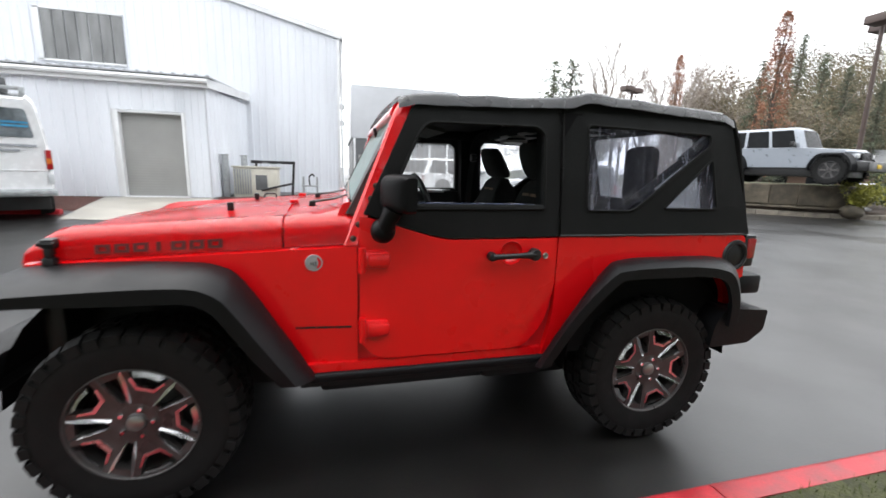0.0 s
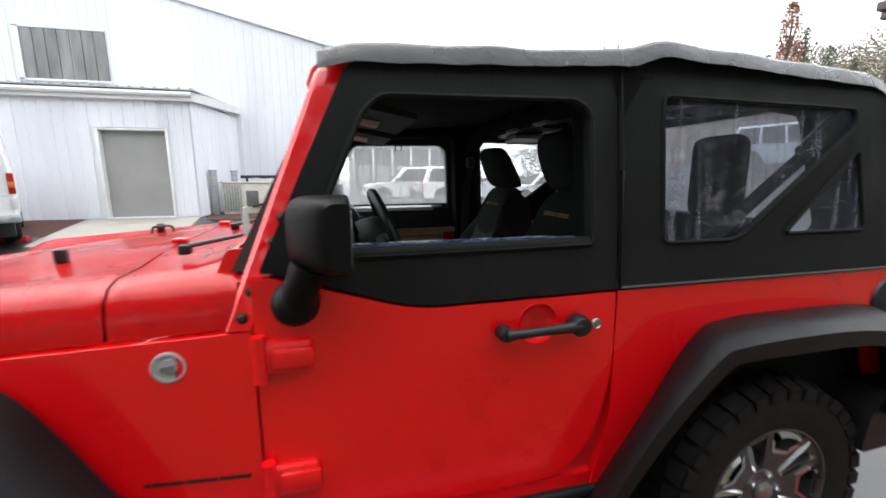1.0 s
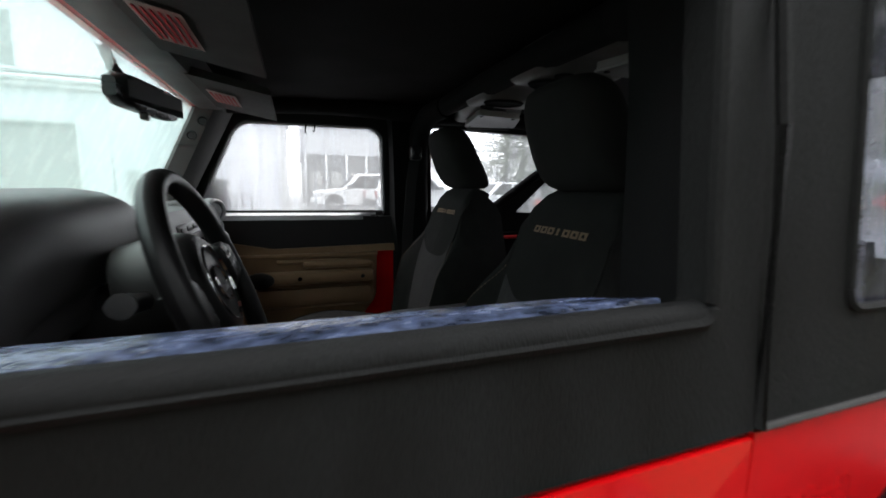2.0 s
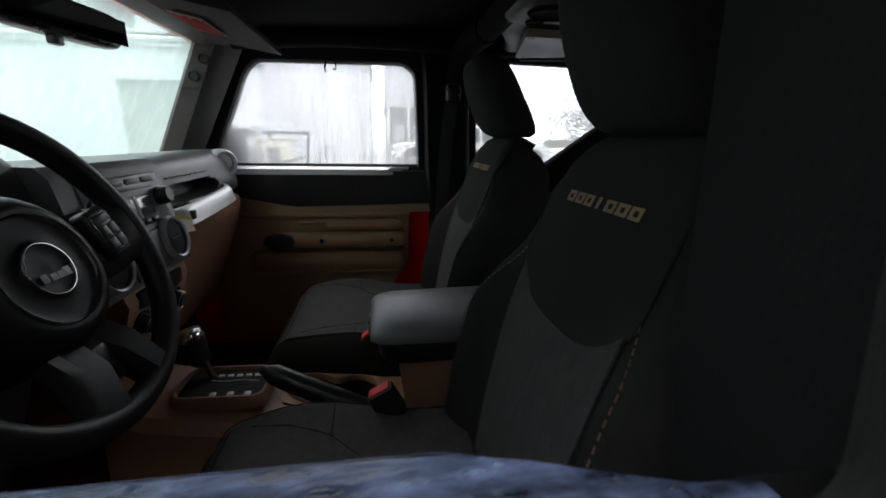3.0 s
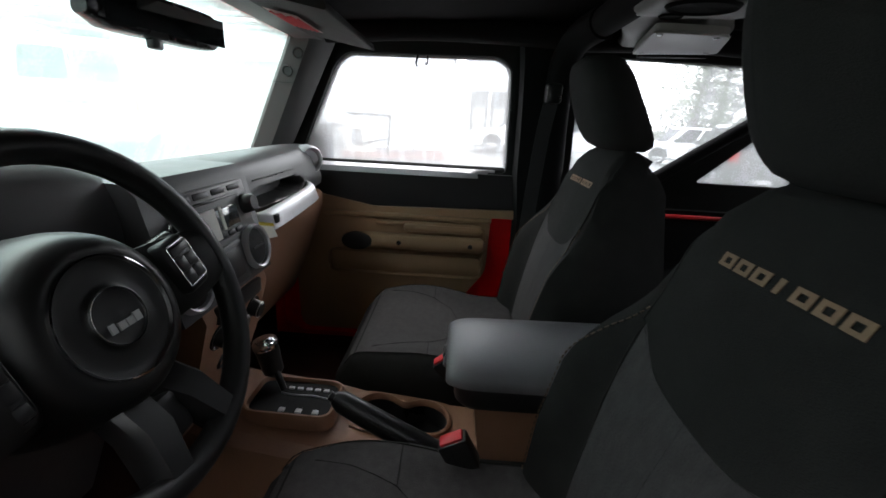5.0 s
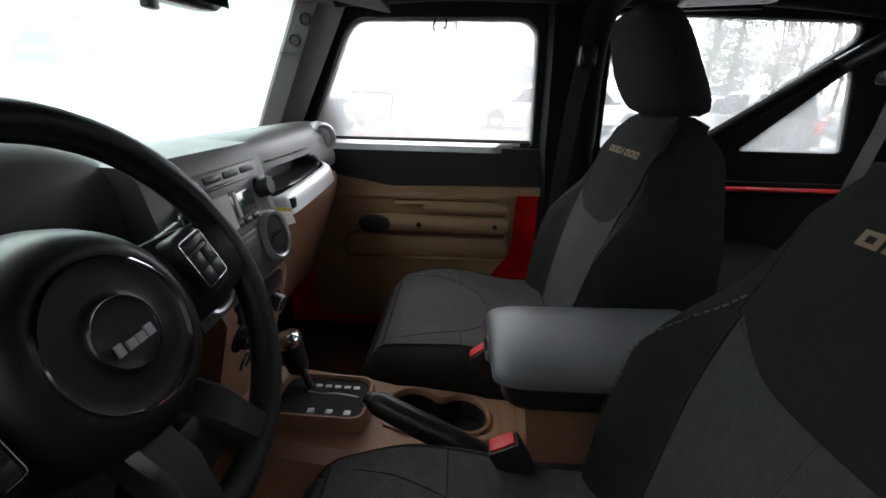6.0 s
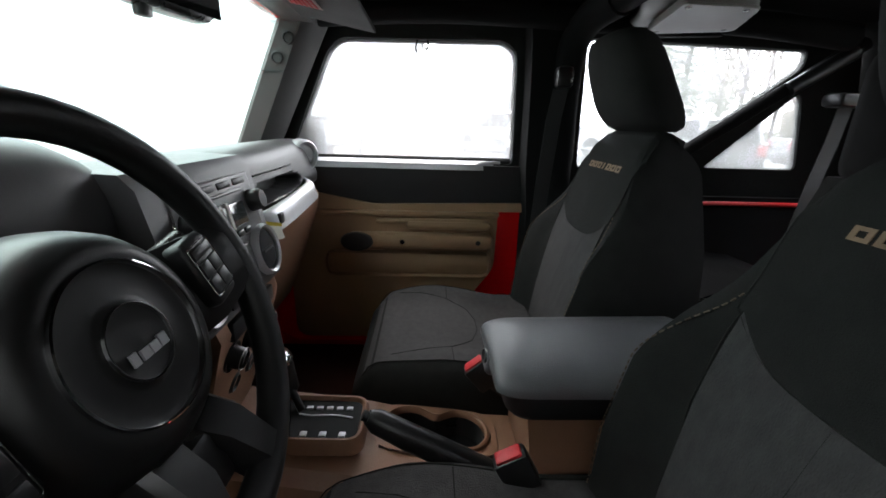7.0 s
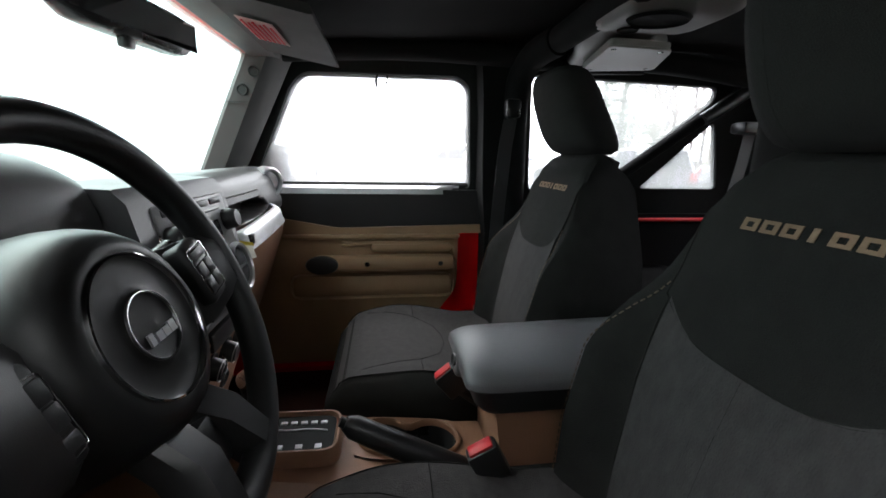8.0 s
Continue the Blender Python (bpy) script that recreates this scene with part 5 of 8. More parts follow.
bm.transform(HUB @ Matrix.Translation((0.003, -0.0175, 0.0112)) @ Matrix.Rotation(radians(90), 4, "Z") @ Matrix.Rotation(radians(90), 4, "X"))
tagged(part("emblem", bm, SILVER, steer, "silver emblem bars"), kind="stuff")
# spokes: local -x is up the wheel, +y to the passenger
for a0, wd in ((96, 0.046), (-90, 0.046), (21, 0.023), (-11, 0.023)):
    bm = BM()
    rr = ((0.08, wd, -0.03), (0.11, wd * 0.95, -0.012), (0.155, wd * 0.8, -0.006), (0.172, wd * 0.8, -0.004))
    loft(bm, [[(r, -w, -0.015 + h), (r, -w, 0.01 + h), (r, -w * 0.7, 0.018 + h), (r, w * 0.7, 0.018 + h), (r, w, 0.01 + h), (r, w, -0.015 + h)] for r, w, h in rr])
    bm.transform(SW @ Matrix.Rotation(radians(a0), 4, "Z"))
    part("spoke", bm, AIRBAG, steer)
for a0, dz in ((100, 0.0), (-88, -0.008)):
    q = SW @ Matrix.Rotation(radians(a0), 4, "Z") @ Matrix.Translation((-0.014, 0, 0.001 + dz))
    bm = box(BM(), 0.106, 0.146, -0.034, 0.034, -0.02, 0.010, 0.007, None, 3)
    bm.transform(q)
    pad = part("switch_pad", bm, AIRBAG, steer, "black switch pad")
    for i in range(2):
        for j in range(2):
            bm = box(BM(), 0.110 + 0.0165 * i, 0.1255 + 0.0165 * i, -0.022 + 0.0165 * j, -0.0065 + 0.0165 * j, 0.006, 0.0118, 0.0015)
            bm.transform(q)
            part("switch_key", bm, BLACK, pad)
    bm = box(BM(), 0.110, 0.142, 0.0135, 0.0245, 0.006, 0.0118, 0.002)
    bm.transform(q)
    part("switch_key", bm, BLACK, pad)
    loop = fillet([(0.108, -0.0245), (0.144, -0.0245), (0.144, 0.0268), (0.108, 0.0268)], 0.004, 3)
    bm = tube(BM(), [(x, y, 0.0102) for x, y in loop + loop[:1]], 0.00045, 6)
    bm.transform(q)
    part("switch_trim", bm, CHROME, pad)
bm = box(BM(), 0.09, 0.14, -0.026, 0.026, -0.03, -0.004, 0.006)
bm.transform(SW)
part("spoke_face", bm, AIRBAG, steer, "dark grey lower spoke insert")
bm = tube(BM(), [(1.23, -0.382, 1.216), (1.10, -0.382, 1.16), (1.0, -0.382, 1.11)], [0.06, 0.065, 0.07], 18)
part("column_shroud", bm, BLACK, steer)
bm = tube(BM(), [(1.19, -0.36, 1.225), (1.20, -0.27, 1.245), (1.205, -0.22, 1.255)], [0.012, 0.011, 0.014], 10)
part("wiper_stalk", bm, SATIN, steer, "black column stalk")
bm = tube(BM(), [(1.19, -0.44, 1.225), (1.20, -0.53, 1.245), (1.205, -0.58, 1.255)], [0.012, 0.011, 0.014], 10)
part("signal_stalk", bm, SATIN, steer, "black column stalk")

# ---------------------------------------------------------------- centre console
bm = BM()
rings = []
for x, zt, w, d in ((1.08, 0.86, 0.10, 0.0005), (1.16, 0.842, 0.115, 0.0005), (1.34, 0.815, 0.118, 0.0005), (1.386, 0.8035, 0.119, 0.0005), (1.39, 0.8025, 0.119, 0.065),
                    (1.42, 0.795, 0.12, 0.065), (1.602, 0.775, 0.12, 0.065), (1.606, 0.775, 0.12, 0.0005), (1.66, 0.775, 0.115, 0.0005)):
    rings.append([(x, -w - 0.03, 0.55), (x, -w - 0.012, 0.7), (x, -w, zt - 0.02), (x, -w + 0.02, zt), (x, -0.026, zt), (x, -0.024, zt - d), (x, 0.09, zt - d), (x, 0.092, zt), (x, w - 0.02, zt), (x, w, zt - 0.02), (x, w + 0.012, 0.7), (x, w + 0.03, 0.55)])
loft(bm, rings)
console = part("centre_console", bm, TAN, car, "saddle brown centre console")
bm = BM()
loft(bm, [[(1.268 + (x - 1.268) * (0.4 + 0.6 * s), y * s, z - 0.028 * (x - 1.2)) for x, y in fillet([(1.175, -0.068), (1.362, -0.068), (1.362, 0.06), (1.175, 0.06)], 0.03, 4)] for z, s in ((0.83, 1.03), (0.852, 1.0), (0.859, 0.94), (0.859, 0.88), (0.851, 0.8))], caps=False)
part("shifter_bezel", bm, TAN, console)
bm = BM()
bm.faces.new([bm.verts.new((x, y * 0.84, 0.8515 - 0.028 * (x - 1.2))) for x, y in fillet([(1.187, -0.068), (1.35, -0.068), (1.35, 0.06), (1.187, 0.06)], 0.028, 4)])
plate = part("shifter_plate", bm, PLATE, console, "dark shifter plate with silver marks")
for k in range(6):
    bm = box(BM(), 1.225 + 0.019 * k, 1.237 + 0.019 * k, 0.022, 0.030, 0.85 - 0.028 * (0.02 + 0.019 * k), 0.8535 - 0.028 * (0.02 + 0.019 * k), 0.001)
    part("gate_mark", bm, SILVER, plate)
for k in range(3):
    bm = box(BM(), 1.25 + 0.034 * k, 1.262 + 0.034 * k, -0.05, -0.038, 0.848 - 0.001 * k, 0.8525 - 0.001 * k, 0.001)
    part("gate_mark", bm, SILVER, plate)
bm = tube(BM(), arc([(1.235, 0.008, 0.8515), (1.26, 0.004, 0.8505), (1.30, 0.006, 0.8495), (1.335, 0.0, 0.849)], 4), 0.0015, 6)
part("gate_slot", bm, SILVER, plate)
bm = tube(BM(), [(1.235, 0.02, 0.85), (1.21, 0.035, 0.90), (1.198, 0.04, 0.925)], 0.007, 10)
lev = part("gear_lever", bm, SATIN, console, "black gear lever with chrome-capped knob")
bm = lathe(BM(), [(0.012, -0.06), (0.0215, -0.05), (0.0235, -0.02), (0.025, 0.005), (0.0255, 0.02), (0.022, 0.026), (0.0, 0.028)], 20, Matrix.Translation((1.195, 0.041, 0.93)) @ Matrix.Rotation(radians(-12), 4, "Y"))
part("gear_knob", bm, SATIN, lev)
bm = lathe(BM(), [(0.0258, 0.008), (0.027, 0.012), (0.0265, 0.022), (0.023, 0.028), (0.0195, 0.027), (0.019, 0.0295), (0.014, 0.0285), (0.013, 0.031), (0.0, 0.0315)], 28, Matrix.Translation((1.195, 0.041, 0.93)) @ Matrix.Rotation(radians(-12), 4, "Y"))
part("knob_cap", bm, CHROME, lev)
# figure-eight cup tray sunk into the console top
def eight_ring(s, dz):
    ring = []
    for k in range(48):
        u = 2 * math.pi * (k + 0.5) / 48
        dx = 0.099 * math.cos(u)
        h = math.sqrt(max(0.0, 0.049 ** 2 - (abs(dx) - 0.05) ** 2))
        if abs(dx) < 0.05:
            h = max(h, 0.03)
        h = math.copysign(h, math.sin(u))
        x = 1.495 + dx + 0.01 * s * math.cos(u)
        ring.append((x, 0.034 + h + 0.01 * s * math.copysign(1, h) * abs(math.sin(u)), 0.804 - 0.115 * (x - 1.40) + dz))
    return ring


flange = []
for k in range(48):
    u = 2 * math.pi * (k + 0.5) / 48
    c, d = math.cos(u), math.sin(u)
    x = 1.495 + 0.122 * math.copysign(abs(c) ** 0.5, c)
    flange.append((x, 0.034 + 0.066 * math.copysign(abs(d) ** 0.4, d), 0.804 - 0.115 * (x - 1.40)))
bm = BM()
loft(bm, [flange, eight_ring(1.0, 0.0005), eight_ring(0.8, 0.007), eight_ring(0.35, 0.009), eight_ring(0.0, 0.005), eight_ring(-0.1, -0.012)], caps=False)
part("cup_tray", bm, TAN, console)
bm = BM()
loft(bm, [eight_ring(-0.08, -0.006), eight_ring(-0.3, -0.05)], caps=False)
bm.faces.new([bm.verts.new(p) for p in eight_ring(-0.3, -0.05)])
part("cup_holder", bm, SATIN, console, "dark rubber cup holder")
# hand brake
bm = tube(BM(), [(1.66, -0.114, 0.785), (1.55, -0.105, 0.84), (1.44, -0.095, 0.893), (1.392, -0.09, 0.917), (1.378, -0.09, 0.925)], [0.024, 0.023, 0.022, 0.02, 0.012], 14)
hb = part("hand_brake", bm, BLACK, console, "black hand brake lever, raised")
bm = tube(BM(), [(1.381, -0.09, 0.923), (1.37, -0.09, 0.929)], 0.009, 10)
part("brake_button", bm, SATIN, hb)
# armrest box and lid
bm = BM()
loft(bm, [[(x0, -0.10, z), (x1, -0.10, z), (x1, 0.10, z), (x0, 0.10, z)] for x0, x1, z in ((1.66, 1.98, 0.56), (1.655, 1.98, 0.80), (1.635, 1.98, 0.95))])
part("armrest_box", bm, TAN, console, "brown console box")
def lid_shell(z0, ztop, half, power, x0=1.582, x1=1.978, nose=0.07):
    """A cushion-like shell: round in plan at its nose, crowned across."""
    rings = []
    for k in range(27):
        u = k / 26
        x = x0 + (x1 - x0) * (u ** 1.8 if u < 0.5 else 0.5 ** 1.8 + (1 - 0.5 ** 1.8) * (u - 0.5) / 0.5)
        e = (1 - max(0.0, 1 - (x - x0) / nose) ** 2.4) ** (1 / 2.4)
        e = max(0.03, e * min(1.0, ((x1 - x) / 0.02 + 0.5) if x > x1 - 0.01 else 1))
        w = half * (0.76 + 0.24 * e)
        h = (ztop + 0.03 * (x - x0) - z0) * (0.42 + 0.58 * e)
        ring = []
        for q in range(21):
            a = math.pi * q / 20
            c, d = math.cos(a), math.sin(a)
            ring.append((x, -w * math.copysign(abs(c) ** (2 / power), c), z0 + h * d ** (2 / power)))
        rings.append(ring)
    return loft(BM(), rings)


lid = part("armrest_lid", lid_shell(0.982, 1.021, 0.121, 2.6), LID, console, "grey vinyl armrest lid", angle=60)
bm = BM()
loft(bm, [[(x, y * g, z) for x, y in fillet([(1.596 + o, -0.119), (1.97, -0.119), (1.97, 0.119), (1.596 + o, 0.119)], 0.035, 5)] for z, g, o in ((0.934, 0.88, 0.03), (0.939, 0.96, 0.012), (0.95, 1.0, 0.003), (0.985, 1.0, 0.0))])
part("lid_base", bm, BLACK, lid, "black lower half of the lid")
LATCH = Matrix.Translation((1.583, 0.0, 0.985)) @ Matrix.Rotation(radians(14), 4, "Y")
bm = box(BM(), -0.004, 0.02, -0.03, 0.03, -0.024, 0.022, 0.009, None, 3)
bm.transform(LATCH)
latch = part("lid_latch", bm, LID, lid, "grey latch plate")
bm = lathe(BM(), [(0.0, 0.0015), (0.009, 0.0015), (0.0125, 0.0032), (0.0145, 0.0)], 24, LATCH @ Matrix.Translation((-0.004, 0, -0.002)) @ Matrix.Rotation(radians(-90), 4, "Y") @ Matrix.Diagonal((0.75, 1.25, 1, 1)))
part("latch_keyhole", bm, SATIN, latch)

# ---------------------------------------------------------------- seats
BACK = [(0.0, 1.785, 0.80, 0.225), (0.2, 1.808, 0.93, 0.255), (0.4, 1.838, 1.05, 0.26), (0.56, 1.867, 1.145, 0.238), (0.70, 1.888, 1.22, 0.205), (0.80, 1.906, 1.28, 0.18), (0.9, 1.93, 1.337, 0.162), (0.97, 1.957, 1.37, 0.138), (1.0, 1.974, 1.383, 0.115)]


def back_front(u, v, lift=0.0):
    """Front face of the seat back; u across from -1 to 1, v up from 0 to 1."""
    x, z, w = lerp_table(BACK, v)
    b = 0.052 * smooth(0.5, 0.86, abs(u)) * (1 - smooth(0.4, 0.72, v)) - 0.06 * smooth(0.84, 1.0, abs(u)) ** 1.5
    b += 0.008 * (1 - abs(u)) * math.sin(math.pi * min(1, v * 1.1))
    return Vector((x - (b + lift) * 0.9, u * w, z + (b + lift) * 0.38))


def cush_top(u, v, lift=0.0):
    """Top of the seat cushion; v from the front edge to the back."""
    x = 1.305 + 0.50 * v
    z = 0.836 + 0.03 * math.sin(math.pi * min(1, v * 1.2 + 0.12)) - 0.05 * (1 - smooth(0, 0.14, v)) ** 2
    z += 0.014 * smooth(0.45, 0.8, abs(u)) * smooth(0.0, 0.5, v) - 0.045 * smooth(0.86, 1.0, abs(u)) ** 2
    w = 0.225 + 0.03 * smooth(0.0, 0.35, v)
    return Vector((x, u * w, z + lift))


def seam(f, line, r=0.0022, n=24):
    pts = []
    for (u0, v0), (u1, v1) in zip(line, line[1:]):
        for k in range(n // (len(line) - 1)):
            t = k / (n // (len(line) - 1))
            pts.append(f(u0 + (u1 - u0) * t, v0 + (v1 - v0) * t, 0.0025))
    pts.append(f(*line[-1], 0.0025))
    return tube(BM(), pts, r, 5)


def seat(cy, name, dx=0.0):
    M = Matrix.Translation((dx, cy, 0))

    def add(n, bm, m, parent, label=""):
        bm.transform(M)
        return part(n, bm, m, parent, label, angle=60)

    bm = BM()
    us = [-1 + 2 * k / 28 for k in range(29)]
    rings = []
    for k in range(31):
        v = k / 30
        x, z, w = lerp_table(BACK, v)
        fr = [back_front(u, v) for u in us]
        bk = [Vector((2.035 + 0.018 * smooth(0, 0.6, v) - 0.055 * smooth(0.82, 1.0, v), u * w * 0.94, z - 0.02 + 0.014 * v)) for u in (0.97, 0.6, 0.2, -0.2, -0.6, -0.97)]
        rings.append(fr + bk)
    loft(bm, rings)
    s = add(name, bm, CLOTH, car, "black and charcoal cloth bucket seat")

    wide = lambda v: lerp_table(BACK, v)[2]
    low = lambda t: 0.535 + 0.085 * abs(t) ** 3.5

    def yoke(a, b):
        t = 2 * a - 1
        v = low(t) + (0.965 - low(t)) * b
        return back_front(t * min(0.9, 0.15 / wide(v)), v, 0.0035)

    add("seat_yoke", grid_surface(BM(), yoke, 20, 18), CLOTH, s)

    def insert(a, b):
        t = 2 * a - 1
        v = 0.02 + (low(t) - 0.02) * b
        return back_front(t * (0.118 + 0.024 * smooth(0.0, 0.5, v)) / wide(v), v, 0.0045)

    add("back_insert", grid_surface(BM(), insert, 16, 14), CLOTH_MID, s, "charcoal woven centre insert")
    lines = [[(0, 0.05), (0, 0.3), (0, 0.53)], [(t / 6 * 0.15 / wide(low(t / 6)), low(t / 6)) for t in range(-6, 7)]]
    for sg in (-1, 1):
        lines.append([(sg * (0.12 + 0.024 * smooth(0.0, 0.5, v)) / wide(v), v) for v in (0.04, 0.15, 0.3, 0.45, 0.62)])
        lines.append([(sg * min(0.905, 0.152 / wide(v)), v) for v in (0.62, 0.7, 0.78, 0.86, 0.96)])
    for line in lines:
        add("seam", seam(back_front, line), CLOTH, s)
    for s0 in (-1, 1):
        bm = BM()
        for k in range(34):
            v = 0.06 + 0.6 * k / 34
            a, b = (back_front(s0 * (0.86 - 0.14 * smooth(0.4, 0.68, q)), q, 0.003) for q in (v, v + 0.011))
            tube(bm, [a, b], 0.0012, 4)
        add("stitching", bm, THREAD, s, "tan contrast stitching")["kind"] = "stuff"
    # embroidered bars: a row of small open rectangles
    bm = BM()
    for i in range(7):
        a0, w = 0.0258 * i + (0.008 if i == 3 else 0.002), (0.007 if i == 3 else 0.0212)
        if i == 3:
            box(bm, a0, a0 + w, -0.002, 0, 0.0, 0.0145)
            continue
        for x0, x1, z0, z1 in ((0, w, 0, 0.004), (0, w, 0.0105, 0.0145), (0, 0.006, 0.004, 0.0105), (w - 0.006, w, 0.004, 0.0105)):
            box(bm, a0 + x0, a0 + x1, -0.002, 0, z0, z1)
    for vv in bm.verts:
        t, up, out = vv.co.x / 0.18, vv.co.z, -vv.co.y
        v = 0.808 + up / 0.57
        vv.co = back_front((0.5 - t) * 0.18 / wide(v), v, 0.0045 + out * 0.5)
    tagged(add("embroidery", bm, LETTER, s, "beige embroidered bars"), kind="stuff")
    # head rest, leaning forwards
    def rest(t):
        e = (1 - abs(2 * t - 1) ** 3.2) ** 0.5
        return 1.99 - 0.092 * t - 0.006 * math.sin(math.pi * t), (0.14 - 0.02 * t) * (0.72 + 0.28 * e), (0.078 - 0.018 * t) * (0.55 + 0.45 * e), 1.379 + 0.206 * t

    bm = BM()
    rings = []
    for k in range(21):
        cx, w, d, z = rest(k / 20)
        ring = []
        for j in range(28):
            a = 2 * math.pi * j / 28
            c, q = math.cos(a), math.sin(a)
            ring.append((cx + d * math.copysign(abs(c) ** 0.8, c), w * math.copysign(abs(q) ** 0.7, q), z))
        rings.append(ring)
    loft(bm, rings)
    add("headrest", bm, CLOTH, s, "black cloth headrest")
    for y in (-0.07, 0.07):
        pts = []
        for k in range(13):
            cx, w, d, z = rest(0.06 + 0.86 * k / 12)
            pts.append((cx - d * 0.9, y * w / 0.132, z))
        add("headrest_seam", tube(BM(), pts, 0.002, 5), CLOTH, s)
    for y in (-0.05, 0.05):
        add("headrest_post", tube(BM(), [(1.985, y, 1.34), (1.978, y, 1.42)], 0.007, 8), CHROME, s)
    # cushion
    bm = BM()
    rings = []
    for k in range(23):
        v = k / 22
        tp = [cush_top(u, v) for u in us]
        x = tp[0].x
        w = tp[-1].y
        z0 = 0.70 + 0.02 * (1 - v)
        rings.append(tp + [Vector((x, w * 1.0, tp[-1].z - 0.05)), Vector((x + 0.01, w * 0.95, z0)), Vector((x + 0.01, -w * 0.95, z0)), Vector((x, -w, tp[0].z - 0.05))])
    loft(bm, rings)
    add("seat_cushion", bm, CLOTH, s, "black cloth seat cushion")

    def cin(a, b):
        return cush_top((2 * a - 1) * (0.86 - 0.04 * b), 0.05 + 0.9 * b, 0.004)

    add("cushion_insert", grid_surface(BM(), cin, 16, 14), CLOTH_MID, s, "charcoal woven cushion insert")
    for line in ([(-0.87, 0.04), (-0.83, 0.95)], [(0.87, 0.04), (0.83, 0.95)], [(-0.82, 0.06), (-0.66, 0.3), (-0.55, 0.46), (-0.36, 0.57), (-0.12, 0.61), (0.12, 0.61), (0.36, 0.57), (0.55, 0.46), (0.66, 0.3), (0.82, 0.06)], [(-0.84, 0.46), (-0.55, 0.46)], [(0.84, 0.46), (0.55, 0.46)]):
        add("cushion_seam", seam(lambda u, v, l: cush_top(u, v, l + 0.0018), line, 0.0011), CLOTH, s)
    add("seat_base", box(BM(), 1.34, 1.72, -0.21, 0.21, 0.575, 0.72, 0.02), RIM_DARK, s)
    return s


seat_l = seat(-0.36, "driver_seat", -0.02)
seat_r = seat(0.365, "passenger_seat")

# buckles
def buckle(x, y, z, ry):
    m = Matrix.Translation((x, y, z)) @ Matrix.Rotation(radians(ry), 4, "Y")
    bm = box(BM(), -0.027, 0.027, -0.016, 0.016, -0.065, 0.0, 0.006)
    tube(bm, [(0, 0, -0.06), (0.02, 0, -0.16)], 0.012, 8)
    bm.transform(m)
    b = part("belt_buckle", bm, BLACK, car, "black seat belt buckle with red button")
    bm = box(BM(), -0.021, 0.021, -0.012, 0.012, -0.006, 0.004, 0.003)
    bm.transform(m)
    part("release_button", bm, BUCKLE, b)


buckle(1.598, -0.15, 0.905, -28)
buckle(1.572, 0.10, 0.903, -40)
# front belts
for s in (-1, 1):
    bm = BM()
    oy = 0.06 if s < 0 else 0.0
    pts = [(1.862, 0.625 + oy, 1.53), (1.845, 0.628 + oy, 1.4), (1.832, 0.63 + oy, 1.2), (1.825, 0.635 + oy, 1.0), (1.82, 0.64 + oy, 0.72)]
    loft(bm, [[(x - 0.023, s * (y - 0.001), z), (x + 0.023, s * (y + 0.001), z), (x + 0.023, s * (y + 0.003), z), (x - 0.023, s * (y + 0.001), z)] for x, y, z in pts])
    b = part("seat_belt", bm, FRONT_WEB, car, "black seat belt strap")
    bm = box(BM(), 1.835, 1.885, min(s * (0.60 + oy), s * (0.64 + oy)), max(s * (0.60 + oy), s * (0.64 + oy)), 1.49, 1.55, 0.012)
    part("belt_guide", bm, SATIN, b)
    if s < 0:
        continue
    bm = BM()
    pts = [(2.70, 0.585, 1.47), (2.675, 0.57, 1.36), (2.63, 0.55, 1.20), (2.58, 0.52, 1.0)]
    loft(bm, [[(x - 0.022, s * y, z), (x + 0.022, s * y, z), (x + 0.022, s * (y + 0.002), z), (x - 0.022, s * (y + 0.002), z)] for x, y, z in pts])
    b = part("rear_seat_belt", bm, WEB, car, "grey rear seat belt strap")
    bm = box(BM(), 2.645, 2.745, min(s * 0.55, s * 0.62), max(s * 0.55, s * 0.62), 1.462, 1.502, 0.014)
    part("belt_guide", bm, SATIN, b)

# rear bench
bm = BM()
rings = []
for k in range(9):
    t = k / 8
    z = 0.85 + 0.42 * t
    x = 2.46 + 0.16 * t
    e = 1 - 0.35 * smooth(0.85, 1, t)
    rings.append([(x, y, z) for y in (-0.50, -0.25, 0, 0.25, 0.50)] + [(x + 0.12 * e, y, z) for y in (0.5, 0.0, -0.5)])
loft(bm, rings)
bench = part("rear_bench", bm, CLOTH, car, "black cloth rear bench seat")
bm = box(BM(), 2.02, 2.52, -0.50, 0.50, 0.72, 0.88, 0.05, None, 3)
part("bench_cushion", bm, CLOTH, bench)
for y in (-0.35, 0.35):
    bm = box(BM(), 2.58, 2.68, y - 0.12, y + 0.12, 1.26, 1.6, 0.05, None, 3)
    part("headrest", bm, CLOTH, bench, "black cloth headrest")

# ---------------------------------------------------------------- buildings
WHITE_STEEL = mat("white_steel_siding", (0.73, 0.755, 0.8), 0.42, var=0.06, scale=0.9, bump=0.1, bscale=40, stretch=(1, 1, 0.25), rand=0.025)
WHITE_TRIM = mat("white_trim_paint", (0.72, 0.73, 0.74), 0.45, var=0.08, scale=2)
GREY_DOOR = mat("grey_roller_door_paint", (0.30, 0.30, 0.29), 0.5, var=0.08, scale=1.2)
GREY_PANEL = mat("weathered_fibreglass", (0.26, 0.265, 0.265), 0.5, var=0.35, scale=1.3, stretch=(2, 1, 0.4), rand=0.12)
ROOF_STEEL = mat("grey_roof_steel", (0.4, 0.41, 0.43), 0.4, metal=0.3, var=0.1)
DARK_DOOR = mat("dark_grey_facade", (0.12, 0.125, 0.13), 0.6, var=0.15)
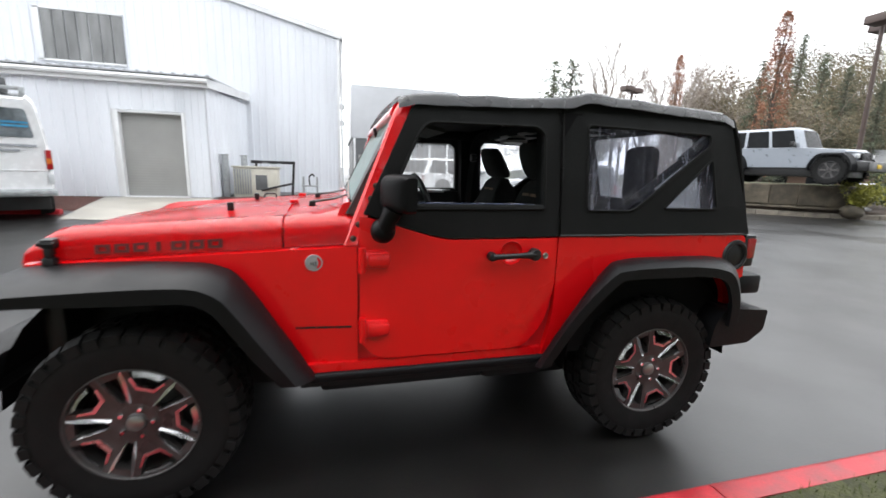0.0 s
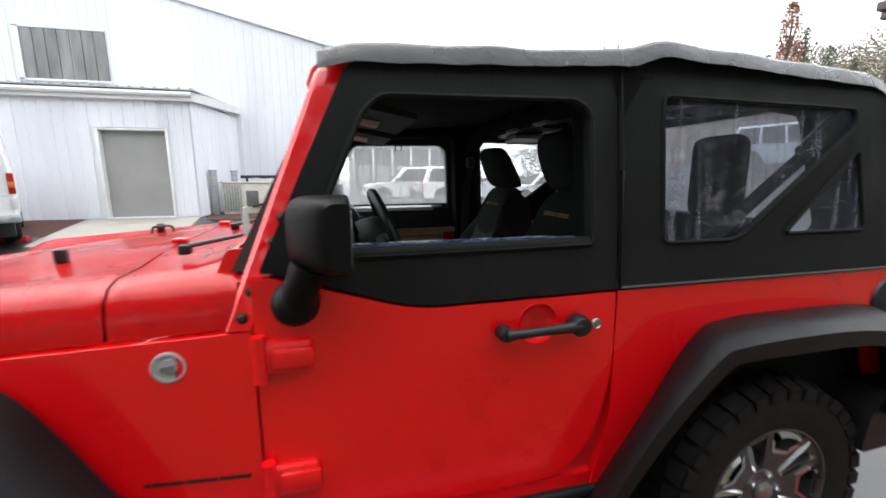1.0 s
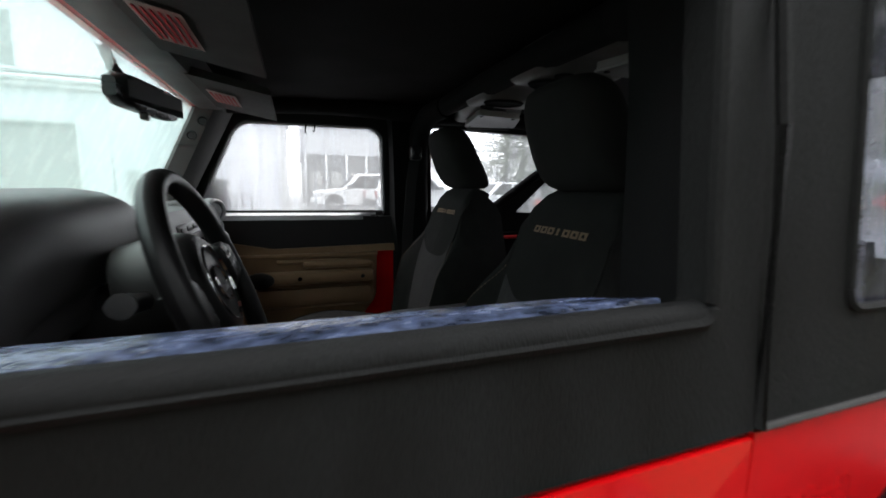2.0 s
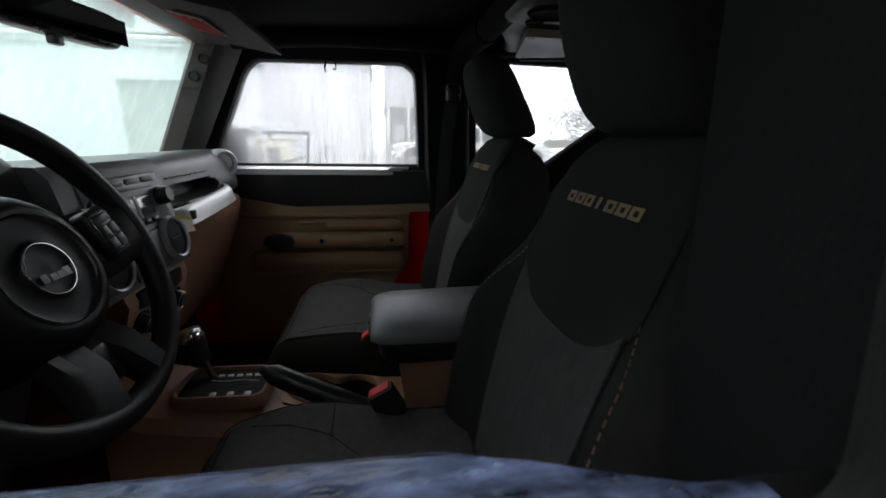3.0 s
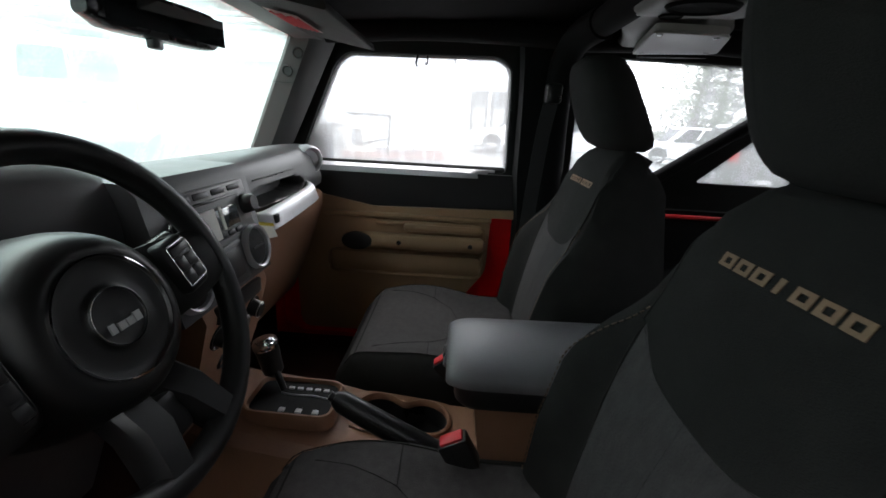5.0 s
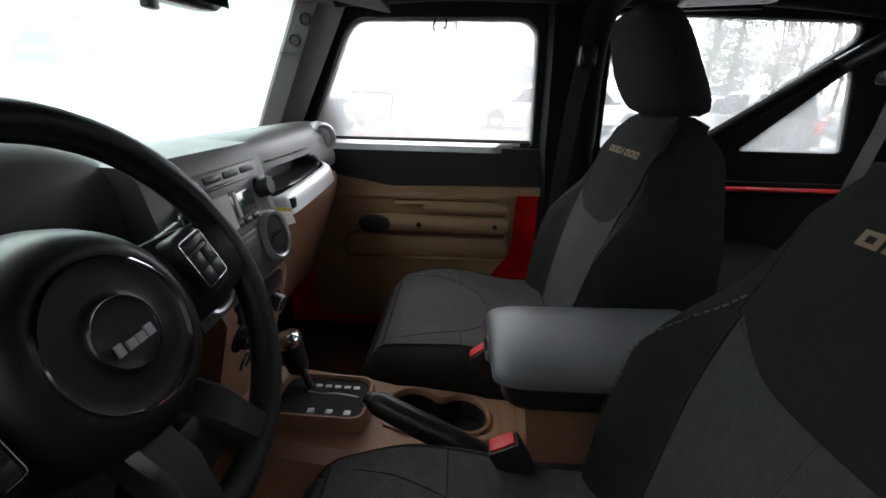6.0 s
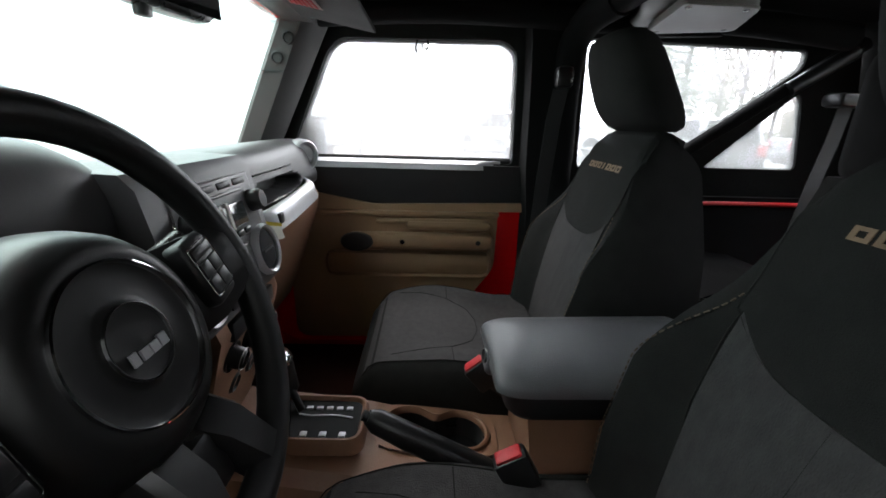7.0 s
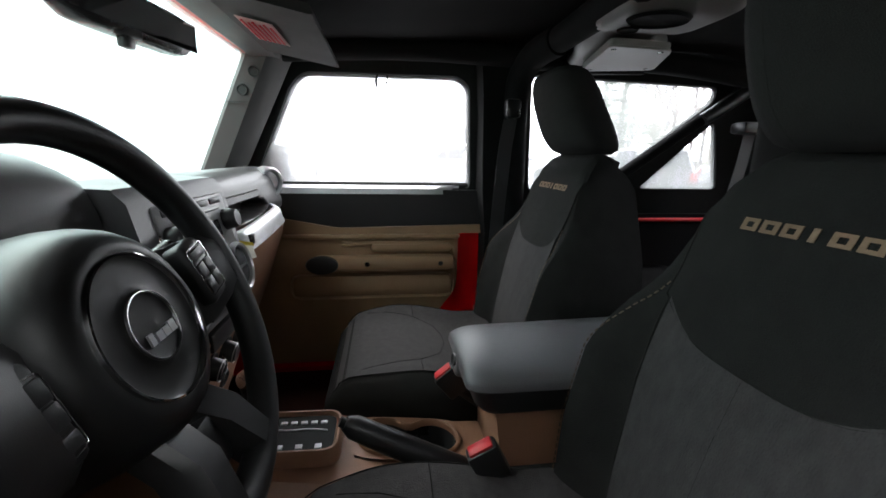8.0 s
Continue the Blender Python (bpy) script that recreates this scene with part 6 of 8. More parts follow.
GALV = mat("galvanised_steel", (0.42, 0.44, 0.45), 0.45, metal=0.6, var=0.2, scale=12)
CREAM = mat("beige_unit_casing", (0.6, 0.58, 0.5), 0.5, var=0.08)

GZ = 0.2


def siding(name, parent, x0, x1, ztop, z0, y, width=0.92, facing=-1):
    """Ribbed steel panels side by side along x."""
    x = x0
    while x < x1 - 0.01:
        xe = min(x + width, x1)
        bm = BM()
        pts = []
        n = 3
        pitch = (xe - x) / n
        for k in range(n):
            a = x + pitch * k
            pts += [(a, 0.0), (a + pitch * 0.66, 0.0), (a + pitch * 0.72, 0.028), (a + pitch * 0.92, 0.028), (a + pitch * 0.98, 0.0)]
        pts[-1] = (xe - 0.004, 0.0)
        lo = [bm.verts.new((px, y + facing * d, z0)) for px, d in pts]
        hi = [bm.verts.new((px, y + facing * d, ztop(px))) for px, d in pts]
        for i in range(len(pts) - 1):
            bm.faces.new((lo[i], lo[i + 1], hi[i + 1], hi[i]))
        part(name, bm, WHITE_STEEL, parent, smooth=False)
        x = xe


hall = thing("warehouse", "large white ribbed steel warehouse with a low gable", "building", (-12, 25, GZ))
rake = lambda x: 6.82 + 0.228 * (1.05 - x) if x > -12.5 else 6.82 + 0.228 * 13.55 - 0.228 * (-12.5 - x)
bm = BM()
ring = [(-26, 0.0), (1.04, 0.0), (1.04, 6.80), (-12.5, rake(-12.5) - 0.02), (-26, rake(-26) - 0.02)]
loft(bm, [[(x, y, z) for x, z in ring] for y in (17.02, 44)])
part("wall", bm, WHITE_TRIM, hall, smooth=False)
siding("wall_panel", hall, -16.0, 1.02, lambda x: rake(x) - 0.03, 0.15, 17.015)
bm = BM()
loft(bm, [[(x, 16.9, rake(x) - 0.12), (x, 16.9, rake(x) + 0.1), (x, 17.05, rake(x) + 0.12), (x, 17.05, rake(x) - 0.12)] for x in (1.16, -5, -12.5, -20, -26)])
part("rake_trim", bm, WHITE_TRIM, hall)
bm = BM()
loft(bm, [[(x, y, z) for x, z in ((1.16, rake(1.05) - 0.02), (-12.5, rake(-12.5) + 0.11), (-26, rake(-26) + 0.11), (-26, rake(-26)), (-12.5, rake(-12.5)), (1.16, rake(1.05) - 0.1))] for y in (16.92, 44)])
part("roof", bm, ROOF_STEEL, hall)
bm = box(BM(), 0.98, 1.1, 16.95, 17.1, 0.15, 6.75, 0.01)
part("corner_trim", bm, WHITE_TRIM, hall)
bm = tube(BM(), [(1.16, 17.12, 6.7), (1.17, 17.15, 6.3), (1.17, 17.15, 0.3)], 0.05, 8)
part("downspout", bm, WHITE_TRIM, hall)
bm = box(BM(), 1.05, 1.25, 16.95, 44, 6.68, 6.84, 0.02)
part("gutter", bm, WHITE_TRIM, hall)
for y, z in ((17.5, 3.9), (18.6, 3.3)):
    bm = box(BM(), 1.05, 1.3, y - 0.1, y + 0.1, z, z + 0.22, 0.03)
    part("wall_lamp", bm, GALV, hall, "small grey wall lamp")
# big upper light panel
win = part("window_frame", box(BM(), -9.75, -9.57, 16.93, 17.0, 4.9, 6.72, 0.01), WHITE_TRIM, hall, "white frame of a grey translucent window")
for a in ((-9.75, -6.93, 6.66, 6.74), (-9.75, -6.93, 4.88, 4.96)):
    part("window_trim", box(BM(), a[0], a[1], 16.93, 17.0, a[2], a[3], 0.008), WHITE_TRIM, hall)
for k in range(7):
    x = -9.56 + 0.374 * k
    bm = BM()
    loft(bm, [[(x + 0.006, 16.985, z), (x + 0.02, 16.955, z), (x + 0.12, 16.95, z), (x + 0.25, 16.952, z), (x + 0.35, 16.955, z), (x + 0.368, 16.985, z)] for z in (4.96, 6.66)])
    part("window_pane", bm, GREY_PANEL, hall, "grey weathered window panel")

annex = thing("annex", "low white ribbed steel annex with a grey roller door", "building", (-8, 15, GZ))
bm = BM()
loft(bm, [[(-16, 13.04, z), (-5.82, 13.04, z), (-5.82, 13.3, z), (-3.84, 13.3, z), (-3.84, 13.04, z), (-3.18, 13.04, z), (-2.72, 17.0, z), (-16, 17.0, z)] for z in (0.0, 2.9)])
loft(bm, [[(-16, 13.04, z), (-3.18, 13.04, z), (-2.72, 17.0, z), (-16, 17.0, z)] for z in (2.9, 3.72)])
part("wall", bm, WHITE_TRIM, annex, smooth=False)
siding("wall_panel", annex, -16, -5.9, lambda x: 3.7, 0.22, 13.03)
siding("wall_panel", annex, -5.9, -3.8, lambda x: 3.7, 2.88, 13.03)
siding("wall_panel", annex, -3.8, -3.19, lambda x: 3.7, 0.22, 13.03, 0.61)
for k in range(4):
    x0, x1 = -3.165 + 0.1125 * k, -3.165 + 0.1125 * (k + 1)
    bm = BM()
    y0 = 13.02 + 0.99 * k
    for j in range(3):
        a, b = y0 + 0.33 * j, y0 + 0.33 * (j + 1)
        f = lambda y: -3.165 + (y - 13.02) * 0.1136
        loft(bm, [[(f(a), a, z), (f(a + 0.24) , a + 0.24, z), (f(a + 0.26) + 0.02, a + 0.26, z), (f(a + 0.31) + 0.02, a + 0.31, z), (f(b), b, z)] for z in (0.22, 3.7)], closed=False)
    bmesh.ops.remove_doubles(bm, verts=bm.verts[:], dist=0.004)
    part("wall_panel", bm, WHITE_STEEL, annex, smooth=False)
bm = BM()
fas = [(-16, 12.86), (-3.05, 12.86), (-2.55, 16.98), (-2.75, 16.98), (-3.2, 13.04), (-16, 13.04)]
loft(bm, [[(x, y, z + (y - 12.86) * 0.05) for x, y in fas] for z in (3.66, 3.74, 3.93)])
part("fascia", bm, WHITE_TRIM, annex, "white fascia and gutter")
bm = tube(BM(), [(-16, 12.82, 3.84), (-3.03, 12.82, 3.84)], 0.075, 8)
part("gutter", bm, WHITE_TRIM, annex)
bm = BM()
loft(bm, [[(x, 12.80, 3.95), (x, 12.80, 3.985), (x, 17, 4.25), (x, 17, 4.1)] for x in (-16, -2.95)])
roof_annex = part("roof", bm, ROOF_STEEL, annex)
for k in range(40):
    x = -15.7 + 0.325 * k
    bm = box(BM(), x - 0.03, x + 0.03, 12.79, 13.4, 3.985, 4.025, 0.008)
    part("roof_rib", bm, ROOF_STEEL, roof_annex)
bm = BM()
rows = []
for k in range(64):
    z = 0.22 + 2.6 * k / 63
    rows.append([(-5.70, 13.2 + (0.003 if k % 2 else 0), z), (-3.92, 13.2 + (0.003 if k % 2 else 0), z)])
loft(bm, rows, closed=False)
part("roller_door", bm, GREY_DOOR, annex, "closed grey roller door", smooth=False)
for a in ((-5.80, -5.70, 0.2, 2.86), (-3.92, -3.84, 0.2, 2.86), (-5.70, -3.92, 2.80, 2.86)):
    part("door_frame", box(BM(), a[0], a[1], 12.985, 13.28, a[2], a[3], 0.008), WHITE_TRIM, annex)
part("door_threshold", box(BM(), -5.75, -3.88, 12.98, 13.3, 0.17, 0.235, 0.01), WHITE_TRIM, annex)

annex.matrix_basis = Matrix.Translation((-8.16, 15, GZ)) @ Matrix.Diagonal((1, 1, 1.03, 1))
hall.matrix_basis = Matrix.Translation((-12.12, 25, GZ)) @ Matrix.Diagonal((1, 1, 1.012, 1))

shed = thing("far_building", "white flat-roofed building with a dark ground floor", "building", (5, 45, GZ))
part("wall", box(BM(), 2.2, 13, 40, 58, 4.2, 9.2, 0.02), mat("pale_grey_cladding", (0.45, 0.46, 0.48), 0.5, var=0.08, scale=0.5), shed, smooth=False)
part("ground_floor", box(BM(), 2.4, 12.8, 40.1, 58, 0.0, 4.2, 0.02), DARK_DOOR, shed, smooth=False)
for k in range(5):
    part("door", box(BM(), 2.9 + 1.9 * k, 4.0 + 1.9 * k, 40.04, 40.12, 0.2, 2.6, 0.02), GREY_DOOR, shed)
for k in range(6):
    part("post", box(BM(), 2.4 + 1.9 * k, 2.6 + 1.9 * k, 39.98, 40.1, 0.2, 4.2, 0.02), WHITE_TRIM, shed)


def lay(name, poly, lift, material, label, category, n=10):
    """A flat layer that follows the yard, between four corners."""
    a, b, c, d = [Vector((*p, 0)) for p in poly]

    def f(u, v):
        p = a.lerp(b, u).lerp(d.lerp(c, u), v)
        return Vector((p.x, p.y, rise(p.x, p.y) + lift))

    return tagged(part(name, grid_surface(BM(), f, n, n), material), label, category, kind="structure")


lay("apron", [(-6.4, 12.97), (-3.3, 12.97), (-2.2, 7.4), (-4.9, 7.75)], 0.012, CONCRETE, "damp pale concrete apron before the roller door", "pavement")
lay("mulch_bed", [(-15, 12.97), (-6.45, 12.97), (-5.3, 9.1), (-15, 9.0)], 0.01, MULCH, "dark red bark mulch bed by the wall", "planting bed", 16)
lay("mulch_bed", [(-3.2, 12.97), (0.9, 16.9), (1.4, 12.5), (-2.7, 11.6)], 0.014, MULCH, "dark red bark mulch strip beside the apron", "planting bed", 16)

# wheel stop
bm = BM()
loft(bm, [[(x, 8.6 + a, 0.13 + b) for a, b in ((-0.09, 0), (-0.06, 0.11), (-0.04, 0.125), (0.04, 0.125), (0.06, 0.11), (0.09, 0))] for x in (-6.9, -5.3)])
stop = tagged(part("wheel_stop", bm, KERB_RED), "red painted concrete wheel stop beside the van", "wheel stop")

# outdoor units by the annex
ac = thing("air_conditioner", "beige outdoor air conditioning unit with slatted side", "air conditioner", (-2.0, 14.0, GZ))
part("casing", box(BM(), -2.85, -1.35, 13.9, 14.6, GZ - 0.02, 1.28, 0.03), CREAM, ac)
part("top_cover", box(BM(), -2.9, -1.3, 13.85, 14.65, 1.26, 1.31, 0.015), CREAM, ac)
for k in range(7):
    part("grille_slat", box(BM(), -2.80 + 0.085 * k, -2.755 + 0.085 * k, 13.86, 13.905, 0.3, 1.2, 0.008), GALV, ac)
part("access_panel", box(BM(), -2.1, -1.7, 13.885, 13.905, 0.45, 1.0, 0.006), DARK_DOOR, ac)
cab = thing("utility_cabinet", "narrow grey galvanised utility cabinet", "cabinet", (-3.05, 13.7, GZ), group="cabinets by the annex")
part("casing", box(BM(), -3.16, -2.96, 13.75, 13.9, GZ - 0.02, 1.68, 0.02), GALV, cab)
part("lid", box(BM(), -3.18, -2.94, 13.73, 13.92, 1.67, 1.71, 0.01), GALV, cab)
copy_thing(cab, Matrix.Translation((-2.64, 14.75, GZ)))
rack = thing("steel_rack", "black bent steel rack frame standing by the wall", "rack", (-1.4, 14.0, GZ))
part("beam", box(BM(), -2.25, -0.72, 13.95, 14.05, 1.42, 1.53, 0.02), BLACK, rack)
part("leg", tube(BM(), [(-0.76, 14.0, 1.48), (-0.78, 14.0, 1.2), (-0.85, 14.0, 0.2)], 0.045, 8), BLACK, rack)
part("leg", tube(BM(), [(-2.2, 14.75, 1.46), (-2.2, 14.75, 0.2)], 0.045, 8), BLACK, rack)
part("rail", tube(BM(), [(-0.8, 13.9, 0.72), (-1.3, 13.85, 0.6), (-1.9, 13.8, 0.45)], 0.04, 8), BLACK, rack)
part("strut", tube(BM(), [(-2.1, 13.97, 1.5), (-1.5, 13.95, 1.40), (-0.8, 13.98, 1.5)], 0.015, 6), GALV, rack)
chair = thing("metal_cart", "grey tubular metal cart", "cart", (-0.2, 14, GZ))
for x in (-0.45, 0.05):
    part("leg", tube(BM(), [(x, 13.9, 0.2), (x, 13.9, 0.98)], 0.022, 8), GALV, chair)
    part("leg", tube(BM(), [(x, 14.4, 0.2), (x, 14.4, 0.98)], 0.022, 8), GALV, chair)
part("deck", box(BM(), -0.5, 0.1, 13.85, 14.45, 0.62, 0.66, 0.01), GALV, chair)
part("handle", tube(BM(), arc([(-0.2, 13.9, 0.66), (-0.22, 13.9, 0.95), (-0.12, 13.95, 1.08), (-0.05, 14.1, 1.0)], 4), 0.03, 8), BLACK, chair)

# ---------------------------------------------------------------- parked vehicles
PAINT_WHITE = mat("white_car_paint", (0.75, 0.76, 0.77), 0.25, var=0.04, coat=0.8)
PAINT_SILVER = mat("silver_car_paint", (0.25, 0.275, 0.31), 0.35, metal=0.35, var=0.03, coat=0.8)
PAINT_GREY = mat("dark_grey_car_paint", (0.1, 0.1, 0.105), 0.25, metal=0.3, var=0.06, coat=0.8)
BLUE_BAND = mat("blue_decal", (0.06, 0.32, 0.55), 0.4)
GREY_BAR = mat("grey_lettering_bar", (0.35, 0.37, 0.4), 0.5)
YELLOW_PLATE = mat("yellow_plate", (0.75, 0.5, 0.03), 0.5)


def small_wheel(parent, x, y, r, sgn, dark=False, width=0.24):
    m = Matrix.Translation((x, y, r)) @ Matrix.Rotation(radians(90 * -sgn), 4, "X")
    w = part("wheel", lathe(BM(), [(0.0, -0.02), (r * 0.6, -0.02), (r * 0.62, -width)], 24, m), RIM_DARK, parent)
    part("tyre", lathe(BM(), [(r * 0.6, 0.0), (r * 0.68, 0.02), (r * 0.92, 0.015), (r, -0.03), (r, -width + 0.03), (r * 0.9, -width), (r * 0.6, -width)], 32, m), RUBBER, w)
    if dark:
        for k in range(26):
            bm = box(BM(), r * 0.93, r * 1.045, -0.03, 0.03, -0.09, 0.012)
            bm.transform(m @ Matrix.Rotation(2 * math.pi * k / 26, 4, "Z"))
            part("tread_block", bm, RUBBER, w)
    part("rim", lathe(BM(), [(r * 0.52, -0.01), (r * 0.58, 0.012), (r * 0.62, 0.008), (r * 0.62, -0.05)], 28, m), SILVER if not dark else RIM_DARK, w)
    for k in range(6):
        bm = loft(BM(), [[(q, -h, 0.0 - 0.02), (q, -h * 0.8, 0.004), (q, h * 0.8, 0.004), (q, h, -0.02)] for q, h in ((0.03, 0.03), (r * 0.3, 0.025), (r * 0.56, 0.034))])
        bm.transform(m @ Matrix.Rotation(2 * math.pi * k / 6, 4, "Z"))
        part("spoke", bm, RIM if dark else SILVER, w)
    return w


def parked(name, label, paint, L, W, prof, roof, wheels, r, at, yaw, sills=0.32, flares=False, category="car", nose=0.06, group="", size=1.0):
    """prof: outline of the lower body (x, z) from the tail to the nose along the shoulder; roof: (x_tail, x_head, z_roof, x_tail_top, x_head_top)."""
    t = thing(name, label, category, (0, 0, 0), group)
    w = W / 2
    bm = BM()
    top = prof
    ring = []
    for y, k in ((-w, 0.97), (-w + 0.02, 0.99), (-w + 0.10, 1.0), (0, 1.015), (w - 0.10, 1.0), (w - 0.02, 0.99), (w, 0.97)):
        lo = [(L / 2 - 0.02, sills), (-L / 2 + 0.02, sills)]
        ring.append([(x * (1 - nose * abs(y / w) ** 3 * (1 if x > L * 0.3 else 0.2)), y, sills + (z - sills) * k) for x, z in top + lo])
    loft(bm, ring)
    body = part("body", bm, paint, t)
    # cabin
    x0, x1, zr, xt0, xt1 = roof
    zb = min(z for x, z in prof if x0 - 0.1 <= x <= x1 + 0.1) - 0.03
    bm = BM()
    rings = []
    for k in range(7):
        q = k / 6
        z = zb + (zr - zb) * q
        xa, xb = x0 + (xt0 - x0) * q, x1 + (xt1 - x1) * q
        ww = w - 0.03 - 0.13 * q - (0.06 if k == 6 else 0)
        if k == 6:
            xa, xb = xa + 0.06, xb - 0.08
        rings.append([(xa, -ww + 0.08, z), (xa + 0.08, -ww, z), (xb - 0.10, -ww, z), (xb, -ww + 0.12, z), (xb, ww - 0.12, z), (xb - 0.10, ww, z), (xa + 0.08, ww, z), (xa, ww - 0.08, z)])
    loft(bm, rings)
    part("cabin", bm, paint, t)
    # glazing, set proud of the cabin
    za, zc = zb + 0.05, zr - 0.09
    qa, qc = (za - zb) / (zr - zb), (zc - zb) / (zr - zb)
    xl = lambda q: x0 + (xt0 - x0) * q
    xh = lambda q: x1 + (xt1 - x1) * q
    wq = lambda q: w - 0.03 - 0.13 * q
    n = 3 if xh(0.5) - xl(0.5) > 2.3 else 2
    for s in (-1, 1):
        for k in range(n):
            f0, f1 = (k + 0.06) / n, (k + 0.94) / n
            bm = BM()
            pts = []
            for q, fr in ((qa, f0), (qa, f1), (qc, f1), (qc, f0)):
                a, b = xl(q) + 0.14, xh(q) - 0.16
                pts.append(bm.verts.new((a + (b - a) * fr, s * (wq(q) + 0.006), zb + (zr - zb) * q)))
            bm.faces.new(pts)
            bmesh.ops.solidify(bm, geom=bm.faces[:], thickness=0.004)
            part("side_window", bm, CAR_GLASS, t)
    for nm, g, d in (("windscreen", xh, 0.008), ("rear_window", xl, -0.008)):
        bm = BM()
        bm.faces.new([bm.verts.new((g(q) + d, s * (wq(q) - 0.17), zb + (zr - zb) * q)) for q, s in ((qa, -1), (qa, 1), (qc, 1), (qc, -1))])
        bmesh.ops.solidify(bm, geom=bm.faces[:], thickness=0.004)
        part(nm, bm, CAR_GLASS, t)
    zn = prof[-1][1]
    for s in (-1, 1):
        part("headlight", box(BM(), L / 2 - 0.16, L / 2 - 0.015, s * (w - 0.22) - (0.07 if flares else 0.14), s * (w - 0.22) + (0.07 if flares else 0.14), zn - 0.2, zn - 0.06, 0.03), LAMP_CLEAR, t)
        part("tail_light", box(BM(), -L / 2 - 0.01, -L / 2 + 0.10, s * (w - 0.13) - 0.1, s * (w - 0.13) + 0.115, prof[0][1] - 0.34, prof[0][1] - 0.06, 0.02), LAMP_RED, t)
        part("side_mirror", box(BM(), x1 - 0.35, x1 - 0.22, s * (w + 0.1) - 0.1, s * (w + 0.1) + 0.1, zb + 0.06, zb + 0.22, 0.03), SATIN, t)
        for k in range(2):
            xk = x0 + 0.35 + (x1 - x0) * (0.12 + 0.45 * k)
            part("door_handle", box(BM(), xk, xk + 0.16, s * (w - 0.01) - 0.012, s * (w - 0.01) + 0.012, zb - 0.12, zb - 0.09, 0.005), paint, t)
    part("front_bumper", box(BM(), L / 2 - 0.14, L / 2 + (0.3 if flares else 0.06), -w + 0.05, w - 0.05, 0.42 if flares else 0.36, 0.72 if flares else 0.6, 0.04), BLACK if flares else paint, t)
    part("rear_bumper", box(BM(), -L / 2 - 0.06, -L / 2 + 0.12, -w + 0.05, w - 0.05, 0.38, 0.62, 0.04), BLACK, t)
    part("grille", box(BM(), L / 2 - 0.05, L / 2 + 0.004, -w * 0.5, w * 0.5, zn - 0.26, zn - 0.05, 0.01), RIM_DARK, t)
    part("underbody", box(BM(), -L / 2 + 0.2, L / 2 - 0.2, -w + 0.1, w - 0.1, 0.24, sills + 0.05, 0.02), RIM_DARK, t)
    for x in wheels:
        for s in (-1, 1):
            bm = BM()
            loft(bm, [[(x + rr * math.cos(a), y, r + rr * math.sin(a)) for a in [math.pi * k / 12 for k in range(13)]] for rr, y in ((r * 1.16, s * (w + 0.004)), (r * 1.16, s * (w - 0.3)))], closed=False)
            bm.faces.new([bm.verts.new((x + r * 1.16 * math.cos(a), s * (w + 0.003), r + r * 1.16 * math.sin(a))) for a in [math.pi * k / 12 for k in range(13)]])
            part("wheel_arch", bm, RIM_DARK, t)
            small_wheel(t, x, s * (w - 0.01 if not flares else w + 0.06), r, s, flares)
            if flares:
                bm = BM()
                rings = []
                for k in range(13):
                    a = math.pi * (k / 12)
                    c, q = math.cos(a) * 1.25, min(math.sin(a) * 1.35, 1.12)
                    rings.append([(x + r * c * 1.12, s * (w - 0.05), r + r * q * 1.1), (x + r * c, s * (w + 0.15), r + r * q), (x + r * c * 0.93, s * (w + 0.15), r + r * q * 0.93), (x + r * c * 0.95, s * (w - 0.05), r + r * q * 0.95)])
                loft(bm, rings)
                part("flare", bm, FLARE, t)
    t.matrix_basis = pose(*at, 0, 0, yaw) @ Matrix.Scale(size, 4)
    return t


suv_prof = [(-2.3, 1.02), (-2.2, 1.06), (0.9, 1.03), (1.2, 1.02), (2.1, 0.93), (2.3, 0.82)]
suv_roof = (-2.26, 1.05, 1.72, -1.95, 0.35)
def suv(at, yaw, label):
    return parked("parked_suv", label, PAINT_WHITE, 4.6, 1.86, suv_prof, suv_roof, (1.4, -1.35), 0.37, at, yaw, group="parked white cars")


suv((4.5, 18.9, rise(4.5, 19)), 180, "white sport utility car parked nose to the warehouse")
suv((6.8, 17.4, rise(6.8, 17)), 8, "white estate car with red tail lights, parked")
suv((12.2, 19.5, rise(12, 19)), 176, "white sport utility car parked in the yard")
suv((16.8, 24.5, 0), 185, "white car in the second parking row")
parked("parked_pickup", "dark grey pickup truck with chrome bumper", PAINT_GREY, 5.6, 1.95, [(-2.8, 1.1), (-2.75, 1.12), (0.2, 1.12), (1.1, 1.12), (2.6, 1.05), (2.8, 0.9)], (-0.9, 1.15, 1.78, -0.75, 0.55), (2.05, -1.75), 0.4, (17.5, 13.75, 0.0), -20, category="pickup truck", size=1.06)

parked("parked_suv", "dark grey sport utility car with a red tail light", PAINT_GREY, 4.6, 1.86, suv_prof, suv_roof, (1.4, -1.35), 0.37, (10.7, 13.2, rise(10.7, 13.2)), 75)

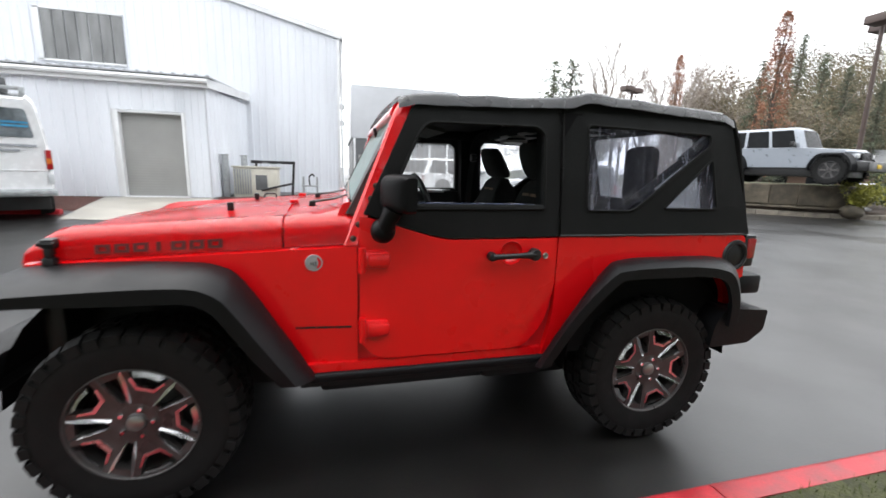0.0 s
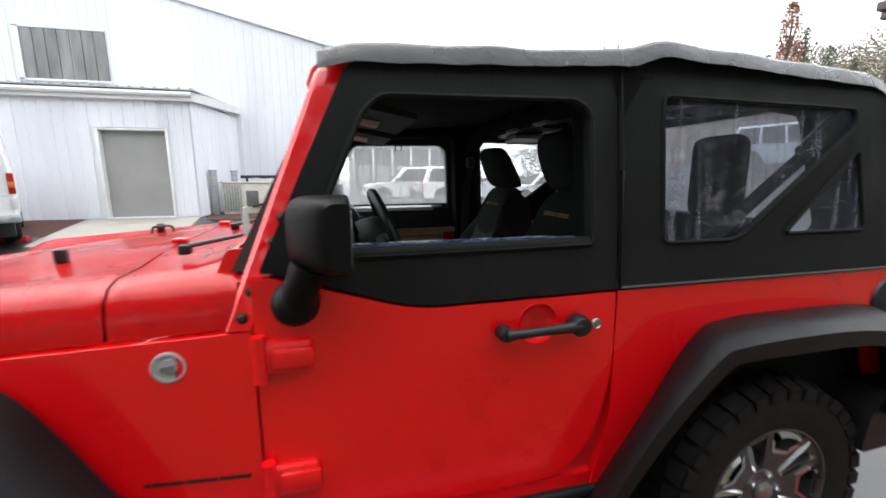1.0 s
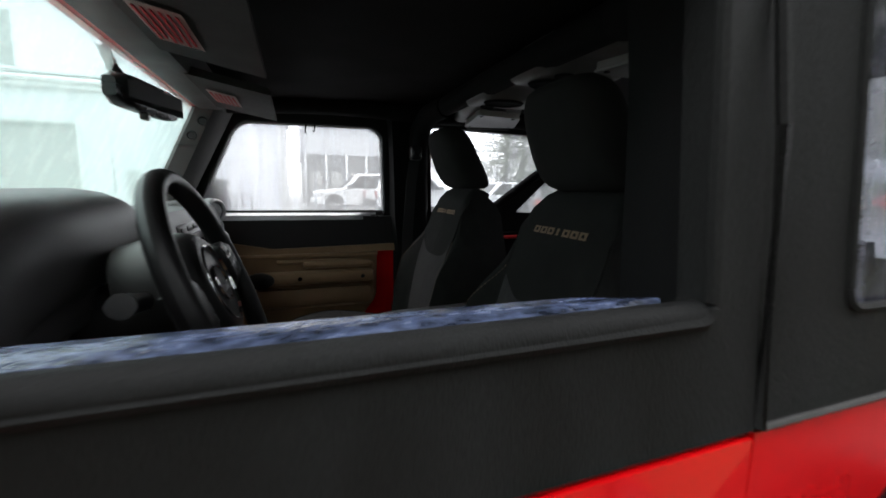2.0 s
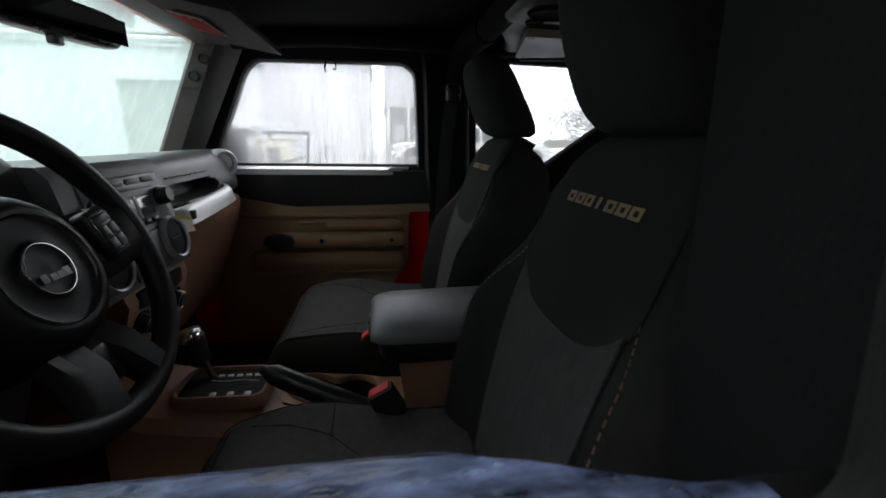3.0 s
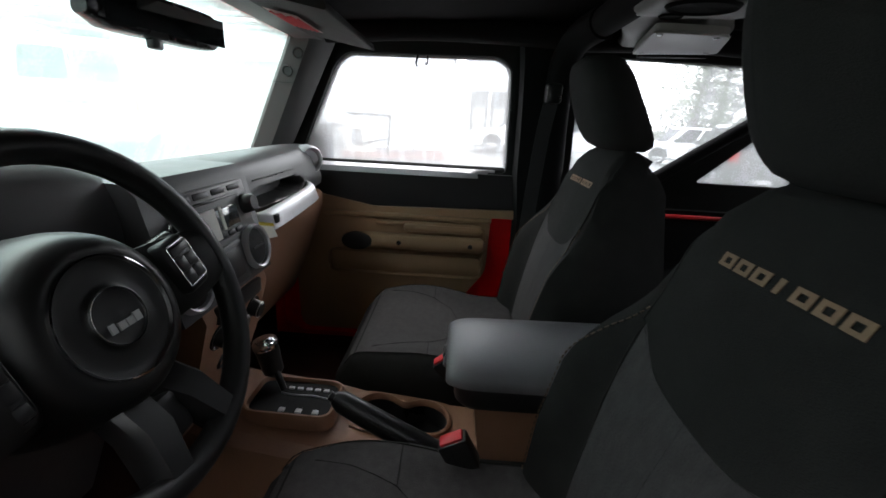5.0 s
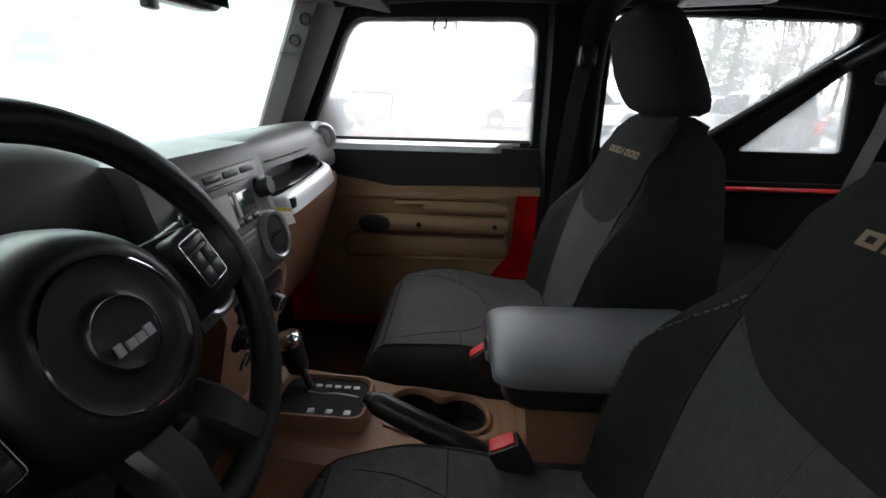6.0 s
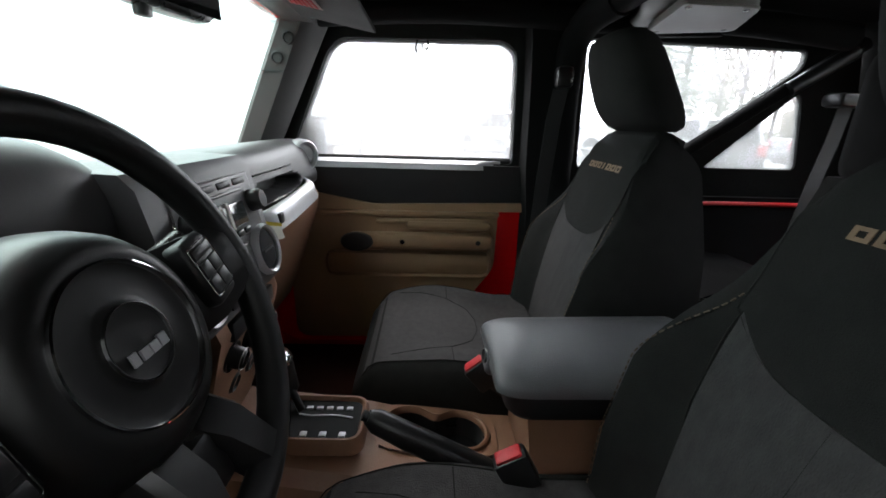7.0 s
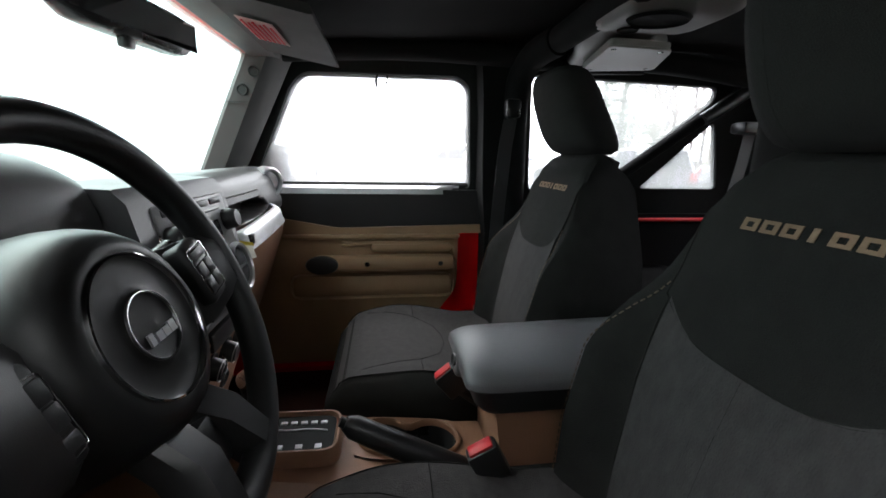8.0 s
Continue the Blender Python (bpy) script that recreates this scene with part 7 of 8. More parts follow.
# silver four-door off-roader on the raised bed
silver = parked("parked_off_roader", "silver four-door off-road car with black flares on a raised bed", PAINT_SILVER, 4.1, 1.62,
                [(-2.0, 1.16), (-1.95, 1.2), (0.55, 1.18), (0.7, 1.17), (1.95, 1.08), (2.05, 1.02)], (-1.97, 0.72, 1.84, -1.93, 0.45), (1.47, -1.47), 0.45, (19.6, 11.25, 1.33), -76, 0.52, True, nose=0.12, size=1.22)
for k in range(7):
    bm = box(BM(), 2.045, 2.062, -0.30 + 0.1 * k - 0.03, -0.30 + 0.1 * k + 0.03, 0.78, 1.0, 0.008)
    p = part("grille_slot", bm, RIM_DARK, silver)
    p.matrix_parent_inverse = Matrix()
p = part("number_plate", box(BM(), 2.352, 2.362, -0.16, 0.16, 0.52, 0.64, 0.005), YELLOW_PLATE, silver, "yellow plate")
p.matrix_parent_inverse = Matrix()

# white van seen from behind
van = thing("delivery_van", "white high-roof van with roof rack, seen from behind", "van", (-6.0, 10.7, 0.1))
bm = BM()
rings = []
for y, s in ((8.0, 0.96), (8.06, 1.0), (11.5, 1.0), (12.2, 0.99), (12.6, 0.97)):
    half = fillet([(0.98, 0.5), (1.0, 1.2), (0.97, 1.6), (0.86, 2.4), (0.72, 2.56)], 0.1, 3)
    full = [(x, z) for x, z in half] + [(-x, z) for x, z in half[::-1]]
    rings.append([(-6.0 + x * s, y, 1.3 + (z - 1.3) * s + 0.1) for x, z in full])
loft(bm, rings)
part("body", bm, PAINT_WHITE, van)
part("rear_bumper", box(BM(), -7.02, -4.98, 7.85, 8.06, 0.6, 0.75, 0.04), GALV, van, "grey rear bumper")
part("underside", box(BM(), -6.9, -5.1, 8.2, 12.5, 0.3, 0.62, 0.02), RIM_DARK, van)


def van_wheel(s, y):
    m = Matrix.Translation((-6 + s * 0.95, y, 0.46)) @ Matrix.Rotation(radians(90 * s), 4, "Y")
    w = part("wheel", lathe(BM(), [(0.0, -0.02), (0.21, -0.02), (0.22, -0.22)], 24, m), RIM_DARK, van)
    part("tyre", lathe(BM(), [(0.21, 0.0), (0.25, 0.02), (0.33, 0.015), (0.36, -0.03), (0.36, -0.2), (0.33, -0.23), (0.21, -0.23)], 32, m), RUBBER, w)


for s in (-1, 1):
    bm = BM()
    bm.faces.new([bm.verts.new((-6.0 + s * x, 7.985 + (z - 1.3) * 0.0, z)) for x, z in fillet([(0.06, 1.78), (0.78, 1.78), (0.70, 2.34), (0.06, 2.34)], 0.06, 4)])
    bmesh.ops.solidify(bm, geom=bm.faces[:], thickness=0.006)
    g = part("rear_window", bm, CAR_GLASS if s < 0 else mat("frosted_van_glass", (0.3, 0.34, 0.37), 0.15, var=0.3, coat=1), van)
    for k in range(2):
        bm = box(BM(), min(-6 + s * 0.08, -6 + s * 0.72), max(-6 + s * 0.08, -6 + s * 0.72), 7.972, 7.98, 1.98 + 0.07 * k, 2.02 + 0.07 * k)
        part("decal_band", bm, BLUE_BAND, g, "blue decal band")
    part("tail_light", box(BM(), -6 + s * 0.955 - 0.05, -6 + s * 0.955 + 0.05, 7.96, 8.08, 1.15, 1.55, 0.015), LAMP_RED, van)
    part("lamp_lens", box(BM(), -6 + s * 0.955 - 0.045, -6 + s * 0.955 + 0.045, 7.953, 7.965, 1.27, 1.38, 0.004), LAMP_AMBER, van)
    part("reverse_lamp", box(BM(), -6 + s * 0.955 - 0.045, -6 + s * 0.955 + 0.045, 7.955, 8.06, 0.86, 1.06, 0.01), LAMP_CLEAR, van)
    part("door_handle", box(BM(), -6 + s * 0.12 - 0.07, -6 + s * 0.12 + 0.07, 7.95, 8.0, 1.36, 1.42, 0.01), SATIN, van)
    for y in (8.9, 11.9):
        van_wheel(s, y)
part("door_seam", box(BM(), -6.006, -5.994, 7.975, 8.0, 0.8, 2.5), SATIN, van)
for k, (z, a, b) in enumerate(((1.60, 0.14, 0.80), (1.50, 0.10, 0.55))):
    part("lettering_bar", box(BM(), -6 + a, -6 + b, 7.974, 7.986, z, z + 0.045), GREY_BAR, van)
part("panel_crease", box(BM(), -6.9, -5.1, 7.985, 8.0, 1.12, 1.135, 0.004), PAINT_WHITE, van)
for y in (8.3, 9.8, 11.3):
    part("rack_bar", box(BM(), -6.75, -5.25, y - 0.04, y + 0.04, 2.72, 2.79, 0.01), GALV, van)
for x in (-6.7, -5.3):
    part("rack_foot", box(BM(), x - 0.04, x + 0.04, 8.25, 11.4, 2.55, 2.74, 0.01), GALV, van)
part("roof_box", box(BM(), -6.5, -5.5, 8.25, 10.4, 2.79, 2.93, 0.03), DARK_DOOR, van)
van.matrix_basis = Matrix.Translation((-5.0, 8.0, 0)) @ Matrix.Rotation(radians(31), 4, "Z") @ Matrix.Translation((5.0, -8.0, 0)) @ Matrix.Translation((-6.0, 10.7, 0.1))

# ---------------------------------------------------------------- raised bed on the far side
STONE = mat("brown_retaining_stone", (0.11, 0.092, 0.065), 0.8, var=0.45, scale=3, bump=0.8, bscale=30, bdist=0.01, rand=0.18)
KERB_STONE = mat("mossy_kerb_concrete", (0.2, 0.175, 0.14), 0.7, var=0.4, scale=3, bump=0.6, bscale=40, rand=0.15)
bed = thing("raised_bed", "stone-edged raised planting bed with bark", "planter", (22.5, 12, 0))
out = arc([(16.9, 12.9, 0), (17.6, 11.6, 0), (18.6, 10.5, 0), (20.0, 9.5, 0), (21.6, 8.8, 0), (24.0, 8.7, 0), (28.0, 9.6, 0), (34, 11.0, 0)], 6)
inn = arc([(17.3, 13.9, 0), (17.8, 12.2, 0), (18.6, 11.0, 0), (19.6, 10.0, 0), (20.8, 9.4, 0), (22.4, 9.7, 0), (24.4, 11.0, 0), (29, 14.5, 0)], 6)
for a, b in zip(out[::3], out[3::3]):
    d = (b - a).normalized()
    nrm = Vector((-d.y, d.x, 0))
    bm = BM()
    p, q = a + d * 0.01, b - d * 0.01
    loft(bm, [[c + nrm * o + Vector((0, 0, z)) for o, z in ((0, 0), (0.02, 0.17), (0.05, 0.2), (0.24, 0.2), (0.26, 0))] for c in (p, q)])
    part("kerb_stone", bm, KERB_STONE, bed)
bm = BM()
top = 1.30
ou = [bm.verts.new(p + Vector((0.1, 0.2, 0.16))) for p in out]
mi = [bm.verts.new(p + Vector((-0.25, -0.25, 0.34))) for p in inn]
for i in range(len(out) - 1):
    bm.faces.new((ou[i], ou[i + 1], mi[i + 1], mi[i]))
part("soil", bm, SOIL, bed)
rgs = random.Random(3)
for a, b in zip(inn[:28:4], inn[4:32:4]):
    d = (b - a).normalized()
    nrm = Vector((-d.y, d.x, 0))
    for row in range(2):
        h0, h1 = (0.1, 0.4) if row == 0 else (0.41, 1.3)
        j = rgs.uniform(-0.04, 0.04)
        bm = BM()
        p, q = a + d * 0.012, b - d * 0.012
        n = 8
        loft(bm, [[c + nrm * (o + j + 0.06 * row + 0.035 * noise.noise((c.x * 2.2, c.y * 2.2, z * 3 + row))) + Vector((0, 0, z + (0.03 * noise.noise((c.x * 1.7, c.y * 1.7, 4)) if z > h0 + 0.1 else 0))) for o, z in ((0.02, h0), (-0.01, h0 + 0.06), (0.0, (h0 + h1) / 2), (0.0, h1 - 0.05), (0.04, h1), (0.4, h1), (0.4, h0))] for c in [p.lerp(q, k / n) for k in range(n + 1)]])
        part("wall_stone", bm, STONE, bed, angle=25)
bm = BM()
far = [Vector((p.x + 9, p.y + 8, 0)) for p in inn]
va = [bm.verts.new(p + Vector((0.3, 0.3, 1.28))) for p in inn]
vb = [bm.verts.new(p + Vector((0, 0, 1.28))) for p in far]
for i in range(len(inn) - 1):
    bm.faces.new((va[i], va[i + 1], vb[i + 1], vb[i]))
part("bed_top", bm, TURF, bed)
bm = BM()
rr = bmesh.ops.create_icosphere(bm, subdivisions=3, radius=0.36)
for v in bm.verts:
    v.co = Vector((v.co.x * 1.3, v.co.y, v.co.z * 0.75)) * (1 + 0.25 * noise.noise(v.co * 2.2)) + Vector((20.6, 9.2, 0.3))
tagged(part("rock", bm, STONE), "rounded brown-grey boulder on the bark", "rock")

# street furniture
POLE = mat("brown_pole_paint", (0.07, 0.045, 0.038), 0.5, var=0.15)
lamp = thing("street_lamp", "brown car park lamp post with box head", "lamp post", (27.2, 13.4, 0), group="car park lamp posts")
part("pole", tube(BM(), [(27.3, 13.4, 0), (27.2, 13.4, 4), (27.0, 13.4, 9.1)], [0.12, 0.11, 0.09], 10), POLE, lamp)
part("base", lathe(BM(), [(0.3, 0), (0.3, 0.5), (0.22, 0.6)], 16, Matrix.Translation((27.3, 13.4, 0))), CONCRETE, lamp)
for dx, dy in ((-0.75, -0.35), (0.75, 0.35)):
    part("lamp_head", box(BM(), 27.0 + dx - 0.45, 27.0 + dx + 0.45, 13.4 + dy - 0.45, 13.4 + dy + 0.45, 9.0, 9.4, 0.03), POLE, lamp, "brown box lamp head")
    part("lamp_arm", tube(BM(), [(27.0, 13.4, 9.1), (27.0 + dx, 13.4 + dy, 9.15)], 0.05, 8), POLE, lamp)
copy_thing(lamp, Matrix.LocRotScale(Vector((30.3, 35.5, 0)), None, (1.09, 1.09, 1.09)))
sign = thing("sign_post", "thin white sign on a metal post", "sign", (30.0, 11.7, 0))
part("post", tube(BM(), [(30, 11.7, 0), (30.05, 11.7, 3.2)], 0.035, 8), GALV, sign)
part("board", box(BM(), 29.85, 30.2, 11.65, 11.68, 2.6, 3.25, 0.01), WHITE_TRIM, sign)
low = thing("low_building", "long low building with a grey shingle roof", "building", (58, 30, 0))
bm = BM()
loft(bm, [[(x0, y, z) for x0, z in ((50, 2.6), (54, 4.8), (62, 4.8), (66, 2.6))] for y in (14, 46)])
part("roof", bm, mat("grey_shingle", (0.16, 0.165, 0.17), 0.8, var=0.2), low)
part("wall", box(BM(), 51, 65, 14.4, 45.6, 0, 2.65), mat("brown_board_wall", (0.16, 0.1, 0.07), 0.7, var=0.2), low)
for k in range(8):
    part("window", box(BM(), 50.95, 51.05, 16 + 3.6 * k, 17.6 + 3.6 * k, 0.9, 2.1, 0.02), CAR_GLASS, low)
parked("parked_saloon", "white saloon car parked near the low building", PAINT_WHITE, 4.6, 1.8, [(-2.3, 0.92), (-2.2, 0.96), (1.0, 0.92), (2.1, 0.8), (2.3, 0.68)], (-1.7, 1.0, 1.42, -1.0, 0.2), (1.35, -1.35), 0.32, (40, 19.5, 0.0), -70)
parked("parked_saloon", "red saloon car parked in the distance", RED, 4.5, 1.8, [(-2.25, 0.92), (-2.15, 0.96), (1.0, 0.92), (2.05, 0.8), (2.25, 0.68)], (-1.7, 1.0, 1.42, -1.0, 0.2), (1.35, -1.35), 0.32, (46, 17, 0.0), -60)

# ---------------------------------------------------------------- trees
BARK = mat("grey_brown_bark", (0.09, 0.07, 0.055), 0.9, var=0.35, scale=6, bump=0.8, bscale=30, bdist=0.01)
TWIG = mat("pale_bare_twigs", (0.36, 0.31, 0.27), 0.9, var=0.25)
# distance haze is put into the paler needle and undergrowth colours
NEEDLE = mat("haze_paled_needles", (0.12, 0.14, 0.09), 0.8, var=0.4, scale=0.5, rand=0.3)
OLIVE = mat("haze_paled_undergrowth", (0.28, 0.235, 0.15), 0.85, var=0.4, scale=0.4, rand=0.3)
RUST = mat("rust_brown_leaves", (0.4, 0.18, 0.105), 0.8, var=0.45, scale=1.5)
LIME = mat("yellow_green_leaves", (0.3, 0.3, 0.04), 0.7, var=0.4, scale=6)
GREEN = mat("dark_green_leaves", (0.05, 0.075, 0.03), 0.7, var=0.4, scale=6)


def leaf(bm, p, size, rg):
    a, b = Vector((rg.gauss(0, 1), rg.gauss(0, 1), rg.gauss(0, 1))).normalized(), Vector((rg.gauss(0, 1), rg.gauss(0, 1), rg.gauss(0, 1))).normalized()
    bm.faces.new([bm.verts.new(p), bm.verts.new(p + a * size), bm.verts.new(p + (a + b) * size * 0.55)])


def branch(bm, p, d, length, r, depth, rg, tips):
    q = p + d * length * 0.5 + Vector((rg.gauss(0, 0.03), rg.gauss(0, 0.03), 0)) * length
    e = q + (d + Vector((rg.gauss(0, 0.12), rg.gauss(0, 0.12), 0.1))).normalized() * length * 0.5
    tube(bm, [p, q, e], [r, r * 0.8, r * 0.6], 4 if depth < 3 else 6, caps=False)
    tips.append(e)
    if depth == 0:
        return
    for k in range(rg.choice((2, 3, 3))):
        s = Vector((rg.gauss(0, 0.55), rg.gauss(0, 0.55), rg.uniform(0.1, 0.5)))
        branch(bm, p.lerp(e, rg.uniform(0.45, 1.0)), (d + s).normalized(), length * rg.uniform(0.55, 0.75), r * 0.55, depth - 1, rg, tips)


def bare_tree(name, label, h, seed, leaves=0, lmat=OLIVE, at=(0, 0, 0)):
    rg = random.Random(seed)
    t = thing(name, label, "tree", (0, 0, 0))
    bm, tips = BM(), []
    tube(bm, [(0, 0, -0.3), (0.05, 0, h * 0.15), (0.0, 0.05, h * 0.35)], [h * 0.016, h * 0.012, h * 0.008], 8)
    part("trunk", bm, BARK, t)
    bm = BM()
    for k in range(7):
        a = rg.random() * 6.28
        z = h * rg.uniform(0.15, 0.36)
        branch(bm, Vector((0, 0, z)), Vector((math.cos(a) * 0.45, math.sin(a) * 0.45, 1)).normalized(), h * rg.uniform(0.26, 0.36), h * 0.0055, 4, rg, tips)
    part("branchwork", bm, TWIG, t)
    if leaves:
        bm = BM()
        for k in range(leaves):
            p = rg.choice(tips) + Vector((rg.gauss(0, 0.5), rg.gauss(0, 0.5), rg.gauss(0, 0.5)))
            leaf(bm, p, rg.uniform(0.2, 0.5), rg)
        part("crown", bm, lmat, t, smooth=False)
    t.matrix_basis = Matrix.Translation(at)
    return t


def conifer(label, h, seed, at=(0, 0, 0), wide=0.2):
    rg = random.Random(seed)
    t = thing("fir_tree", label, "tree", (0, 0, 0), "fir trees on the slope")
    part("trunk", tube(BM(), [(0, 0, -0.5), (0, 0, h * 0.5), (0, 0, h)], [h * 0.02, h * 0.012, 0.02], 8), BARK, t)
    bm = BM()
    z = h * 0.1
    while z < h * 0.985:
        q = z / h
        ln = h * wide * (1 - q) ** 0.8 * rg.uniform(0.8, 1.15) + 0.15
        for k in range(9):
            a = rg.random() * 6.28
            l2 = ln * rg.uniform(0.6, 1.1)
            d = Vector((math.cos(a), math.sin(a), -0.12 - 0.2 * (1 - q)))
            n = max(5, int(l2 * 6))
            for j in range(n * 2):
                f = (j + rg.random()) / n / 2
                p = Vector((0, 0, z)) + d * l2 * f + Vector((0, 0, 0.12 * l2 * f * f))
                s = Vector((rg.gauss(0, 0.12), rg.gauss(0, 0.12), 0)) * l2 * 0.8
                leaf(bm, p + s, rg.uniform(0.14, 0.32) * (0.5 + h / 30), rg)
        z += h * 0.02 + 0.05
    part("crown", bm, NEEDLE, t, smooth=False)
    t.matrix_basis = Matrix.Translation(at)
    return t


def column_tree(label, h, r, seed, at):
    rg = random.Random(seed)
    t = thing("columnar_tree", label, "tree", (0, 0, 0), "rust-leaved columnar trees")
    bm = tube(BM(), [(0, 0, -0.3), (0, 0.03, h * 0.5), (0.04, 0, h * 0.95)], [0.13, 0.08, 0.02], 8)
    part("trunk", bm, BARK, t)
    bm, tips = BM(), []
    for k in range(26):
        a = rg.random() * 6.28
        z = h * rg.uniform(0.08, 0.8)
        ln = h * 0.2 * rg.uniform(0.6, 1.2)
        d = Vector((math.cos(a) * 0.28, math.sin(a) * 0.28, 1)).normalized()
        tube(bm, [(0, 0, z), Vector((0, 0, z)) + d * ln * 0.5, Vector((0, 0, z)) + d * ln + Vector((0, 0, 0.2))], [0.035, 0.025, 0.008], 5)
    part("branchwork", bm, BARK, t)
    bm = BM()
    lobes = [(rg.random() * 6.28, rg.uniform(0.1, 0.8), rg.uniform(0.5, 1.15)) for _ in range(40)]
    for k in range(7000):
        z = rg.random() ** 0.85
        a = rg.random() * 6.28
        env = r * (min(1, z * 5 + 0.35)) * (1 - z) ** 0.42 * (0.75 + 0.35 * noise.noise((math.cos(a) * 1.5, math.sin(a) * 1.5, z * 9)))
        q = env * rg.uniform(0.3, 1.0) ** 0.5
        if noise.noise((math.cos(a) * q * 2, math.sin(a) * q * 2, z * h * 1.3)) < -0.22:
            continue
        leaf(bm, Vector((q * math.cos(a), q * math.sin(a), 0.5 + z * (h - 0.5))), rg.uniform(0.09, 0.2), rg)
    part("crown", bm, RUST, t, smooth=False)
    t.matrix_basis = Matrix.Translation(at)
    return t


def shrub(label, m, r, h, n, at, seed):
    rg = random.Random(seed)
    t = thing("shrub", label, "shrub", (0, 0, 0), "shrubs in the bed")
    bm = BM()
    for k in range(8):
        a = rg.random() * 6.28
        tube(bm, [(0, 0, -0.1), (0.4 * r * math.cos(a), 0.4 * r * math.sin(a), h * 0.5)], [0.02, 0.008], 4)
    part("stems", bm, BARK, t)
    bm = BM()
    lumps = [(Vector((rg.uniform(-1, 1) * r * 0.7, rg.uniform(-1, 1) * r * 0.7, h * rg.uniform(0.3, 0.75))), rg.uniform(0.3, 0.5) * r) for _ in range(12)]
    for k in range(n):
        c, q = rg.choice(lumps)
        p = c + Vector((rg.gauss(0, 1), rg.gauss(0, 1), rg.gauss(0, 0.8))).normalized() * q * rg.uniform(0.6, 1.05)
        p.z = max(0.02, p.z)
        leaf(bm, p, rg.uniform(0.07, 0.15), rg)
    part("crown", bm, m, t, smooth=False)
    t.matrix_basis = Matrix.Translation(at)
    return t


shrub("bright yellow-green low shrub beside the stones", LIME, 0.95, 1.2, 3200, (21.2, 9.3, 0.3), 1)
shrub("dark green clipped shrub in the bed", GREEN, 1.2, 1.0, 2600, (24.6, 9.9, 0.35), 2)
shrub("green hedge shrub behind the bed", GREEN, 1.6, 1.5, 3000, (31.0, 13.4, 1.0), 3)
shrub("yellow-green shrub behind the lamp post", LIME, 1.5, 1.3, 2600, (33.5, 14.6, 1.0), 4)
column_tree("tall narrow tree with rust-brown winter leaves", 10.6, 1.6, 5, (28.2, 19.2, 1.2))
column_tree("small narrow tree with rust-brown winter leaves", 13.0, 1.5, 6, (36.0, 36.0, 1.0))
firs = [conifer("dark green fir tree", 17.5, 11, (26.9, 46, -2.2), 0.5), conifer("dense dark green fir tree", 18, 12, (62, 40, 0), 0.2), conifer("broad green fir tree", 15, 13, (66, 33, 0), 0.24)]
bares = [bare_tree("bare_tree", "tall leafless grey tree", 13, 21, 0, OLIVE, (36.5, 45, 1)), bare_tree("bare_tree", "leafless tree with olive-brown undergrowth", 15, 22, 2600, OLIVE, (52, 46, 0)), bare_tree("bare_tree", "spreading leafless pale tree", 12, 23, 0, OLIVE, (46, 50, 0))]
rg = random.Random(9)
for k in range(34):
    q = k / 33
    ang = radians(50 - 31 * q + rg.uniform(-0.8, 0.8))
    d = rg.uniform(58, 84)
    p = Vector((0.8 + d * math.cos(ang), -2.6 + d * math.sin(ang), 0))
    p.z = max(0, 15 * smooth(62, 105, d) * (1 - smooth(37, 45, math.degrees(ang))) - 0.3)
    src = rg.choice(firs[1:] + [bares[1]] * 4 + [bares[2]]) if q > 0.25 else rg.choice((bares[0], bares[1], bares[2]))
    s = rg.uniform(0.75, 1.0) * (0.8 if q < 0.3 else 0.9)
    copy_thing(src, Matrix.LocRotScale(p, Euler((0, 0, rg.random() * 6.28)), (s, s, s)))
for k in range(14):
    a = radians(86 - 34 * k / 13 + rg.uniform(-1, 1))
    d = rg.uniform(66, 84)
    s = rg.uniform(0.6, 0.85)
    copy_thing(rg.choice(bares), Matrix.LocRotScale(Vector((0.8 + d * math.cos(a), -2.6 + d * math.sin(a), -0.5)), Euler((0, 0, rg.random() * 6.28)), (s, s, s)))
for px, py, s, src in ((33.0, 45, 1.45, 0), (36.0, 46, 1.6, 0), (39.5, 45, 1.35, 2), (45.0, 47, 1.5, 0), (49.0, 49, 1.55, 2), (51.9, 50, 1.6, 0), (55.0, 51, 1.6, 0), (57.5, 50, 1.55, 0), (61.5, 55, 1.3, 1), (59, 52, 1.2, 1)):
    copy_thing(bares[src], Matrix.LocRotScale(Vector((px, py, 0)), Euler((0, 0, px)), (s, s, s)))
copy_thing(firs[0], Matrix.LocRotScale(Vector((29.6, 46.5, -2.2)), Euler((0, 0, 2)), (1.0, 1.0, 1.03)))
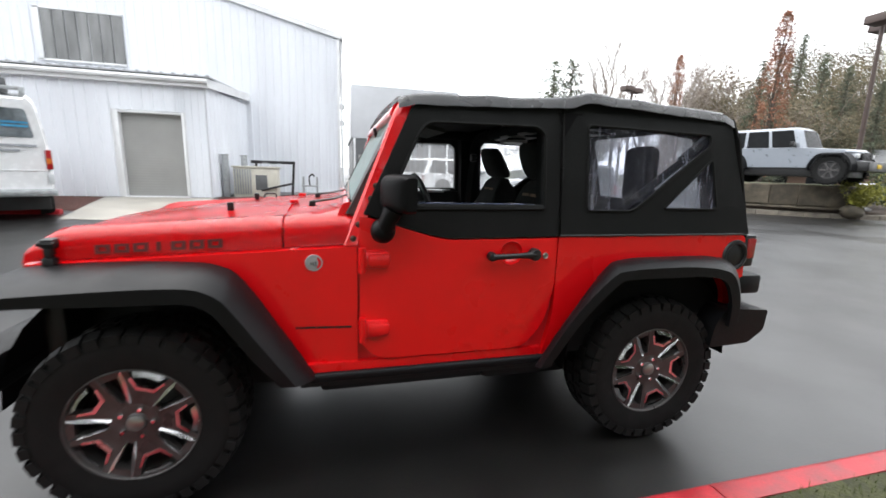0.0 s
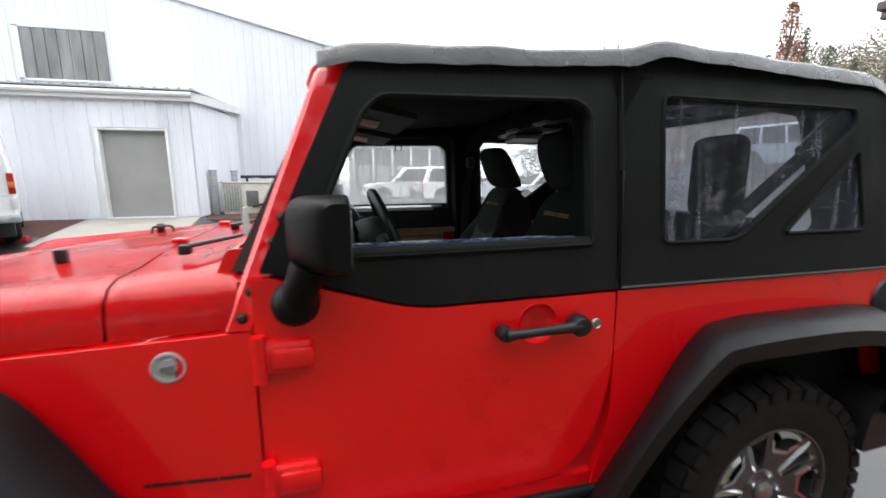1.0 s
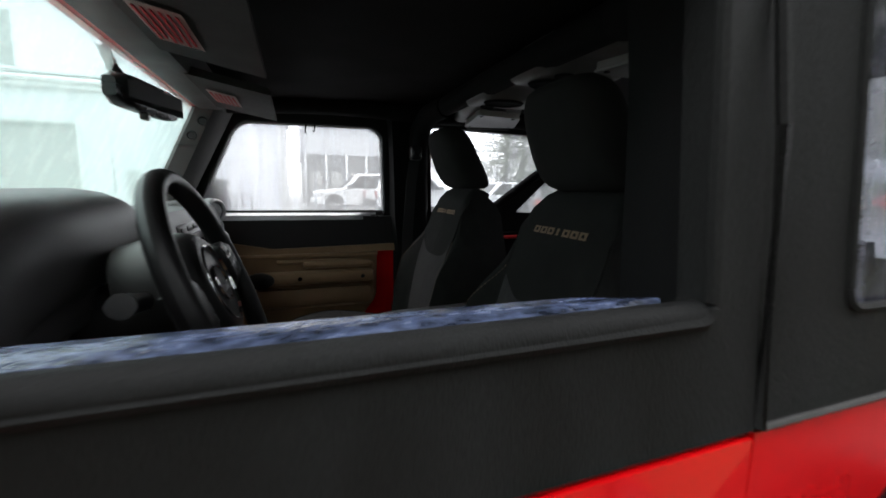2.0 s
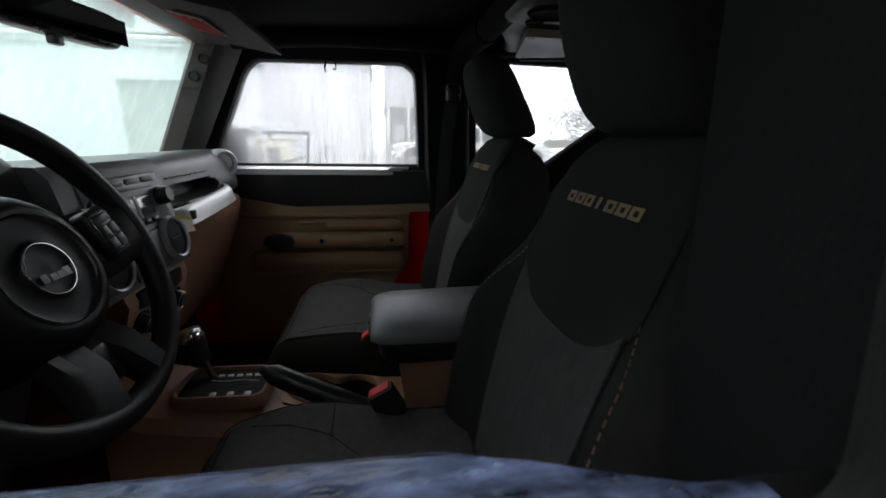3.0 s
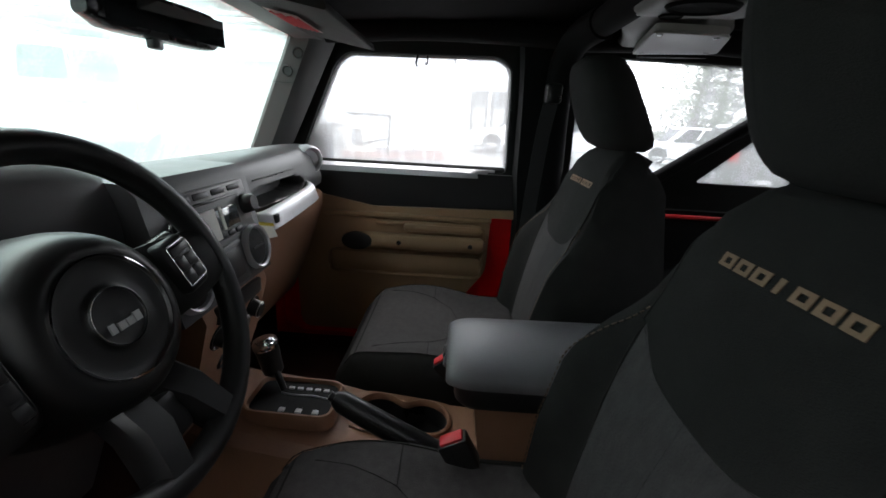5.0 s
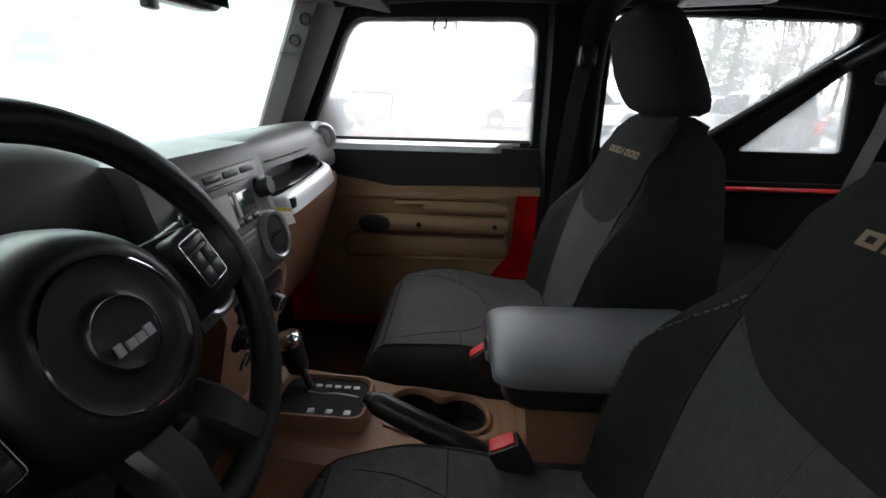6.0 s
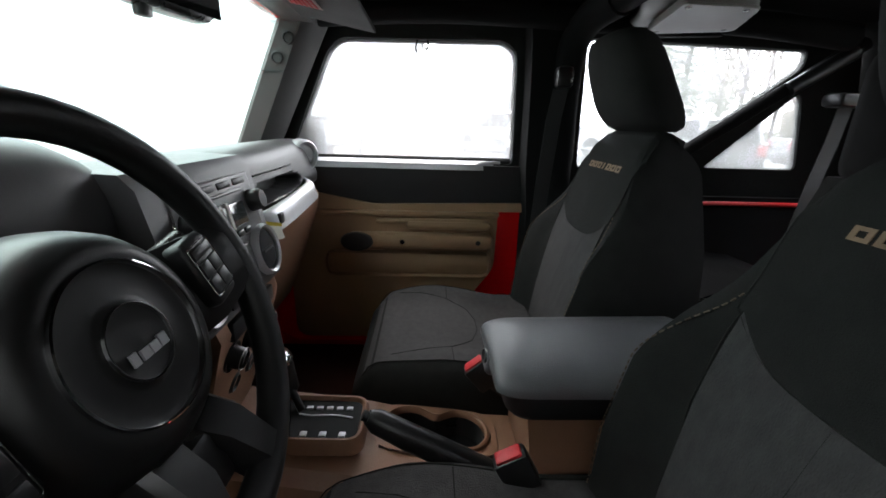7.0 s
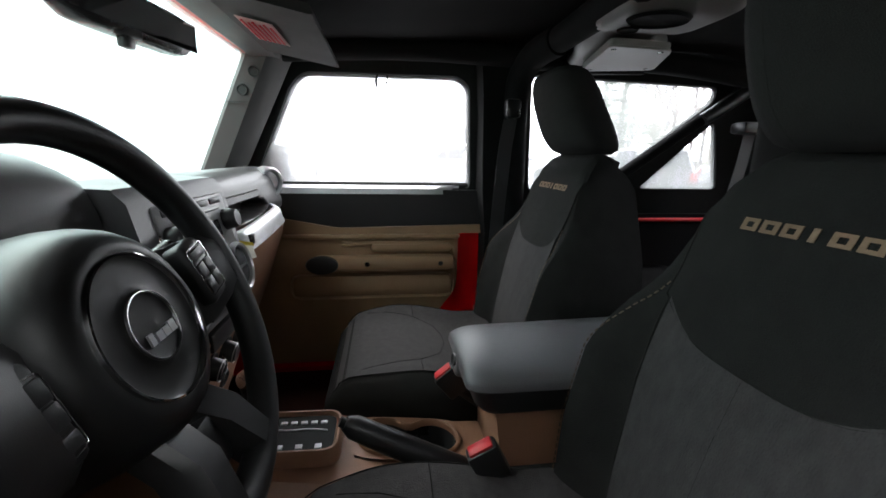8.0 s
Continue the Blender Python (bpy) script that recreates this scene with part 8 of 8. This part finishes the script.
# wooded hillside
def hill(x, y):
    a = math.degrees(math.atan2(y + 2.6, x - 0.8))
    d = math.hypot(x - 0.8, y + 2.6)
    k = smooth(62, 105, d) * (1 - smooth(37, 45, a)) + 0.12 * smooth(60, 110, d)
    return 15 * k


def hill_pt(u, v):
    a, d = radians(8 + 60 * u), 58 + 70 * v
    x, y = 0.8 + d * math.cos(a), -2.6 + d * math.sin(a)
    return Vector((x, y, hill(x, y) - 0.2))


tagged(part("hillside", grid_surface(BM(), hill_pt, 40, 20), TURF), "wooded hillside behind the car park", "hill", kind="structure")
rgw = random.Random(15)
for nm, mt, n0, lab in (("wooded_bank", OLIVE, 330000, "distant olive-brown wooded hillside"), ("evergreen_bank", NEEDLE, 180000, "distant dark evergreen woods")):
    bm = BM()
    for k in range(n0):
        a = radians(rgw.uniform(14, 50))
        d = rgw.uniform(66, 112)
        x, y = 0.8 + d * math.cos(a), -2.6 + d * math.sin(a)
        patch = noise.noise((x * 0.06, y * 0.06, 3))
        if (mt is NEEDLE) != (patch + 0.25 * noise.noise((x * 0.4, y * 0.4, 9)) > 0.12):
            continue
        top = (8 + 5 * noise.noise((x * 0.16, y * 0.16, 5)) + 4 * max(0, noise.noise((x * 0.5, y * 0.5, 8)))) * (0.35 if a > radians(44) else 1.0)
        leaf(bm, Vector((x, y, hill(x, y) + rgw.random() ** 0.8 * top)), rgw.uniform(0.14, 0.36), rgw)
    tagged(part(nm, bm, mt, smooth=False), lab, "woods", kind="stuff")
# unseen tall trees across the lawn behind the walk's start, added to block skylight
bm = BM()
for k in range(70000):
    x = rgw.uniform(-45, 50)
    y = -11.5 + rgw.uniform(-4, 1.5)
    top = 12.5 + 3 * noise.noise((x * 0.12, y * 0.1, 7)) + 2 * noise.noise((x * 0.5, y * 0.5, 4))
    leaf(bm, Vector((x, y, rgw.random() ** 0.85 * top)), rgw.uniform(0.3, 0.75), rgw)
tagged(part("unseen_tree_belt", bm, GREEN, smooth=False), "unseen dark evergreen tree belt, added across the lawn to block skylight", "woods", kind="stuff")
